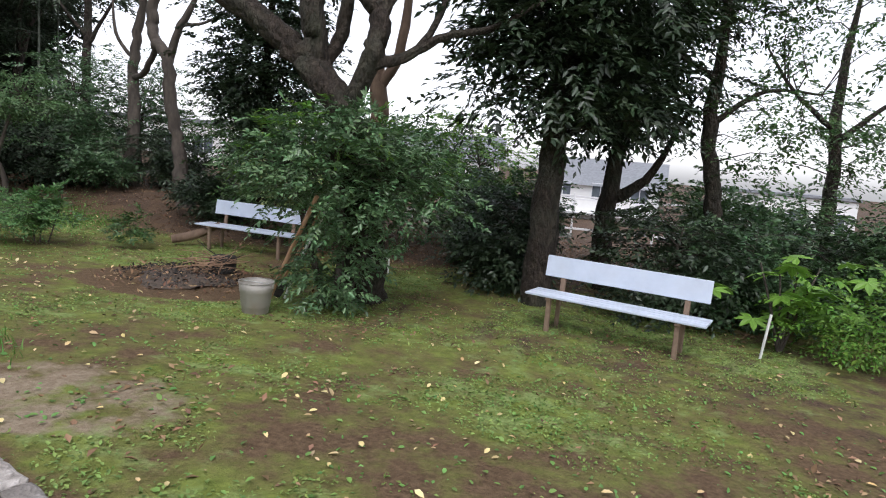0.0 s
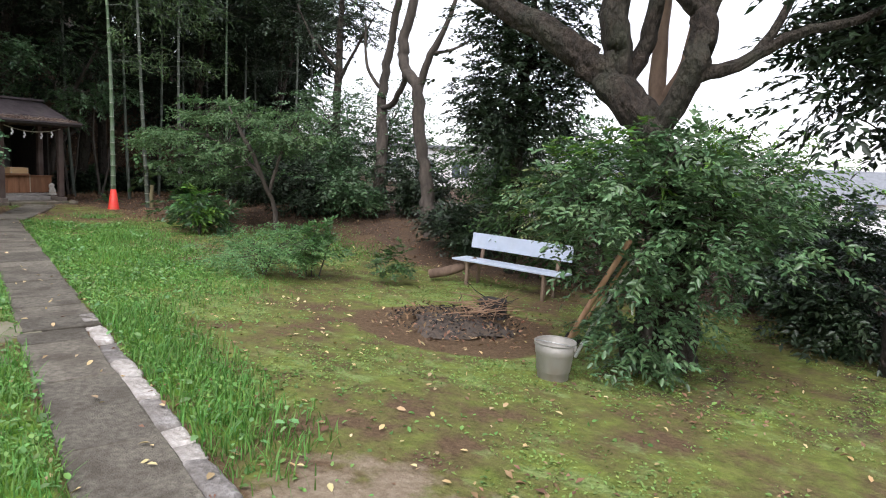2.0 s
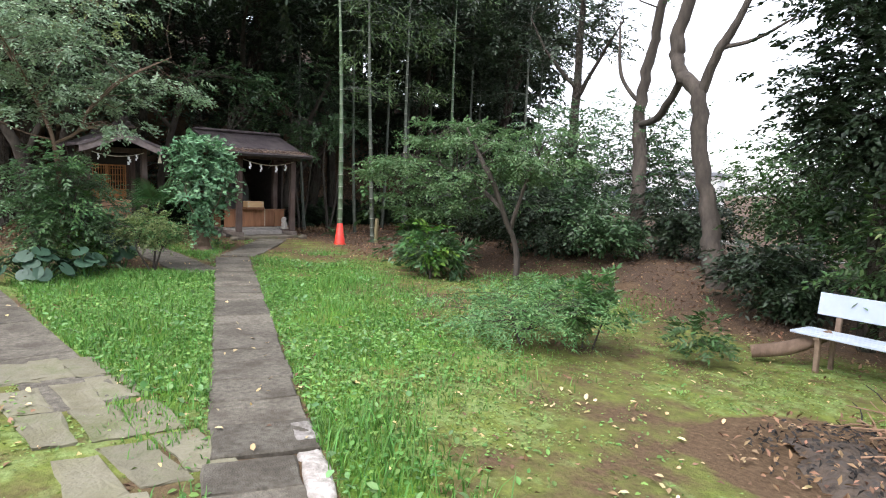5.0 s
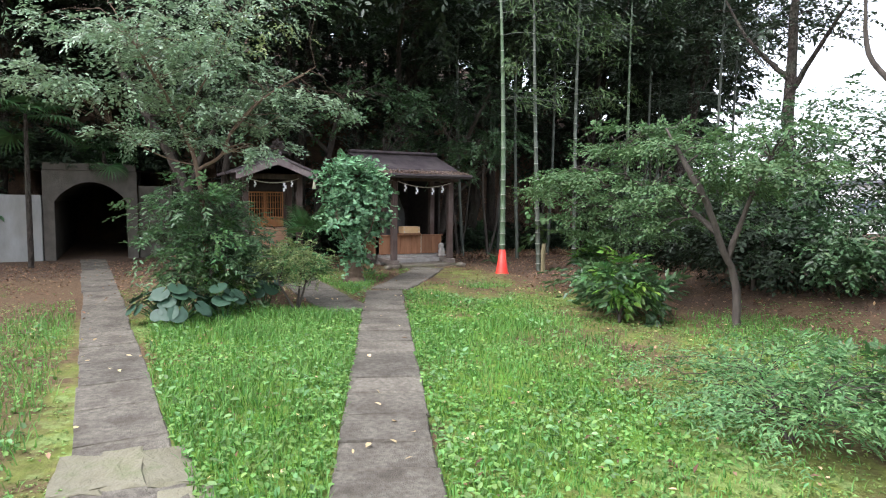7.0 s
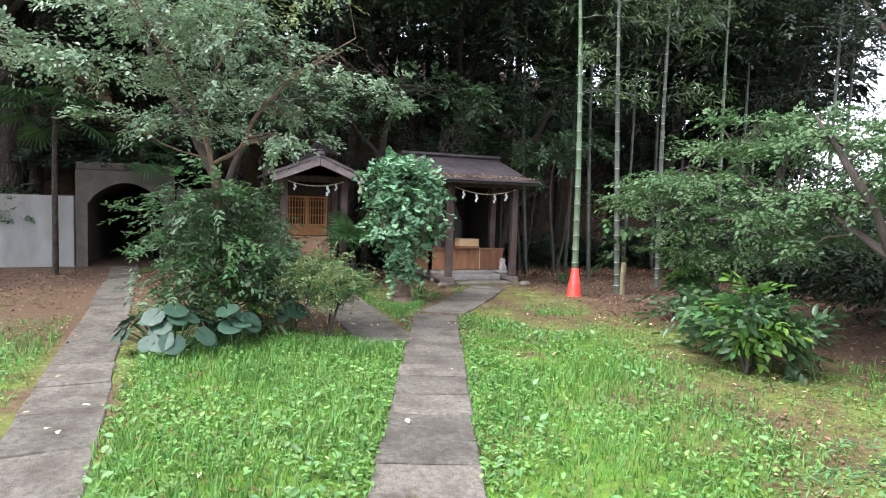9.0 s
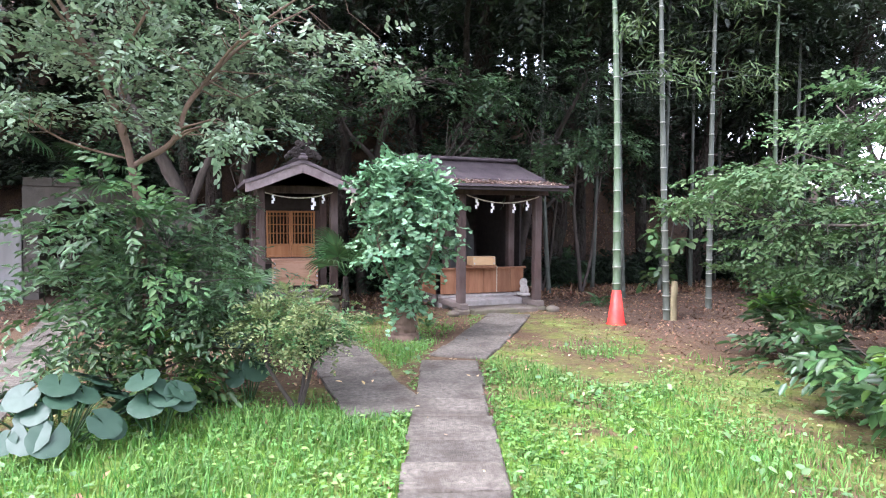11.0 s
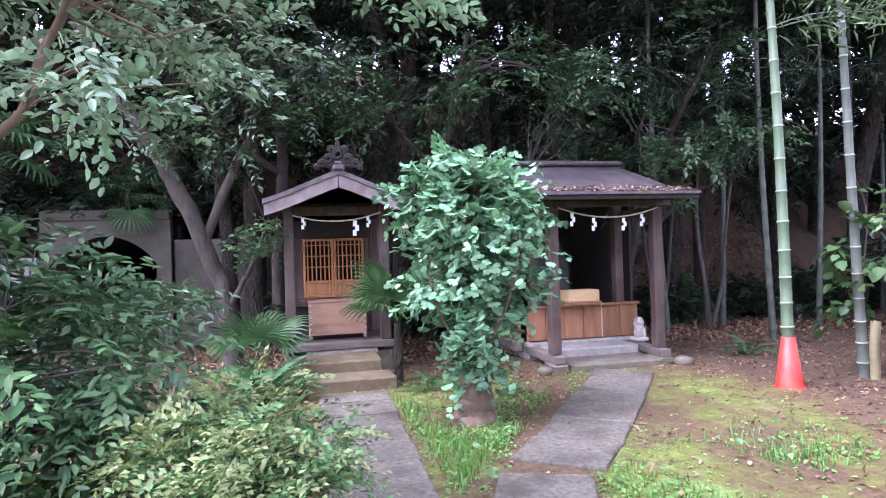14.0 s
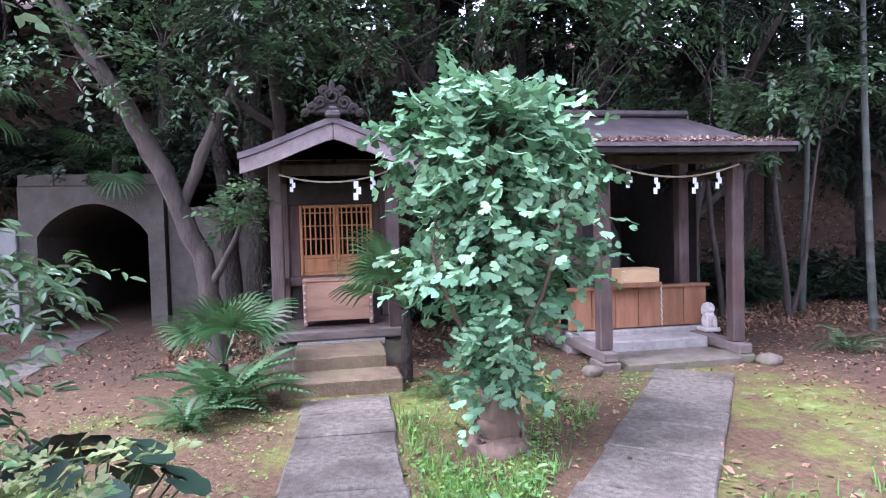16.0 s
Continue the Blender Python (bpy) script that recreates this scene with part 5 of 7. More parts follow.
for k, (x, y, rx, rz, s) in enumerate(((2.35, 8.6, 0.95, 0.62, 1), (3.3, 8.9, 0.8, 0.6, 2), (0.15, 9.3, 0.5, 0.55, 3), (-0.3, 10.9, 0.7, 0.6, 4), (4.5, 9.6, 1.0, 0.55, 5), (5.6, 9.2, 1.2, 0.7, 6))):
    sprig_tree("hedge_bush", (x, y, gz(x, y)), "dark green bushy shrub behind a bench", trunks(((0, 0, 0, 0.04), (0.1, 0, 0.6, 0.03), (0.2, 0.1, 1.2, 0.01))),
               [(0, 0, rz * 1.35, rx, 0.7, rz), (0.2, 0, rz * 0.7, rx * 0.9, 0.7, rz * 0.7)], 420, 16, 0.13, 0.085, 0.04, (L_DARK, L_BUSH)[k % 2], BARK_GREY, 40 + k, "bush", "shrubs behind the benches")


# large-lobed shrub at the edge of the clearing
def hand_leaf(size):
    bm = bmesh.new()
    c = bm.verts.new((0, 0, 0))
    ring = []
    for k in range(25):
        a = -2.5 + 5.0 * k / 24
        r = size * (1.0 if k % 4 == 2 else 0.75 if k % 2 else 0.52)
        ring.append(bm.verts.new((r * math.sin(a), r * math.cos(a), -0.25 * r * r / size)))
    for a, b in zip(ring, ring[1:]):
        bm.faces.new((c, a, b))
    me = bpy.data.meshes.new("lobed_leaf")
    bm.to_mesh(me)
    bm.free()
    return me


hl = hand_leaf(0.19)
hl.materials.append(L_BRIGHT)
rh = np.random.default_rng(50)
fat = thing("lobed_leaf_shrub", pose(3.55, 7.6, gz(3.55, 7.6)), "bright green shrub with large hand-shaped leaves", "shrub")
for k in range(4):
    put("stem", tubes([[(0, 0, -0.05, 0.02), (0.1 * k - 0.15, 0.05, 0.5, 0.015), (0.2 * k - 0.3, 0.1, 0.95, 0.008)]], 6), BARK_GREY, fat)
for k in range(34):
    ob = put("leaf", hl, L_BRIGHT, fat)
    ob.matrix_basis = pose(float(rh.normal(0.05, 0.28)), float(rh.normal(0, 0.22)), float(rh.uniform(0.3, 1.05)), float(rh.uniform(-35, 25)), float(rh.uniform(-25, 25)), float(rh.uniform(0, 360)))
stick = put("garden_stake", tubes([[(0, 0, -0.1, 0.015), (0.05, 0, 0.5, 0.015)]], 7), WHITE_PIPE)
stick.location = (3.25, 7.2, -0.22)
tagged(stick, "short white stake by the lobed shrub", "stake")
sprig_tree("hedge_bush", (4.4, 7.5, gz(4.4, 7.5)), "green leafy shrub at the clearing's edge", [], [(0, 0, 0.45, 0.8, 0.5, 0.5)], 300, 14, 0.1, 0.06, 0.03, L_BRIGHT, BARK_GREY, 51, "bush")

# dark conifer-like blob tree and understorey between bench and twin trees
sprig_tree("dense_evergreen", (-4.6, 10.9, -0.1), "dense rounded dark evergreen tree behind a bench", trunks(((0, 0, -0.1, 0.12), (0, 0, 2, 0.1), (0.1, 0, 4.5, 0.05))),
           [(0.0, 0, 3.1, 0.95, 0.9, 0.9), (0.05, 0, 4.2, 0.9, 0.85, 0.9), (-0.1, 0, 2.4, 0.75, 0.7, 0.5), (0.1, 0, 5.2, 0.7, 0.7, 0.7)], 1500, 15, 0.11, 0.09, 0.05, L_DARK, BARK, 52)
sprig_tree("broadleaf_shrub", (-3.4, 10.7, -0.15), "leafy green shrub with yellowish shoots behind a bench", trunks(((0, 0, 0, 0.04), (0.1, 0, 1, 0.03), (0.2, 0, 1.8, 0.01))),
           [(0, 0, 1.15, 1.0, 0.6, 0.65), (-0.9, 0.1, 1.1, 0.6, 0.6, 0.6), (0.8, -0.1, 1.4, 0.6, 0.5, 0.5), (0, 0, 0.5, 1.0, 0.6, 0.4)], 560, 14, 0.13, 0.09, 0.035, L_MID, BARK_GREY, 53, "bush",
           extra=(("shoot_spray", [(-0.2, -0.5, 1.3, 0.8, 0.3, 0.5)], 45, L_YELLOW),), shape="oval", droop=0.45)
sprig_tree("reddish_tree", (-2.15, 10.3, -0.2), "tree with a reddish-brown forked trunk behind a bench", trunks(((0, 0, -0.1, 0.2), (0, 0, 1.5, 0.16), (-0.05, 0, 2.8, 0.14), (-0.15, 0.1, 3.6, 0.11), (-0.1, 0.2, 5.5, 0.06)), ((-0.05, 0, 2.8, 0.1), (0.3, 0, 3.6, 0.08), (0.3, 0.1, 5.2, 0.05))),
           [(0.1, 0, 5.8, 1.5, 1.2, 0.8), (0.3, -0.2, 1.9, 0.5, 0.4, 0.5)], 240, 13, 0.16, 0.09, 0.045, L_MID, BARK_PALE, 54)

# twin crooked trees
tw = (-7.9, 12.4, 0.2)
sprig_tree("crooked_tree", tw, "crooked grey-brown twin tree with bare winding limbs", trunks(
    ((0.88, -0.25, -0.25, 0.22), (0.78, -0.2, 0.25, 0.17), (0.52, 0.0, 0.95, 0.14), (0.3, 0.05, 1.9, 0.13), (0.12, 0.05, 3.0, 0.13), (-0.3, 0.2, 3.45, 0.12), (-0.42, 0.3, 4.05, 0.12), (-0.2, 0.3, 5.0, 0.1), (-0.1, 0.3, 7.0, 0.05)),
    ((-1.2, 0.8, -0.25, 0.18), (-1.32, 0.8, 0.6, 0.15), (-1.5, 1.1, 1.8, 0.14), (-1.78, 1.4, 3.0, 0.12), (-1.6, 1.4, 4.1, 0.1), (-1.4, 1.3, 4.9, 0.09), (-1.0, 1.2, 6.6, 0.05)),
    ((0.12, 0.05, 2.9, 0.09), (0.42, 0, 3.55, 0.08), (0.75, 0, 4.1, 0.06), (1.2, 0, 5.2, 0.03)),
    ((0.5, 0, 3.7, 0.04), (1.0, 0, 3.75, 0.03), (1.6, 0, 4.0, 0.015)),
    ((-1.7, 1.3, 2.7, 0.06), (-1.0, 0.8, 2.75, 0.07), (-0.3, 0.3, 3.3, 0.07)),
    ((-1.75, 1.4, 3.1, 0.05), (-2.2, 1.3, 3.7, 0.04), (-2.3, 1.3, 4.8, 0.02))),
    [(-1.3, 0.3, 5.5, 1.2, 1.0, 0.6), (0.2, 0.2, 7.2, 2.4, 1.6, 0.9), (1.5, 0, 5.4, 0.8, 0.7, 0.4)], 260, 13, 0.16, 0.07, 0.035, L_MID, BARK_GREY, 55)
for k, (x, y, h, rx, mat) in enumerate(((-6.0, 12.8, 1.5, 0.9, L_MID), (-9.6, 12.3, 0.7, 0.8, L_BUSH), (-11.3, 13.6, 2.0, 1.2, L_BUSH), (-9.9, 14.3, 2.2, 1.1, L_BUSH), (-12.6, 12.8, 1.1, 1.0, L_DARK), (-5.2, 14.0, 1.9, 1.2, L_BUSH), (-7.2, 15.0, 1.6, 1.2, L_MID), (-1.0, 13.0, 1.7, 1.3, L_BRIGHT), (-12.9, 15.5, 1.9, 1.2, L_BUSH), (-3.0, 12.6, 1.6, 1.0, L_MID), (0.0, 12.2, 1.1, 0.8, L_BUSH), (5.0, 12.5, 1.1, 1.3, L_MID), (3.2, 12.0, 1.2, 1.1, L_MID), (3.9, 10.9, 1.0, 0.9, L_BUSH), (6.8, 11.0, 1.2, 1.1, L_MID), (-8.6, 13.6, 0.9, 0.9, L_DARK), (-10.6, 11.9, 0.8, 0.9, L_FOREST), (-5.9, 11.4, 0.6, 0.6, L_DARK), (-0.2, 11.2, 0.9, 0.8, L_DARK), (-13.8, 13.4, 1.0, 0.9, L_FOREST), (-2.2, 14.5, 1.9, 1.2, L_MID), (-17.4, 15.6, 1.3, 1.1, L_DARK), (-16.2, 16.9, 1.3, 1.2, L_FOREST), (-15.2, 15.6, 1.1, 1.1, L_DARK), (-18.6, 16.6, 1.4, 1.2, L_FOREST), (-14.4, 17.0, 1.0, 1.1, L_DARK))):
    sprig_tree("understorey_shrub", (x, y, gz(x, y)), "leafy shrub in the wooded edge of the garden", trunks(((0, 0, -0.05, 0.04), (0.05, 0, h * 0.6, 0.03), (0.1, 0.1, h, 0.015)), ((0.1, 0.1, -0.05, 0.03), (-0.2, 0.1, h * 0.7, 0.02))),
               [(0, 0, h, rx, rx * 0.8, h * 0.55), (rx * 0.4, 0.1, h * 0.65, rx * 0.7, rx * 0.6, h * 0.35)], 420, 14, 0.14, 0.095, 0.045, mat, BARK_GREY, 60 + k, "shrub", "understorey shrubs")

# maple with layered sprays
layers = [(-0.9, -0.1, 1.3, 1.0, 0.8, 0.08), (-1.7, -0.2, 1.55, 1.1, 0.8, 0.09), (-0.5, -0.3, 1.75, 1.1, 0.9, 0.09), (-2.4, -0.2, 1.95, 1.2, 0.9, 0.1), (0.3, -0.2, 2.0, 0.9, 0.8, 0.09), (-0.9, -0.2, 2.3, 1.2, 0.9, 0.1),
          (-2.9, -0.1, 1.35, 0.8, 0.7, 0.08), (-1.7, 0, 2.6, 0.9, 0.8, 0.1), (0.4, 0.1, 2.4, 0.7, 0.6, 0.1), (-3.5, -0.2, 1.75, 0.7, 0.6, 0.09), (-2.7, 0.2, 2.4, 0.8, 0.7, 0.1), (-3.2, 0.3, 1.0, 0.7, 0.6, 0.08), (-2.1, 0.1, 1.05, 0.8, 0.7, 0.08)]
sprig_tree("maple_tree", (-9.4, 10.05, 0.0), "small layered maple with feathery green foliage", trunks(
    ((0, 0, -0.05, 0.055), (-0.06, 0.02, 0.55, 0.045), (-0.1, -0.2, 1.0, 0.042), (-0.15, -0.45, 1.55, 0.04), (-0.3, -0.6, 1.95, 0.035), (-0.7, -0.6, 2.5, 0.012)), ((-0.1, -0.1, 0.85, 0.04), (0.1, -0.1, 1.4, 0.03), (0.35, 0, 2.1, 0.018)),
    ((-0.12, -0.3, 1.2, 0.04), (-0.9, -0.2, 1.6, 0.03), (-1.9, -0.1, 1.9, 0.02), (-3.0, 0, 2.1, 0.01)), ((-0.9, -0.2, 1.6, 0.025), (-1.6, -0.3, 1.5, 0.018), (-2.9, -0.1, 1.5, 0.008)), ((-1.9, -0.1, 1.9, 0.02), (-2.2, 0, 2.3, 0.012), (-2.5, 0.1, 2.6, 0.006))),
    layers, 1750, 13, 0.1, 0.06, 0.034, L_MAPLE, BARK_GREY, 80, squash=0.16, droop=0.2, flat=1.4, shell=0.1, bough=8)


# shrub with big glossy leaves
def glossy(base, seed, blobs, count, label, extra=True):
    sprig_tree("glossy_shrub", base, label, trunks(((0, 0, -0.05, 0.02), (0.05, 0, 0.3, 0.015), (0.1, 0, 0.6, 0.008)), ((0.05, 0, -0.05, 0.02), (-0.2, 0.1, 0.3, 0.012), (-0.3, 0.1, 0.55, 0.008))),
               blobs, count, 8, 0.085, 0.12, 0.055, L_BUSH, BARK_GREY, seed, "shrub", shape="oval", droop=0.15, flat=1.0,
               extra=(("young_leaves", [(b[0], b[1], b[2] + 0.08, b[3] * 0.9, b[4] * 0.9, b[5]) for b in blobs[:2]], count // 2, L_GLOSS), ("shoot", [(b[0], b[1], b[2] + 0.15, b[3] * 0.7, b[4] * 0.7, b[5]) for b in blobs[:1]], count // 8, L_BRIGHT)))


glossy((-10.2, 8.85, 0.0), 81, [(0, 0, 0.5, 0.35, 0.4, 0.25), (-0.5, 0.3, 0.45, 0.4, 0.4, 0.3), (0.3, 0.4, 0.35, 0.35, 0.4, 0.25), (-1.1, 0.5, 0.4, 0.5, 0.4, 0.25)], 150, "shrub with large glossy green leaves in the grass")
glossy((-12.6, 10.6, 0.0), 82, [(0, 0, 0.35, 0.4, 0.4, 0.3), (0.5, -0.2, 0.3, 0.4, 0.3, 0.25)], 90, "shrub with glossy leaves by the bamboo")
# feathery low shrubs in the moss
sprig_tree("feathery_shrub", (-6.8, 7.3, -0.05), "low feathery green shrub in a bare patch", trunks(((0, 0, -0.05, 0.015), (0.2, 0, 0.35, 0.008)), ((0, 0, -0.05, 0.015), (-0.3, 0.1, 0.35, 0.008))),
           [(-0.4, -0.1, 0.32, 0.65, 0.55, 0.18), (0.4, 0.1, 0.36, 0.6, 0.5, 0.2), (-0.05, 0.3, 0.46, 0.6, 0.5, 0.18), (0.1, -0.35, 0.26, 0.7, 0.5, 0.14)], 480, 14, 0.085, 0.055, 0.016, L_FEATHER, BARK_GREY, 83, "shrub", droop=0.05, flat=1.3, squash=0.35)
sprig_tree("upright_shrub", (-6.45, 7.9, -0.08), "upright bright green shrub among low bushes", trunks(((0, 0, -0.05, 0.012), (0.05, 0, 0.6, 0.005)), ((0.1, 0.05, -0.05, 0.012), (0.3, 0.1, 0.65, 0.005)), ((-0.1, 0, -0.05, 0.012), (-0.2, 0.05, 0.55, 0.005))),
           [(0, 0, 0.5, 0.16, 0.16, 0.3), (0.28, 0.1, 0.5, 0.14, 0.14, 0.32), (-0.2, 0.05, 0.45, 0.14, 0.14, 0.26), (0.1, -0.25, 0.45, 0.16, 0.16, 0.28)], 130, 10, 0.06, 0.085, 0.032, L_GLOSS, BARK_GREY, 84, "shrub", shape="oval", droop=-0.3)
sprig_tree("upright_shrub", (-5.5, 8.7, -0.12), "small open shrub beside bare soil", [], [(0, 0, 0.25, 0.28, 0.25, 0.22)], 70, 10, 0.06, 0.07, 0.028, L_MID, BARK_GREY, 85, "shrub", shape="oval", droop=-0.2)
lg = thing("fallen_log", pose(-5.0, 9.35, -0.12), "short barky log lying beside a bench", "log")
put("log_body", tubes([bend([(-0.25, -0.05, 0.02, 0.07), (0.1, 0.1, 0.12, 0.075), (0.4, 0.3, 0.3, 0.05)], 5)], 10, 0.08), BARK_PALE, lg)

# cherry-like tree and shrubs on the island
sprig_tree("spreading_tree", (-13.35, 4.25, 0.0), "small spreading tree with pale bark and airy leaves", trunks(
    ((0, 0, -0.05, 0.043), (-0.02, -0.02, 1.0, 0.034), (0.03, -0.1, 1.95, 0.031), (-0.1, -0.3, 2.6, 0.025), (-0.25, -0.65, 3.3, 0.017), (-0.3, -1.1, 4.1, 0.007)),
    ((0.03, -0.1, 1.95, 0.025), (0.1, 0.2, 2.15, 0.022), (0.15, 0.35, 2.5, 0.017), (0.2, 0.75, 2.95, 0.013), (0.3, 1.3, 3.3, 0.006)),
    ((0.13, 0.3, 2.4, 0.014), (0.5, 0.7, 2.9, 0.011), (0.9, 1.3, 3.3, 0.006)),
    ((-0.1, -0.3, 2.6, 0.017), (0.3, -0.6, 3.1, 0.011), (0.8, -1.0, 3.6, 0.006)),
    ((0.0, -0.1, 2.0, 0.011), (-0.1, -0.6, 2.15, 0.009), (-0.1, -1.1, 2.5, 0.004)),
    ((-0.1, -0.3, 2.6, 0.014), (0.1, 0.1, 3.3, 0.010), (0.3, 0.4, 4.0, 0.004))),
    [(0.2, -1.0, 2.95, 1.0, 1.0, 0.16), (0.2, 0.1, 3.3, 1.2, 1.2, 0.2), (0.3, 1.15, 2.95, 0.9, 0.8, 0.15), (-0.2, -0.4, 3.8, 1.3, 1.3, 0.25), (0.3, 0.4, 4.2, 1.2, 1.1, 0.25), (0.6, -0.6, 3.5, 1.0, 1.0, 0.16), (-0.2, 0.7, 2.7, 0.6, 0.7, 0.12), (0.3, -0.6, 2.35, 0.7, 0.7, 0.14), (0.3, 0.6, 2.3, 0.6, 0.6, 0.14), (0.5, 0, 2.7, 0.8, 0.8, 0.14), (0.2, -1.9, 3.0, 0.7, 0.7, 0.1), (0.2, 1.8, 2.85, 0.6, 0.6, 0.1), (0.1, -1.2, 3.6, 1.0, 1.0, 0.12)],
    1250, 13, 0.095, 0.058, 0.031, L_PALE, BARK_PALE, 90, droop=0.1, flat=1.2, squash=0.3, shell=0.2, shape="oval", bough=7,
    extra=(("yellow_leaves", [(0.2, 0.2, 4.0, 1.0, 1.0, 0.3)], 40, L_YELLOW),))
sprig_tree("island_shrub", (-13.25, 4.2, 0.0), "dark green mixed shrub under a small tree", trunks(((0, 0, 0, 0.03), (0.1, 0.1, 0.7, 0.02), (0.1, 0.2, 1.3, 0.01)), ((0, -0.1, 0, 0.02), (0, -0.4, 0.7, 0.015), (0, -0.5, 1.1, 0.01))),
           [(-0.2, 0.05, 0.9, 0.45, 0.5, 0.5), (-0.2, -0.45, 1.25, 0.4, 0.45, 0.5), (0.0, 0.4, 0.6, 0.45, 0.45, 0.4), (-0.3, 0.1, 1.4, 0.4, 0.5, 0.3), (0.2, -0.1, 1.55, 0.4, 0.55, 0.35), (0.1, 0.5, 1.0, 0.4, 0.4, 0.4), (0.2, -0.5, 0.8, 0.4, 0.4, 0.5)], 520, 13, 0.09, 0.07, 0.03, L_TUFT, BARK_GREY, 91, "shrub", shape="oval", droop=0.3, extra=(("mid_spray", [(0.15, 0.1, 0.75, 0.5, 0.6, 0.5)], 70, L_MID), ("pale_spray", [(0.2, -0.1, 1.3, 0.5, 0.6, 0.4)], 30, L_FEATHER)))
sprig_tree("island_shrub", (-13.0, 4.5, 0.0), "low glossy green shrub at the path fork", [], [(-0.1, -0.1, 0.3, 0.4, 0.4, 0.25), (-0.4, 0.1, 0.3, 0.35, 0.3, 0.25)], 110, 12, 0.1, 0.085, 0.036, L_MID, BARK_GREY, 92, "shrub", shape="oval", droop=0.1, extra=(("bright_spray", [(-0.2, 0, 0.42, 0.4, 0.4, 0.2)], 15, L_BRIGHT),))
sprig_tree("azalea_bush", (-12.8, 5.36, 0.0), "pale yellow-green azalea bush beside the path", trunks(((0, 0, -0.03, 0.02), (0.1, 0.1, 0.4, 0.012)), ((0, 0, -0.03, 0.02), (-0.2, 0.1, 0.4, 0.012)), ((0, 0, -0.03, 0.02), (0.05, -0.25, 0.4, 0.012))),
           [(0, 0, 0.74, 0.32, 0.34, 0.19), (0.0, 0.15, 0.62, 0.26, 0.28, 0.17), (-0.1, -0.15, 0.66, 0.28, 0.3, 0.18)], 300, 12, 0.05, 0.036, 0.019, L_FEATHER, BARK_GREY, 93, "bush", droop=-0.3, facing=1.0,
           extra=(("tip_spray", [(0, 0, 0.76, 0.34, 0.36, 0.2), (0.0, 0.15, 0.64, 0.28, 0.3, 0.18), (-0.1, -0.15, 0.68, 0.3, 0.32, 0.19)], 520, L_YELLOW),))


def ginkgo():
    sprig_tree("ginkgo_tree", (-15.42, 7.1, 0.0), "short bushy ginkgo with fan-shaped blue-green leaves", trunks(
        ((0, 0, -0.1, 0.24), (0, 0, 0.08, 0.17), (0.0, 0, 0.26, 0.13), (0, 0, 0.6, 0.1), (0, 0, 1.6, 0.06), (0, 0, 2.2, 0.02)),
        ((0, 0, 0.5, 0.02), (0.3, 0.2, 1.0, 0.012), (0.4, 0.3, 1.5, 0.006)), ((0, 0, 0.5, 0.02), (0.2, -0.3, 0.9, 0.012), (0.3, -0.45, 1.3, 0.006))),
        [(0, 0.02, 1.9, 0.42, 0.42, 0.36), (0, -0.36, 1.95, 0.22, 0.24, 0.2), (0, 0.36, 1.85, 0.22, 0.24, 0.25), (0, 0, 1.45, 0.44, 0.46, 0.42), (0.05, 0.28, 1.2, 0.26, 0.26, 0.26), (0.05, -0.22, 1.15, 0.25, 0.24, 0.24), (0.02, 0.04, 0.88, 0.24, 0.26, 0.28), (0, 0.02, 0.55, 0.16, 0.18, 0.24), (0, 0.0, 2.18, 0.3, 0.3, 0.16), (0, 0.32, 2.12, 0.1, 0.14, 0.18), (0, -0.12, 2.25, 0.1, 0.12, 0.12)],
        980, 7, 0.085, 0.058, 0.062, L_GINKGO, BARK_PALE, 94, shape="fan", droop=0.45, flat=0.9, shell=0.6, bough=3, facing=0.8, sides=16)


ginkgo()


# round-leaved clump: every leaf a piece
def round_leaf(r):
    bm = bmesh.new()
    c = bm.verts.new((0, 0, 0.0))
    ring, mid = [], []
    for k in range(23):
        a = 0.16 + (2 * math.pi - 0.32) * k / 22
        rr = r * (1 + 0.03 * math.sin(9 * a))
        mid.append(bm.verts.new((0.6 * rr * math.sin(a), 0.6 * rr * math.cos(a), 0.10 * r)))
        ring.append(bm.verts.new((rr * math.sin(a), rr * math.cos(a), 0.06 * r + 0.04 * r * math.sin(7 * a))))
    for k in range(22):
        bm.faces.new((c, mid[k], mid[k + 1]))
        f = bm.faces.new((mid[k], ring[k], ring[k + 1], mid[k + 1]))
    for f in bm.faces:
        f.smooth = True
    me = bpy.data.meshes.new("round_leaf")
    bm.to_mesh(me)
    bm.free()
    me.materials.append(L_ROUND)
    return me


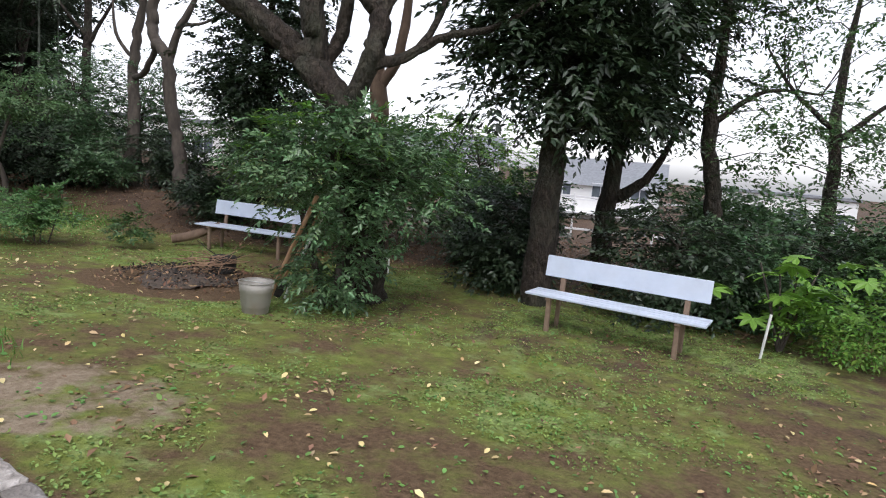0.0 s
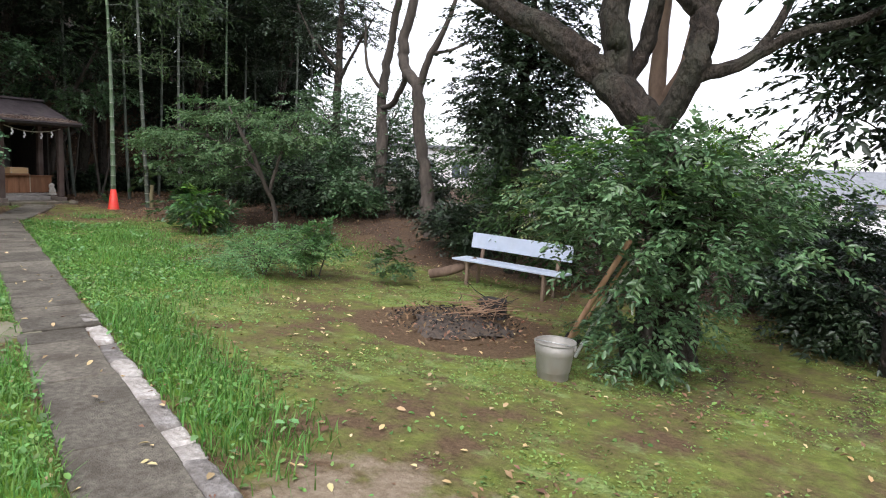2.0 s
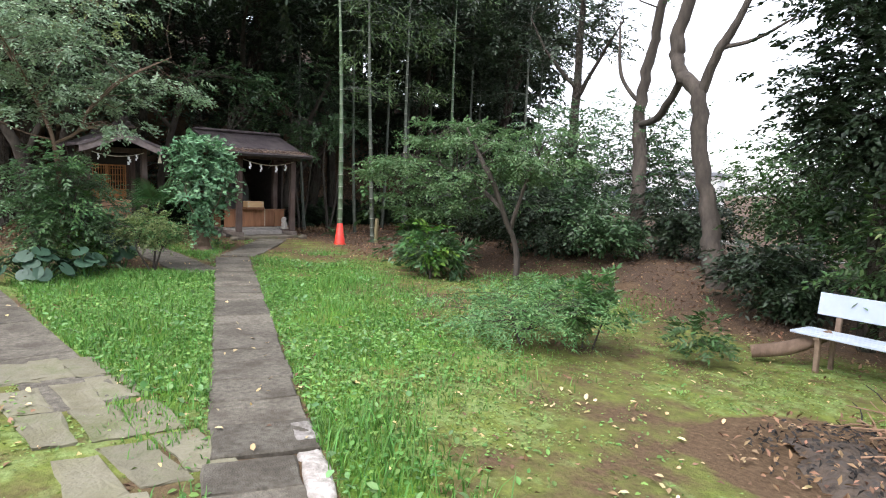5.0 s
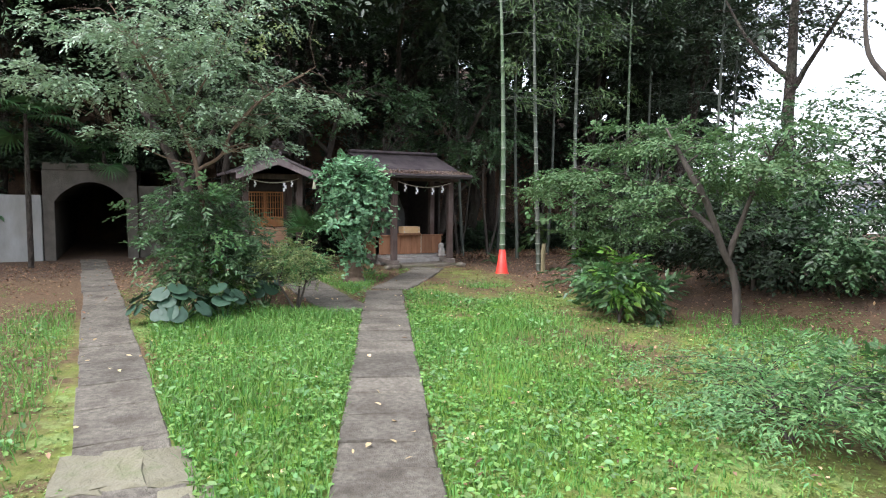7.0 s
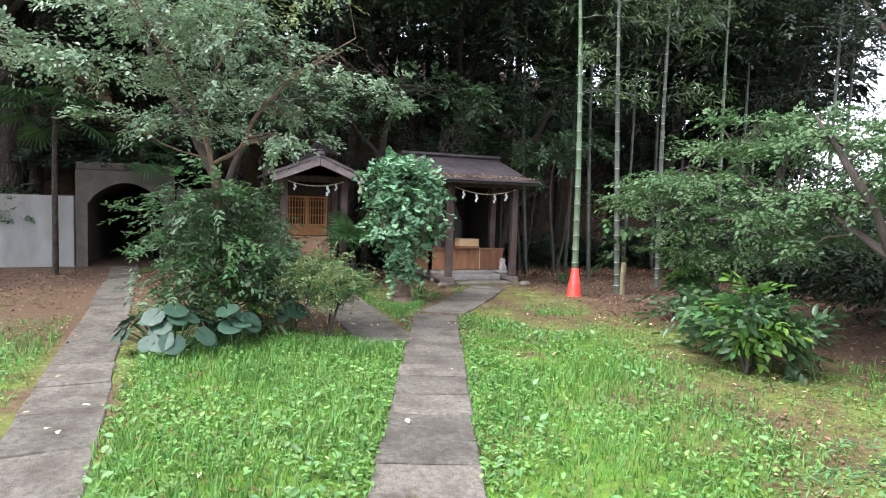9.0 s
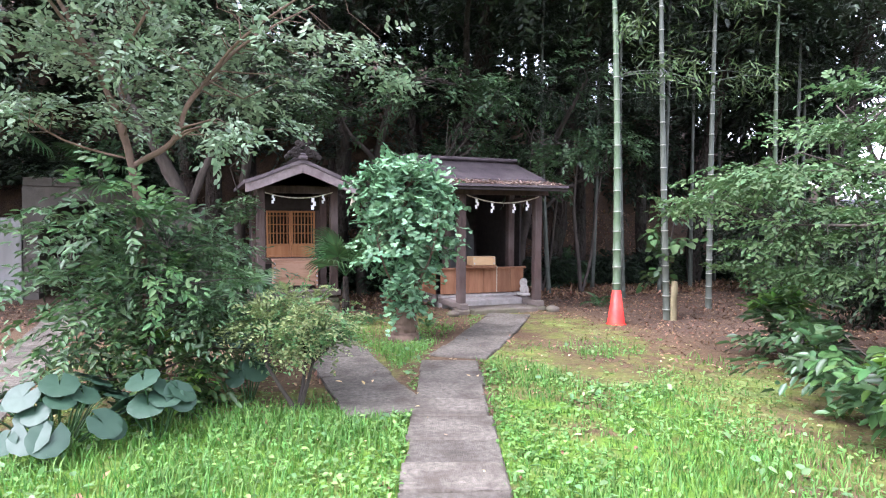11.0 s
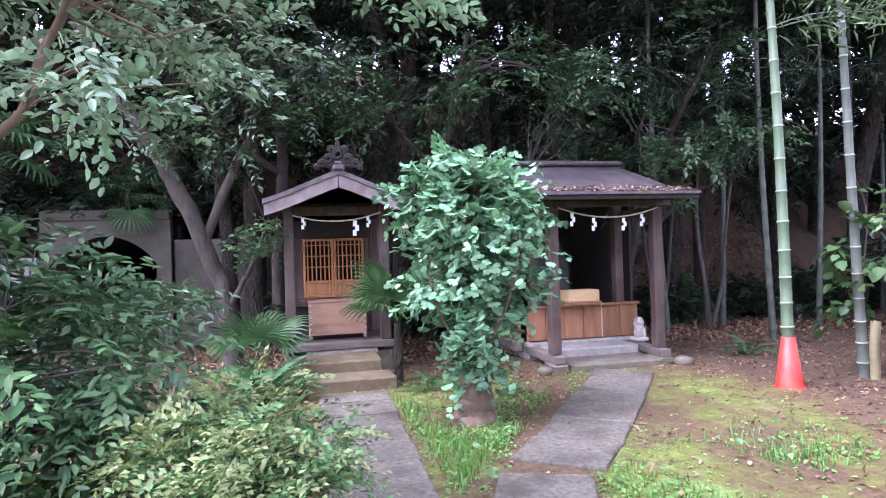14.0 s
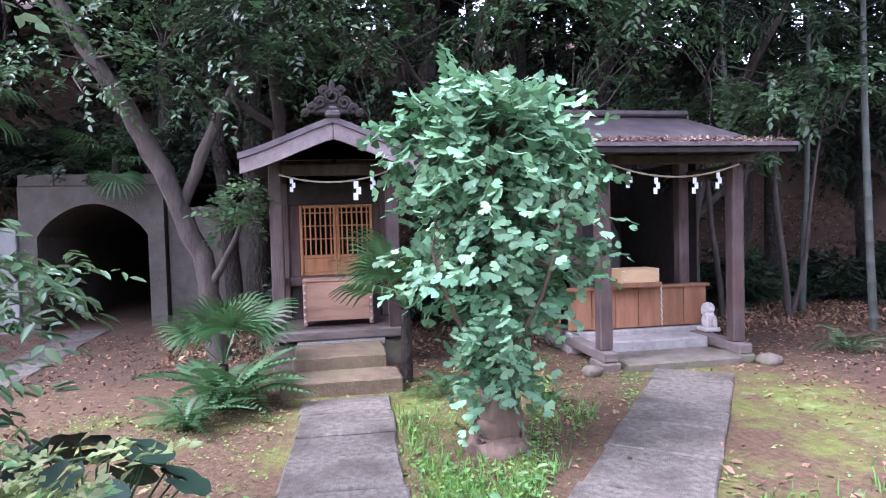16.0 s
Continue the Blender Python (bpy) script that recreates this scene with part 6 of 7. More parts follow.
rleaf = round_leaf(0.12)
rr = np.random.default_rng(95)
for cx, cy, count, spread, tall in ((-12.5, 3.75, 42, 0.42, 1.0), (-12.45, 4.35, 10, 0.2, 1.0), (-13.15, 5.0, 7, 0.16, 1.0), (-14.3, 5.08, 30, 0.36, 1.35)):
    cl = thing("round_leaf_plant", pose(cx, cy, gz(cx, cy)), "clump of large round glossy leaves at the grass edge", "plant", "round-leaved plants")
    stalks = []
    for k in range(count):
        a, q = float(rr.uniform(0, 6.28)), float(rr.uniform(0.2, 1.0)) ** 0.6
        lx, ly, lz = math.cos(a) * q * spread, math.sin(a) * q * spread * 1.25, (0.46 - 0.3 * q * q) * tall + float(rr.uniform(-0.06, 0.06))
        stalks.append([(lx * 0.2, ly * 0.2, -0.02, 0.007), (lx * 0.7, ly * 0.7, lz * 0.7, 0.006), (lx, ly, lz, 0.005)])
        ob = put("leaf", rleaf, L_ROUND, cl)
        s = float(rr.uniform(0.62, 1.05))
        ob.matrix_basis = pose(lx, ly, lz, 0, 0, math.degrees(a) - 90) @ pose(0, 0, 0, -float(rr.uniform(35, 70)) * q, float(rr.uniform(-15, 15)), 0) @ pose(0, 0, 0, 0, 0, 180 + float(rr.uniform(-40, 40))) @ Matrix.Diagonal((s, s, s, 1))
    tagged(put("stalkwork", tubes(stalks, 5), L_FERN, cl), kind="stuff")


# fan palms and ferns
def fan_frond():
    V, F = [], []
    for k in range(22):
        a = radians(-115 + 230 * k / 21)
        L = 0.42 * (1 - 0.15 * abs(k - 10.5) / 10.5)
        d, s = np.array([math.sin(a), math.cos(a), 0.0]), np.array([math.cos(a), -math.sin(a), 0.0])
        b = len(V)
        for q, w, z in ((0.02, 0.004, 0), (0.45, 0.016, 0.02), (0.8, 0.012, -0.02), (1.0, 0.002, -0.10)):
            V += [d * L * q + s * w + np.array([0, 0.5, z]), d * L * q - s * w + np.array([0, 0.5, z + 0.006])]
        F += [(b + 2 * i, b + 2 * i + 1, b + 2 * i + 3, b + 2 * i + 2) for i in range(3)]
    b = len(V)
    V += [np.array(p) for p in ((-0.008, 0, 0), (0.008, 0, 0), (0.006, 0.5, 0.0), (-0.006, 0.5, 0.0))]
    F += [(b, b + 1, b + 2, b + 3)]
    me = raw_mesh("fan_frond", np.array(V), np.array(F))
    me.materials.append(L_PALM)
    return me


fme = fan_frond()


def palm(x, y, z0, n, seed, tall=0.25, s0=1.0, spread=(20, 75), label="small fan palm with stiff green fronds"):
    r = np.random.default_rng(seed)
    t = thing("fan_palm", pose(x, y, z0), label, "palm", "fan palms")
    put("trunk", tubes([[(0, 0, -0.1, 0.06), (0, 0, tall * 0.5, 0.055), (0.01, 0, tall, 0.04)]], 9, 0.1), BARK, t)
    for k in range(n):
        ob = put("frond", fme, L_PALM, t)
        s = s0 * float(r.uniform(0.8, 1.1))
        ob.matrix_basis = pose(0, 0, tall, 0, 0, 360 * k / n + float(r.uniform(-20, 20))) @ pose(0, 0, 0, float(r.uniform(*spread)), 0, 0) @ Matrix.Diagonal((s, s, s, 1))


palm(-17.2, 5.15, 0.0, 10, 1, 0.3, 0.85)
palm(-17.25, 6.74, 0.0, 13, 2, 0.7, 1.0, (15, 80))
palm(-20.15, 1.45, 0.0, 16, 3, 3.3, 1.3, (-40, 40), "tall fan palm with drooping dry fronds against the wall")
palm(-22.2, 2.85, 2.3, 9, 4, 0.4, 1.1, (-50, 30), "fan palm drooping over the tunnel mouth")


def fern_frond():
    V, F = [], []
    for k in range(18):
        q = k / 17
        c = np.array([0, 0.5 * q, 0.3 * q - 0.36 * q * q])
        w = 0.11 * math.sin(math.pi * (0.12 + 0.85 * q))
        for s in (-1, 1):
            b = len(V)
            V += [c, c + np.array([s * w * 0.5, 0.03, -0.004]), c + np.array([s * w, 0.035, -0.02]), c + np.array([s * w * 0.5, -0.004, -0.004])]
            F.append((b, b + 1, b + 2, b + 3))
    me = raw_mesh("fern_frond", np.array(V), np.array(F))
    me.materials.append(L_FERN)
    return me


ffm = fern_frond()
rfn = np.random.default_rng(96)
for x, y, n, s0 in ((-16.75, 5.25, 26, 1.25), (-16.3, 5.05, 14, 0.8), (-16.7, 6.95, 9, 0.6), (-17.2, 11.3, 10, 0.8), (-16.2, 7.75, 12, 0.45)):
    f = thing("fern", pose(x, y, gz(x, y)), "green fern clump with arching fronds", "fern", "ferns near the shrines")
    for k in range(n):
        ob = put("frond", ffm, L_FERN, f)
        s = s0 * float(rfn.uniform(0.75, 1.15))
        ob.matrix_basis = pose(float(rfn.normal(0, 0.04)), float(rfn.normal(0, 0.04)), 0.02, 0, 0, 360 * k / n + float(rfn.uniform(-15, 15))) @ pose(0, 0, 0, float(rfn.uniform(0, 45)), 0, 0) @ Matrix.Diagonal((s, s, s, 1))

# tree beside the gabled shrine, with a forked grey trunk
sprig_tree("forked_tree", (-18.9, 4.85, 0.0), "leaning grey tree with forked limbs beside a shrine", trunks(
    ((0, 0, -0.1, 0.14), (0.0, -0.1, 0.9, 0.11), (0.0, -0.35, 1.7, 0.11), (0.1, -0.75, 2.6, 0.1), (0.2, -1.2, 3.4, 0.08), (0.3, -1.7, 4.4, 0.05)),
    ((0.0, -0.1, 0.8, 0.05), (0.2, 0.2, 1.3, 0.03), (0.3, 0.45, 1.9, 0.02)),
    ((0.0, -0.35, 1.7, 0.07), (-0.1, 0.0, 2.6, 0.06), (-0.1, 0.3, 3.3, 0.05), (0.1, 0.2, 4.0, 0.03)),
    ((-0.1, 0.3, 3.3, 0.04), (0.3, 0.9, 3.5, 0.025), (0.6, 1.4, 3.9, 0.012))),
    [(0.6, 0.05, 1.65, 0.45, 0.5, 0.25), (1.15, 0.65, 1.75, 0.35, 0.4, 0.2), (0.9, 0.0, 3.0, 0.8, 0.8, 0.3), (0.8, -1.0, 3.2, 0.8, 0.8, 0.3), (0.6, 1.0, 3.6, 1.0, 1.1, 0.4), (0.4, 0.0, 4.3, 1.4, 1.6, 0.5)], 360, 15, 0.14, 0.075, 0.038, L_BUSH, BARK_GREY, 97, shape="oval", droop=0.1)
sprig_tree("berry_shrub", (-14.35, 4.7, 0.0), "upright shrub with pairs of pointed leaves", trunks(((0, 0, 0, 0.02), (0.1, 0, 0.8, 0.012), (0.3, 0.1, 1.3, 0.006)), ((0, 0, 0, 0.02), (-0.1, -0.2, 0.9, 0.012))),
           [(0.1, 0.0, 1.3, 0.4, 0.4, 0.28), (0.1, -0.4, 1.0, 0.45, 0.4, 0.35), (0.0, -0.6, 0.6, 0.4, 0.35, 0.3)], 230, 10, 0.1, 0.08, 0.03, L_TUFT, BARK_GREY, 98, "shrub", shape="oval", droop=0.35)
# vine on the bamboo
sprig_tree("climbing_vine", (-15.7, 11.55, 0.0), "climbing vine with broad leaves on a bamboo stem", trunks(((0, 0, 0, 0.012), (0.1, -0.1, 0.9, 0.01), (0, 0.1, 1.8, 0.008), (0.05, -0.2, 2.3, 0.005))),
           [(0.1, 0.05, 0.75, 0.2, 0.3, 0.35), (0.1, -0.25, 1.7, 0.2, 0.25, 0.35), (0.1, 0.3, 1.2, 0.2, 0.3, 0.3)], 34, 4, 0.1, 0.14, 0.11, L_MID, BARK_GREY, 99, "vine", shape="oval", droop=0.6)

# ---- forest on the bank, its shade put into the leaf colour ----
rw = np.random.default_rng(120)
spots = [(-21.9, 7.6), (-21.6, 11.2), (-22.2, 4.6), (-23.2, 0.5), (-23.4, -2.5), (-21.3, 13.6), (-21.8, 9.4), (-19.8, 18.2), (-21.6, 15.8), (-22.0, -5.0)]
for gx0 in range(6):
    for gy0 in range(12):
        spots.append((-23.6 - gx0 * 2.3 + float(rw.uniform(-0.9, 0.9)), -8 + gy0 * 2.8 + float(rw.uniform(-1.1, 1.1))))
spots += [(-21.2, 19.6), (-20.6, 21.6), (-22.4, 22.4), (-23.6, 24.4), (-25.4, 26.4), (-27.5, 28.5)]
for k, (x, y) in enumerate(spots):
    z = gz(x, y)
    if 1.2 < y < 4.2 and x > -31:
        z = max(z, 2.2)
    h = float(rw.uniform(7.0, 10.0))
    lean = rw.normal(0, 0.25, 2)
    near = x > -23.5 and y < 17
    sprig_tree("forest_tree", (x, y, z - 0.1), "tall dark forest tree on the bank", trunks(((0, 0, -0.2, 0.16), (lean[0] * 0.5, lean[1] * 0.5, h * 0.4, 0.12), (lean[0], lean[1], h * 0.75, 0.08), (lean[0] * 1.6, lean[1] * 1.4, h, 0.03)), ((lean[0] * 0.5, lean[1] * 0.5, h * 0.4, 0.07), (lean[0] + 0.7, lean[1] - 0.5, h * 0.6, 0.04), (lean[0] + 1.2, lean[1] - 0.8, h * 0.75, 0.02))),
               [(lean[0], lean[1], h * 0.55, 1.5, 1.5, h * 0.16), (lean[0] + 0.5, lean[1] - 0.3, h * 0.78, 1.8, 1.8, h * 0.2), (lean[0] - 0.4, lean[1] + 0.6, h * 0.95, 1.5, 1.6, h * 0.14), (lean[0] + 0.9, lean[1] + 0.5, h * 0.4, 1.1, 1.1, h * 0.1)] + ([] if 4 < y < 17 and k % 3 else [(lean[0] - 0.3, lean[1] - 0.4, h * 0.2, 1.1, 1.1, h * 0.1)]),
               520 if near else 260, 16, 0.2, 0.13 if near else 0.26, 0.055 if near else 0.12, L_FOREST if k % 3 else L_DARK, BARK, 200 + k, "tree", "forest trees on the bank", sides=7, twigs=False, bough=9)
# shrubs along the foot of the bank and above the tunnel
for k in range(26):
    x, y = (-22.9, -7.5 + k * 0.95) if k < 13 else (-21.1 + 0.4 * math.sin(k * 2.1), 5.9 + (k - 13) * 1.05)
    z = gz(x, y) if not 0.8 < y < 4.6 else 2.3
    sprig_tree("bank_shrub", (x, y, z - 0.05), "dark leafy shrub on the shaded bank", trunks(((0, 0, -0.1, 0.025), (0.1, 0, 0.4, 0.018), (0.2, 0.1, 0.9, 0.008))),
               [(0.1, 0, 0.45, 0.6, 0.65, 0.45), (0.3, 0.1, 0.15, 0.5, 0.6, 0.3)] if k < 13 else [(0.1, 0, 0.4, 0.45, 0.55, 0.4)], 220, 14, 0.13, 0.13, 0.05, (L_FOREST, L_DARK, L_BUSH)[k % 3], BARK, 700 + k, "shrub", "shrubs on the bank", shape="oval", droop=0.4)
# boughs that hang over the shrines
for k, (x, y, bl) in enumerate(((-20.6, 7.8, [(2.4, -0.6, 3.5, 1.2, 1.2, 0.5), (2.0, 0.6, 3.9, 1.3, 1.2, 0.5), (2.2, 1.8, 4.0, 0.9, 0.9, 0.35)]), (-20.8, 11.6, [(2.6, -0.7, 2.6, 0.8, 0.9, 0.35), (2.2, 0.4, 3.3, 1.2, 1.2, 0.5), (2.0, -0.4, 4.4, 1.4, 1.4, 0.5)]), (-20.7, 5.4, [(2.3, 0.4, 3.9, 1.2, 1.2, 0.5), (1.8, -0.8, 4.3, 1.3, 1.2, 0.5)]))):
    sprig_tree("overhanging_tree", (x, y, gz(x, y) - 0.1), "dark-leaved tree reaching over the shrine roofs", trunks(((0, 0, -0.1, 0.13), (0.3, 0, 1.5, 0.1), (0.9, 0.1, 2.8, 0.08), (1.8, 0.1, 3.7, 0.05), (2.6, 0.1, 4.4, 0.02)), ((0.9, 0.1, 2.8, 0.05), (1.6, -0.6, 3.2, 0.03), (2.3, -0.9, 3.4, 0.015)), ((0.3, 0, 1.5, 0.06), (0.9, 0.8, 2.4, 0.04), (1.8, 1.2, 2.7, 0.02))),
               bl, 190, 16, 0.14, 0.1, 0.047, L_BUSH if k != 2 else L_DARK, BARK_GREY, 300 + k, "tree", "trees over the shrines")

for k, (x, y) in enumerate(((-19.4, 12.4), (-19.9, 11.7), (-20.3, 9.9))):
    sprig_tree("sapling", (x, y, gz(x, y) - 0.05), "thin bare-stemmed sapling on the dark bank", trunks(((0, 0, -0.05, 0.045), (0.05, -0.12, 0.9, 0.04), (0, -0.2, 2.0, 0.03), (0.1, -0.1, 3.6, 0.012)), ((0, 0, 0, 0.035), (0.05, 0.2, 0.8, 0.03), (0.1, 0.3, 1.9, 0.022), (0.2, 0.5, 3.3, 0.008))),
               [(0.3, -0.2, 2.9, 0.6, 0.8, 0.3), (0.3, 0.5, 3.3, 0.6, 0.7, 0.3)], 80, 13, 0.12, 0.09, 0.04, L_BUSH, BARK_GREY, 340 + k, "tree", "saplings on the bank", shape="oval")

# tall bank trees, crowns mostly unseen, added reaching out to shade shrines and tunnel
for k, (x, y, out) in enumerate(((-21.9, 5.0, 3.2), (-21.7, 7.6, 3.4), (-21.5, 10.4, 3.2), (-21.4, 13.0, 3.4), (-20.2, 16.2, 2.6), (-22.6, 0.2, 2.8), (-22.8, -3.0, 2.8), (-18.6, 18.6, 2.0))):
    sprig_tree("shading_canopy_tree", (x, y, gz(x, y) - 0.1), "tall bank tree added so that its crown shades the shrines", trunks(((0, 0, -0.2, 0.2), (0.2, 0, 2.5, 0.16), (0.8, 0.1, 5.0, 0.13), (out * 0.6, 0.1, 7.0, 0.09), (out, 0.1, 8.2, 0.04)), ((0.5, 0, 4.0, 0.09), (out * 0.7, -0.8, 5.3, 0.06), (out * 1.1, -1.2, 6.0, 0.03)), ((0.8, 0.1, 5.0, 0.08), (out * 0.6, 1.0, 6.0, 0.05), (out * 1.1, 1.4, 6.6, 0.02))),
               [(out * 1.25, -0.7, 6.2, 1.5, 1.5, 0.5), (out * 1.2, 0.8, 6.8, 1.6, 1.5, 0.6), (out * 0.6, 0, 6.0, 1.5, 1.6, 0.6), (out, 0, 8.0, 2.2, 1.9, 0.9), (0.3, 0, 7.4, 2.0, 1.9, 1.2)], 620, 14, 0.2, 0.15, 0.07, L_DARK, BARK, 360 + k, "tree", "canopy trees", shape="oval", facing=0.2)

# tall screen trees towards the street
for k, (x, y, h, lo, mat) in enumerate(((-13.05, 15.9, 8, 0.5, L_DARK), (7.5, 11.5, 7, 0.35, L_MID), (6.0, 14.5, 6, 0.3, L_MID))):
    z = gz(x, y)
    sprig_tree("screen_tree", (x, y, z), "tall leafy tree at the garden edge", trunks(((0, 0, -0.1, 0.15), (0.1, 0, h * 0.3, 0.13), (0, 0.2, h * 0.6, 0.1), (0.1, 0.1, h, 0.03)), ((0, 0.1, h * 0.45, 0.07), (0.9, 0, h * 0.6, 0.04), (1.5, -0.1, h * 0.68, 0.02)), ((0, 0.1, h * 0.5, 0.06), (-0.9, 0, h * 0.62, 0.04), (-1.5, -0.1, h * 0.75, 0.02))),
               [(0, 0, h * (lo + 0.12), 1.3, 1.3, h * 0.1), (0.8, 0, h * (lo + 0.22), 1.3, 1.2, h * 0.12), (-0.9, 0, h * (lo + 0.25), 1.3, 1.2, h * 0.12), (0, 0, h * 0.95, 1.8, 1.6, h * 0.14)], 190, 15, 0.2, 0.12, 0.055, mat, BARK, 330 + k, "tree", "screen trees")

# ---- street side: low wall, railing, houses ----
sw = tagged(new("wall_street"), "pale concrete street wall beyond the trees", "wall", kind="structure")
for k in range(9):
    xa = -17.0 + k * 2.0
    bm = box(xa + 0.01, xa + 1.99, 17.6, 17.85, -1.5, 0.75 - k * 0.11, 0.02)
    part("panel", bm, WALL, sw)
fence = thing("street_railing", pose(0, 0, 0), "white street railing beyond the garden", "railing")
for k in range(9):
    part("railing_post", box(-1.5 + k * 1.2, -1.44 + k * 1.2, 20.0, 20.06, -2.2, 0.9, 0.005), RAIL, fence)
for z in (-0.2, 0.3, 0.8):
    part("bar", box(-1.6, 8.3, 20.07, 20.11, z - 0.03, z + 0.03, 0.005), RAIL, fence)


def house(x, y, w, d, h, z0, turn, storeys, flat, label):
    t = thing("house", pose(x, y, z0, 0, 0, turn), label, "house", "houses along the street")
    part("wall", box(-w / 2, w / 2, -d / 2, d / 2, 0, h, 0.02), HOUSE_WHITE, t)
    if flat:
        part("roof", box(-w / 2 - 0.2, w / 2 + 0.2, -d / 2 - 0.2, d / 2 + 0.2, h, h + 0.25, 0.03), HOUSE_ROOF, t)
    else:
        bm = bmesh.new()
        v = [bm.verts.new(p) for p in ((-w / 2 - .4, -d / 2 - .4, h), (w / 2 + .4, -d / 2 - .4, h), (w / 2 + .4, d / 2 + .4, h), (-w / 2 - .4, d / 2 + .4, h), (-w / 2 - .4, 0, h + d * .28), (w / 2 + .4, 0, h + d * .28))]
        for f in ((0, 1, 5, 4), (2, 3, 4, 5), (0, 4, 3), (1, 2, 5), (3, 2, 1, 0)):
            bm.faces.new([v[k] for k in f])
        part("roof", bm, HOUSE_ROOF, t)
    n = max(2, int(w / 2.2))
    for s in range(storeys):
        for k in range(n):
            cx, cz = -w / 2 + w * (k + 0.5) / n, 1.5 + s * 2.7
            wd = part("window", box(cx - 0.62, cx + 0.62, -d / 2 - 0.05, -d / 2 - 0.004, cz - 0.6, cz + 0.6, 0.01), RAIL, t)
            for q in (-0.3, 0.3):
                part("pane", box(cx + q - 0.27, cx + q + 0.27, -d / 2 - 0.062, -d / 2 - 0.052, cz - 0.54, cz + 0.54, 0), GLASS_DARK, wd)
        if s:
            part("balcony_rail", box(-w / 2, w / 2, -d / 2 - 0.9, -d / 2 - 0.8, s * 2.7 + 0.85, s * 2.7 + 0.95, 0.01), RAIL, t)
            part("balcony_floor", box(-w / 2, w / 2, -d / 2 - 0.95, -d / 2 - 0.07, s * 2.7 - 0.15, s * 2.7, 0.01), HOUSE_WHITE, t)


house(-27, 40, 12, 8, 8.2, -5.7, 22, 3, True, "pale flat-roofed apartment house with balconies")
house(-10, 48, 9, 7, 5.2, -3.6, 8, 2, False, "white two-storey house with a grey roof")
house(2.5, 50, 8, 7, 4.6, -4.0, -6, 2, False, "white house with grey roof beyond a railing")
house(16, 55, 10, 7, 3.0, -2.0, -15, 1, True, "low white building in the distance")

# trees added out of sight behind and beside the walker, blocking low sky light
for k, (x, y) in enumerate(((-6, -6), (-12, -7), (0, -7), (6, -5), (10, 0), (10, 6), (-16, -5))):
    sprig_tree("screen_tree", (x, y, gz(x, y)), "tall leafy tree at the garden edge", trunks(((0, 0, -0.1, 0.18), (0.1, 0, 3, 0.14), (0, 0.2, 7, 0.06))),
               [(0, 0, 3.2, 1.8, 1.8, 1.2), (0.4, 0, 5.2, 2.2, 2.2, 1.4), (-0.4, 0, 7.0, 1.8, 1.8, 1.2)], 300, 12, 0.25, 0.2, 0.09, L_FOREST, BARK, 400 + k, "tree", "screen trees", twigs=False)

# ---- grass, weeds, fallen leaves ----
rg = np.random.default_rng(140)


def sample(n, x0, x1, y0, y1, weight):
    x, y = rg.uniform(x0, x1, n), rg.uniform(y0, y1, n)
    k = rg.uniform(0, 1, n) < weight(x, y)
    return x[k], y[k]


def on_slab(x, y):
    d = np.abs((y - path_y(x) + 0.07) * 0.93)
    a = (d < 0.30) & (x > -14.2)
    seg = np.array([-2.3, 1.72]) / np.hypot(2.3, 1.72)
    u = (x + 14.5) * seg[0] + (y - 7.6) * seg[1]
    v = (x + 14.5) * -seg[1] + (y - 7.6) * seg[0]
    b = (np.abs(v) < 0.34) & (u > -0.6) & (u < 2.9)
    c = (x < -12.3) & (x > -17) & (np.abs(y - 6.02 - 0.02 * (-13 - x)) < 0.36)
    e = (x < -6.9) & (np.abs(y - (3.25 + (x + 7) * 0.049)) < 0.29)
    return a | b | c | e


x, y = sample(340000, -17, 0, 0, 11, lambda a, b: lawn(a, b) * (0.35 + 0.65 * vnoise(a, b, 0.5, 9)))
k = ~on_slab(x, y)
x, y = x[k], y[k]
n = len(x)
z = height(x, y)
h = rg.uniform(0.03, 0.085, n) * (0.6 + 0.8 * vnoise(x, y, 0.8, 3))
d = (y - path_y(x)) * 0.93
h = h * (1 + 0.7 * ((d > 0) & (d < 1.3) & (x > -6)) + 0.3 * (d < 0))
a = rg.uniform(0, 6.283, n)
s = np.stack([np.cos(a), np.sin(a), np.zeros(n)], -1)
l = np.stack([-np.sin(a), np.cos(a), np.zeros(n)], -1) * (h * rg.uniform(0.2, 1.0, n))[:, None]
p = np.stack([x, y, z - 0.005], -1)
up = np.stack([np.zeros(n), np.zeros(n), h], -1)
w = 0.0045
V = np.stack([p - s * w, p + s * w, p + up * 0.6 + l * 0.35 + s * w * 0.8, p + up * 0.6 + l * 0.35 - s * w * 0.8, p + up + l], 1).reshape(-1, 3)
b = np.arange(n)[:, None] * 5
tri = np.concatenate([b + np.array([[0, 1, 2]]), b + np.array([[0, 2, 3]]), b + np.array([[3, 2, 4]])])
tagged(put("grass", raw_mesh("grass", V, tri), L_GRASS), "lush green lawn grass between the paths", "grass", kind="stuff")

x, y = sample(260000, -17, 3.5, 0, 12, lambda a, b: np.clip(lawn(a, b) * 0.7 * (vnoise(a, b, 0.45, 6) > 0.36) + 0.05 * (vnoise(a, b, 0.9, 7) > 0.48) * (b < 10.3) * (a > -15.5) + 0.55 * (np.abs(np.abs((b - path_y(a)) * 0.93) - 0.36) < 0.1) * (a < -4.5), 0, 1))
k = ~on_slab(x, y)
x, y = x[k], y[k]
k = np.hypot((x + 3.45) / 1.08, y - 7.0) > 1.1
x, y = x[k], y[k]
n = len(x)
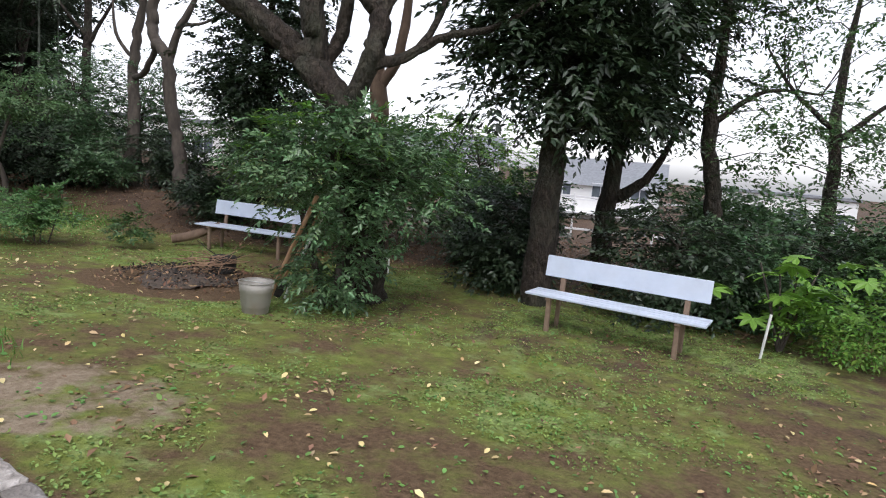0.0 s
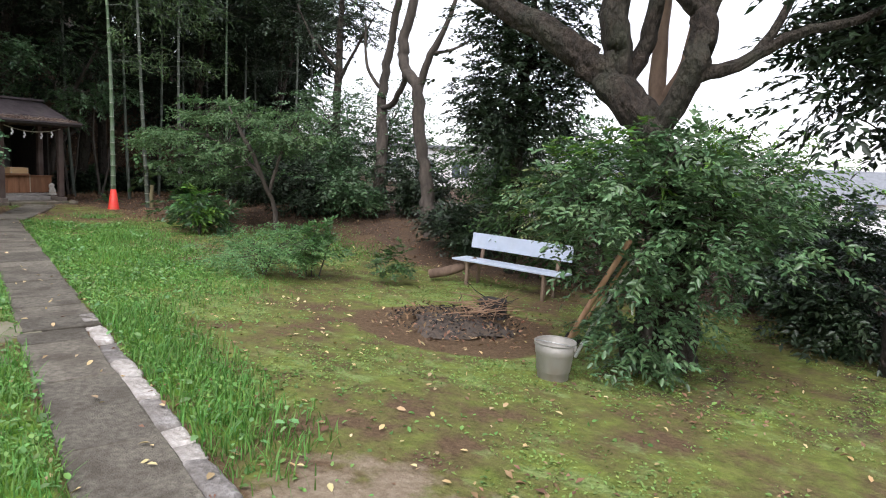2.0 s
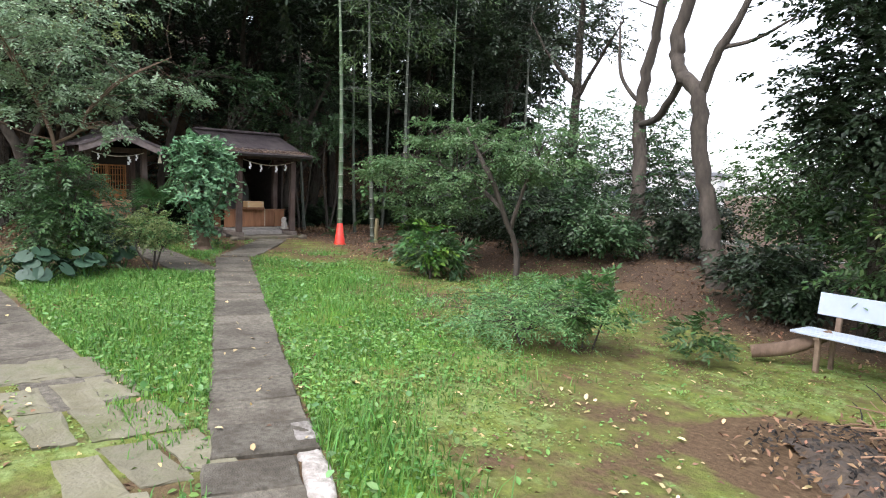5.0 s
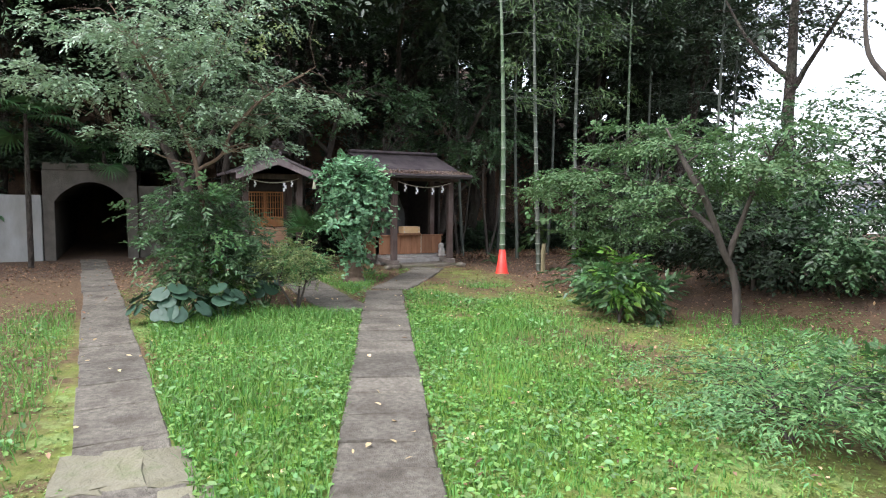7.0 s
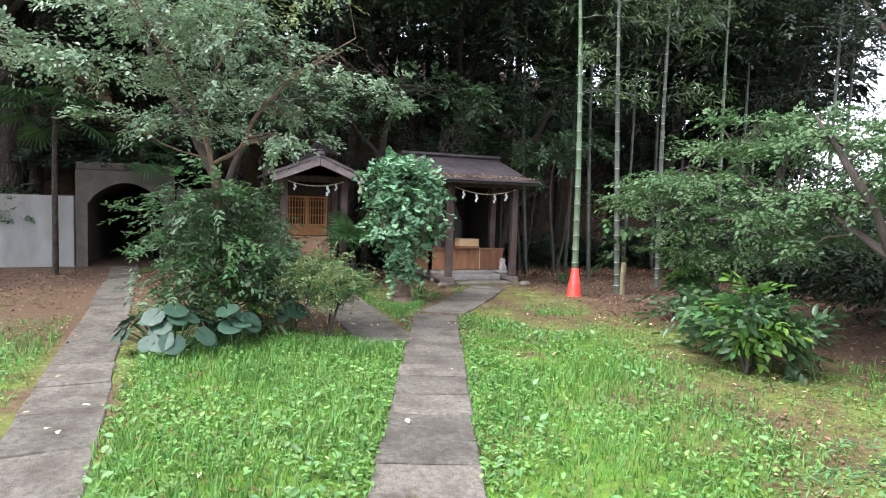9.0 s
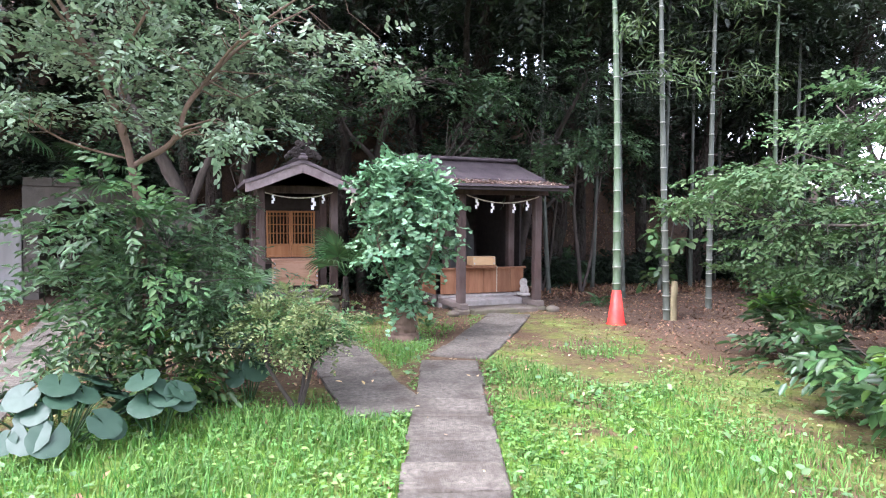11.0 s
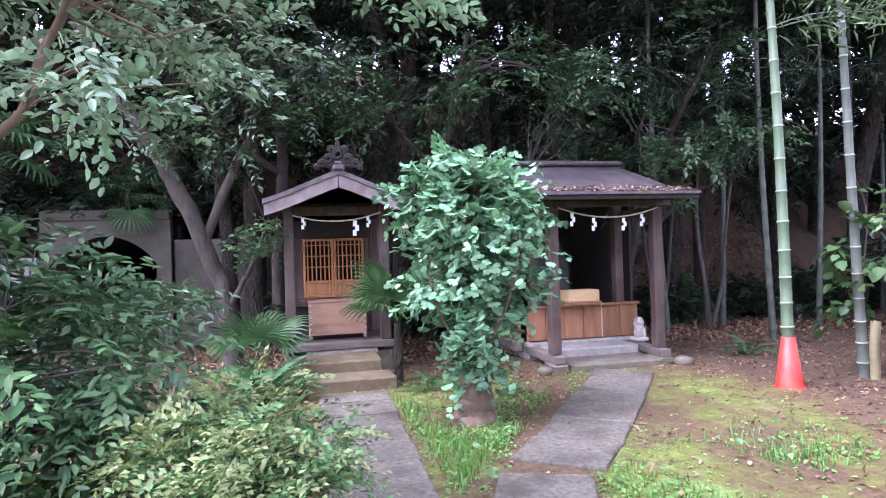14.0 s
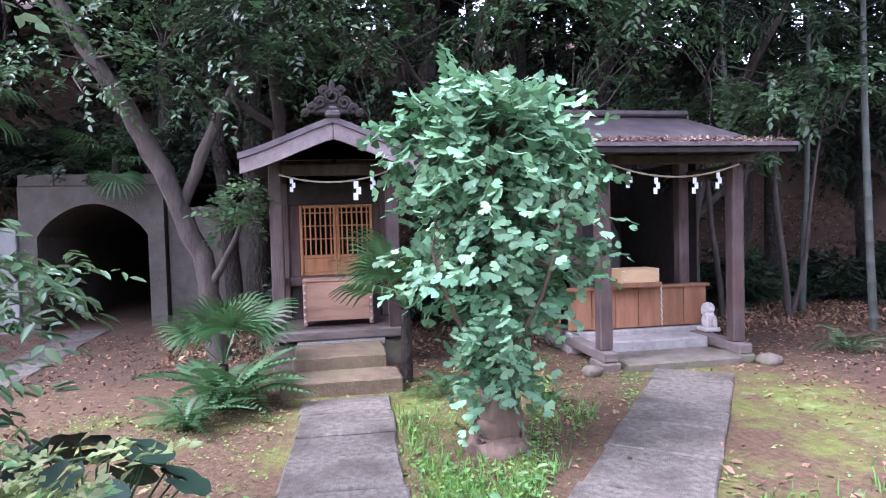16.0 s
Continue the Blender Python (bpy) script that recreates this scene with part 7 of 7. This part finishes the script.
p = np.stack([x, y, height(x, y) + rg.uniform(0.005, 0.05, n) * (0.35 + lawn(x, y))], -1)
tagged(put("weeds", leaf_mesh(p, rg.normal(0, 1, (n, 3)) * np.array([1, 1, 0.15]), 0.036, 0.024, rg, 0.0, "oval", 2.0, 0.45), L_WEED), "low broad-leaved weeds and moss sprigs", "weeds", kind="stuff")

x, y = sample(60000, -21, 4, -1, 16, lambda a, b: np.clip(0.05 + 0.3 * ramp01(-a, 12.3, 13.8) * (vnoise(a, b, 0.6, 14) > 0.4) + 0.8 * ramp01(b, 9, 11.5) + 0.7 * ramp01(-a, 16.5, 18.5) + 0.4 * (np.hypot(a + 1.2, b - 7) < 1.3) + 0.35 * (vnoise(a, b, 1.0, 12) > 0.68), 0, 1))
k = ~on_slab(x, y) | (rg.random(len(x)) < 0.05)
x, y = x[k], y[k]
n = len(x)
p = np.stack([x, y, height(x, y) + 0.012 + 0.03 * on_slab(x, y)], -1)
tagged(put("leaf_litter", leaf_mesh(p, rg.normal(0, 1, (n, 3)) * np.array([1, 1, 0.1]), 0.055, 0.026, rg, 0, "leaf", 2.5, 0.4), L_LITTER), "brown dry leaf litter on the soil", "leaf litter", kind="stuff")
x, y = sample(2400, -14, 4, 0.5, 10.5, lambda a, b: 0.25 + 0.3 * (a > -8))
n = len(x)
p = np.stack([x, y, height(x, y) + 0.018 + 0.03 * on_slab(x, y)], -1)
tagged(put("fallen_leaves", leaf_mesh(p, rg.normal(0, 1, (n, 3)) * np.array([1, 1, 0.1]), 0.05, 0.028, rg, 0, "oval", 2.5, 0.4), L_FALLEN), "scattered pale yellow fallen leaves", "fallen leaves", kind="stuff")

x, y = rg.uniform(-24.5, -18.5, 26000), rg.uniform(4.2, 18, 26000)
n = len(x)
p = np.stack([x, y, height(x, y) + 0.015], -1)
tagged(put("bank_litter", leaf_mesh(p, rg.normal(0, 1, (n, 3)), 0.075, 0.035, rg, 0, "leaf", 1.5, 0.4), L_LITTER), "brown dry leaves over the shaded bank", "leaf litter", kind="stuff")

# broad pale weeds in drifts
x, y = sample(24000, -15, -2, 2.2, 10, lambda a, b: np.clip(lawn(a, b) * 1.2 * (vnoise(a, b, 0.55, 41) - 0.5) * 1.6 + 0.5 * (np.abs(np.abs((b - path_y(a) + 0.07) * 0.93) - 0.42) < 0.1) * (vnoise(a, b, 0.4, 42) > 0.4) * (a < -3) + 0.35 * (np.abs(b - 3.55 + 0.035 * (a + 9)) < 0.2) * (a < -6.5), 0, 0.4))
k = ~on_slab(x, y)
x, y = x[k], y[k]
n = len(x)
p = np.stack([x, y, height(x, y) + rg.uniform(0.03, 0.085, n)], -1)
tagged(put("broadleaf_weeds", leaf_mesh(p, rg.normal(0, 1, (n, 3)) * np.array([1, 1, 0.15]), 0.05, 0.033, rg, -0.1, "oval", 1.6, 0.5), L_BROAD), "pale broad-leaved weeds drifting through the grass", "weeds", kind="stuff")

# tiny pale sprigs that cover the moss
x, y = sample(390000, -17.8, 3.8, 0.3, 10.4, lambda a, b: np.clip((vnoise(a, b, 1.1, 5) * 0.75 + vnoise(a, b, 0.25, 32) * 0.5 - 0.5) * 2.0, 0, 0.7) * (1 - 0.6 * ramp01(-a, 11, 14)) * (1 - 0.7 * ramp01(b, 8.6, 10.2)))
k = ~on_slab(x, y) & (np.hypot((x + 3.4) / 1.08, y - 7.05) > 1.15) & (np.hypot((x + 1.6) / 1.2, (y - 3.2) / 0.75) > 0.7) & (lawn(x, y) < 0.6)
x, y = x[k], y[k]
n = len(x)
p = np.stack([x, y, height(x, y) + rg.uniform(0.002, 0.016, n)], -1)
tagged(put("moss_sprigs", leaf_mesh(p, rg.normal(0, 1, (n, 3)) * np.array([1, 1, 0.15]), 0.026, 0.015, rg, 0.0, "leaf", 1.8, 0.45), L_SPRIG), "tiny pale green sprigs over the moss", "moss", kind="stuff")
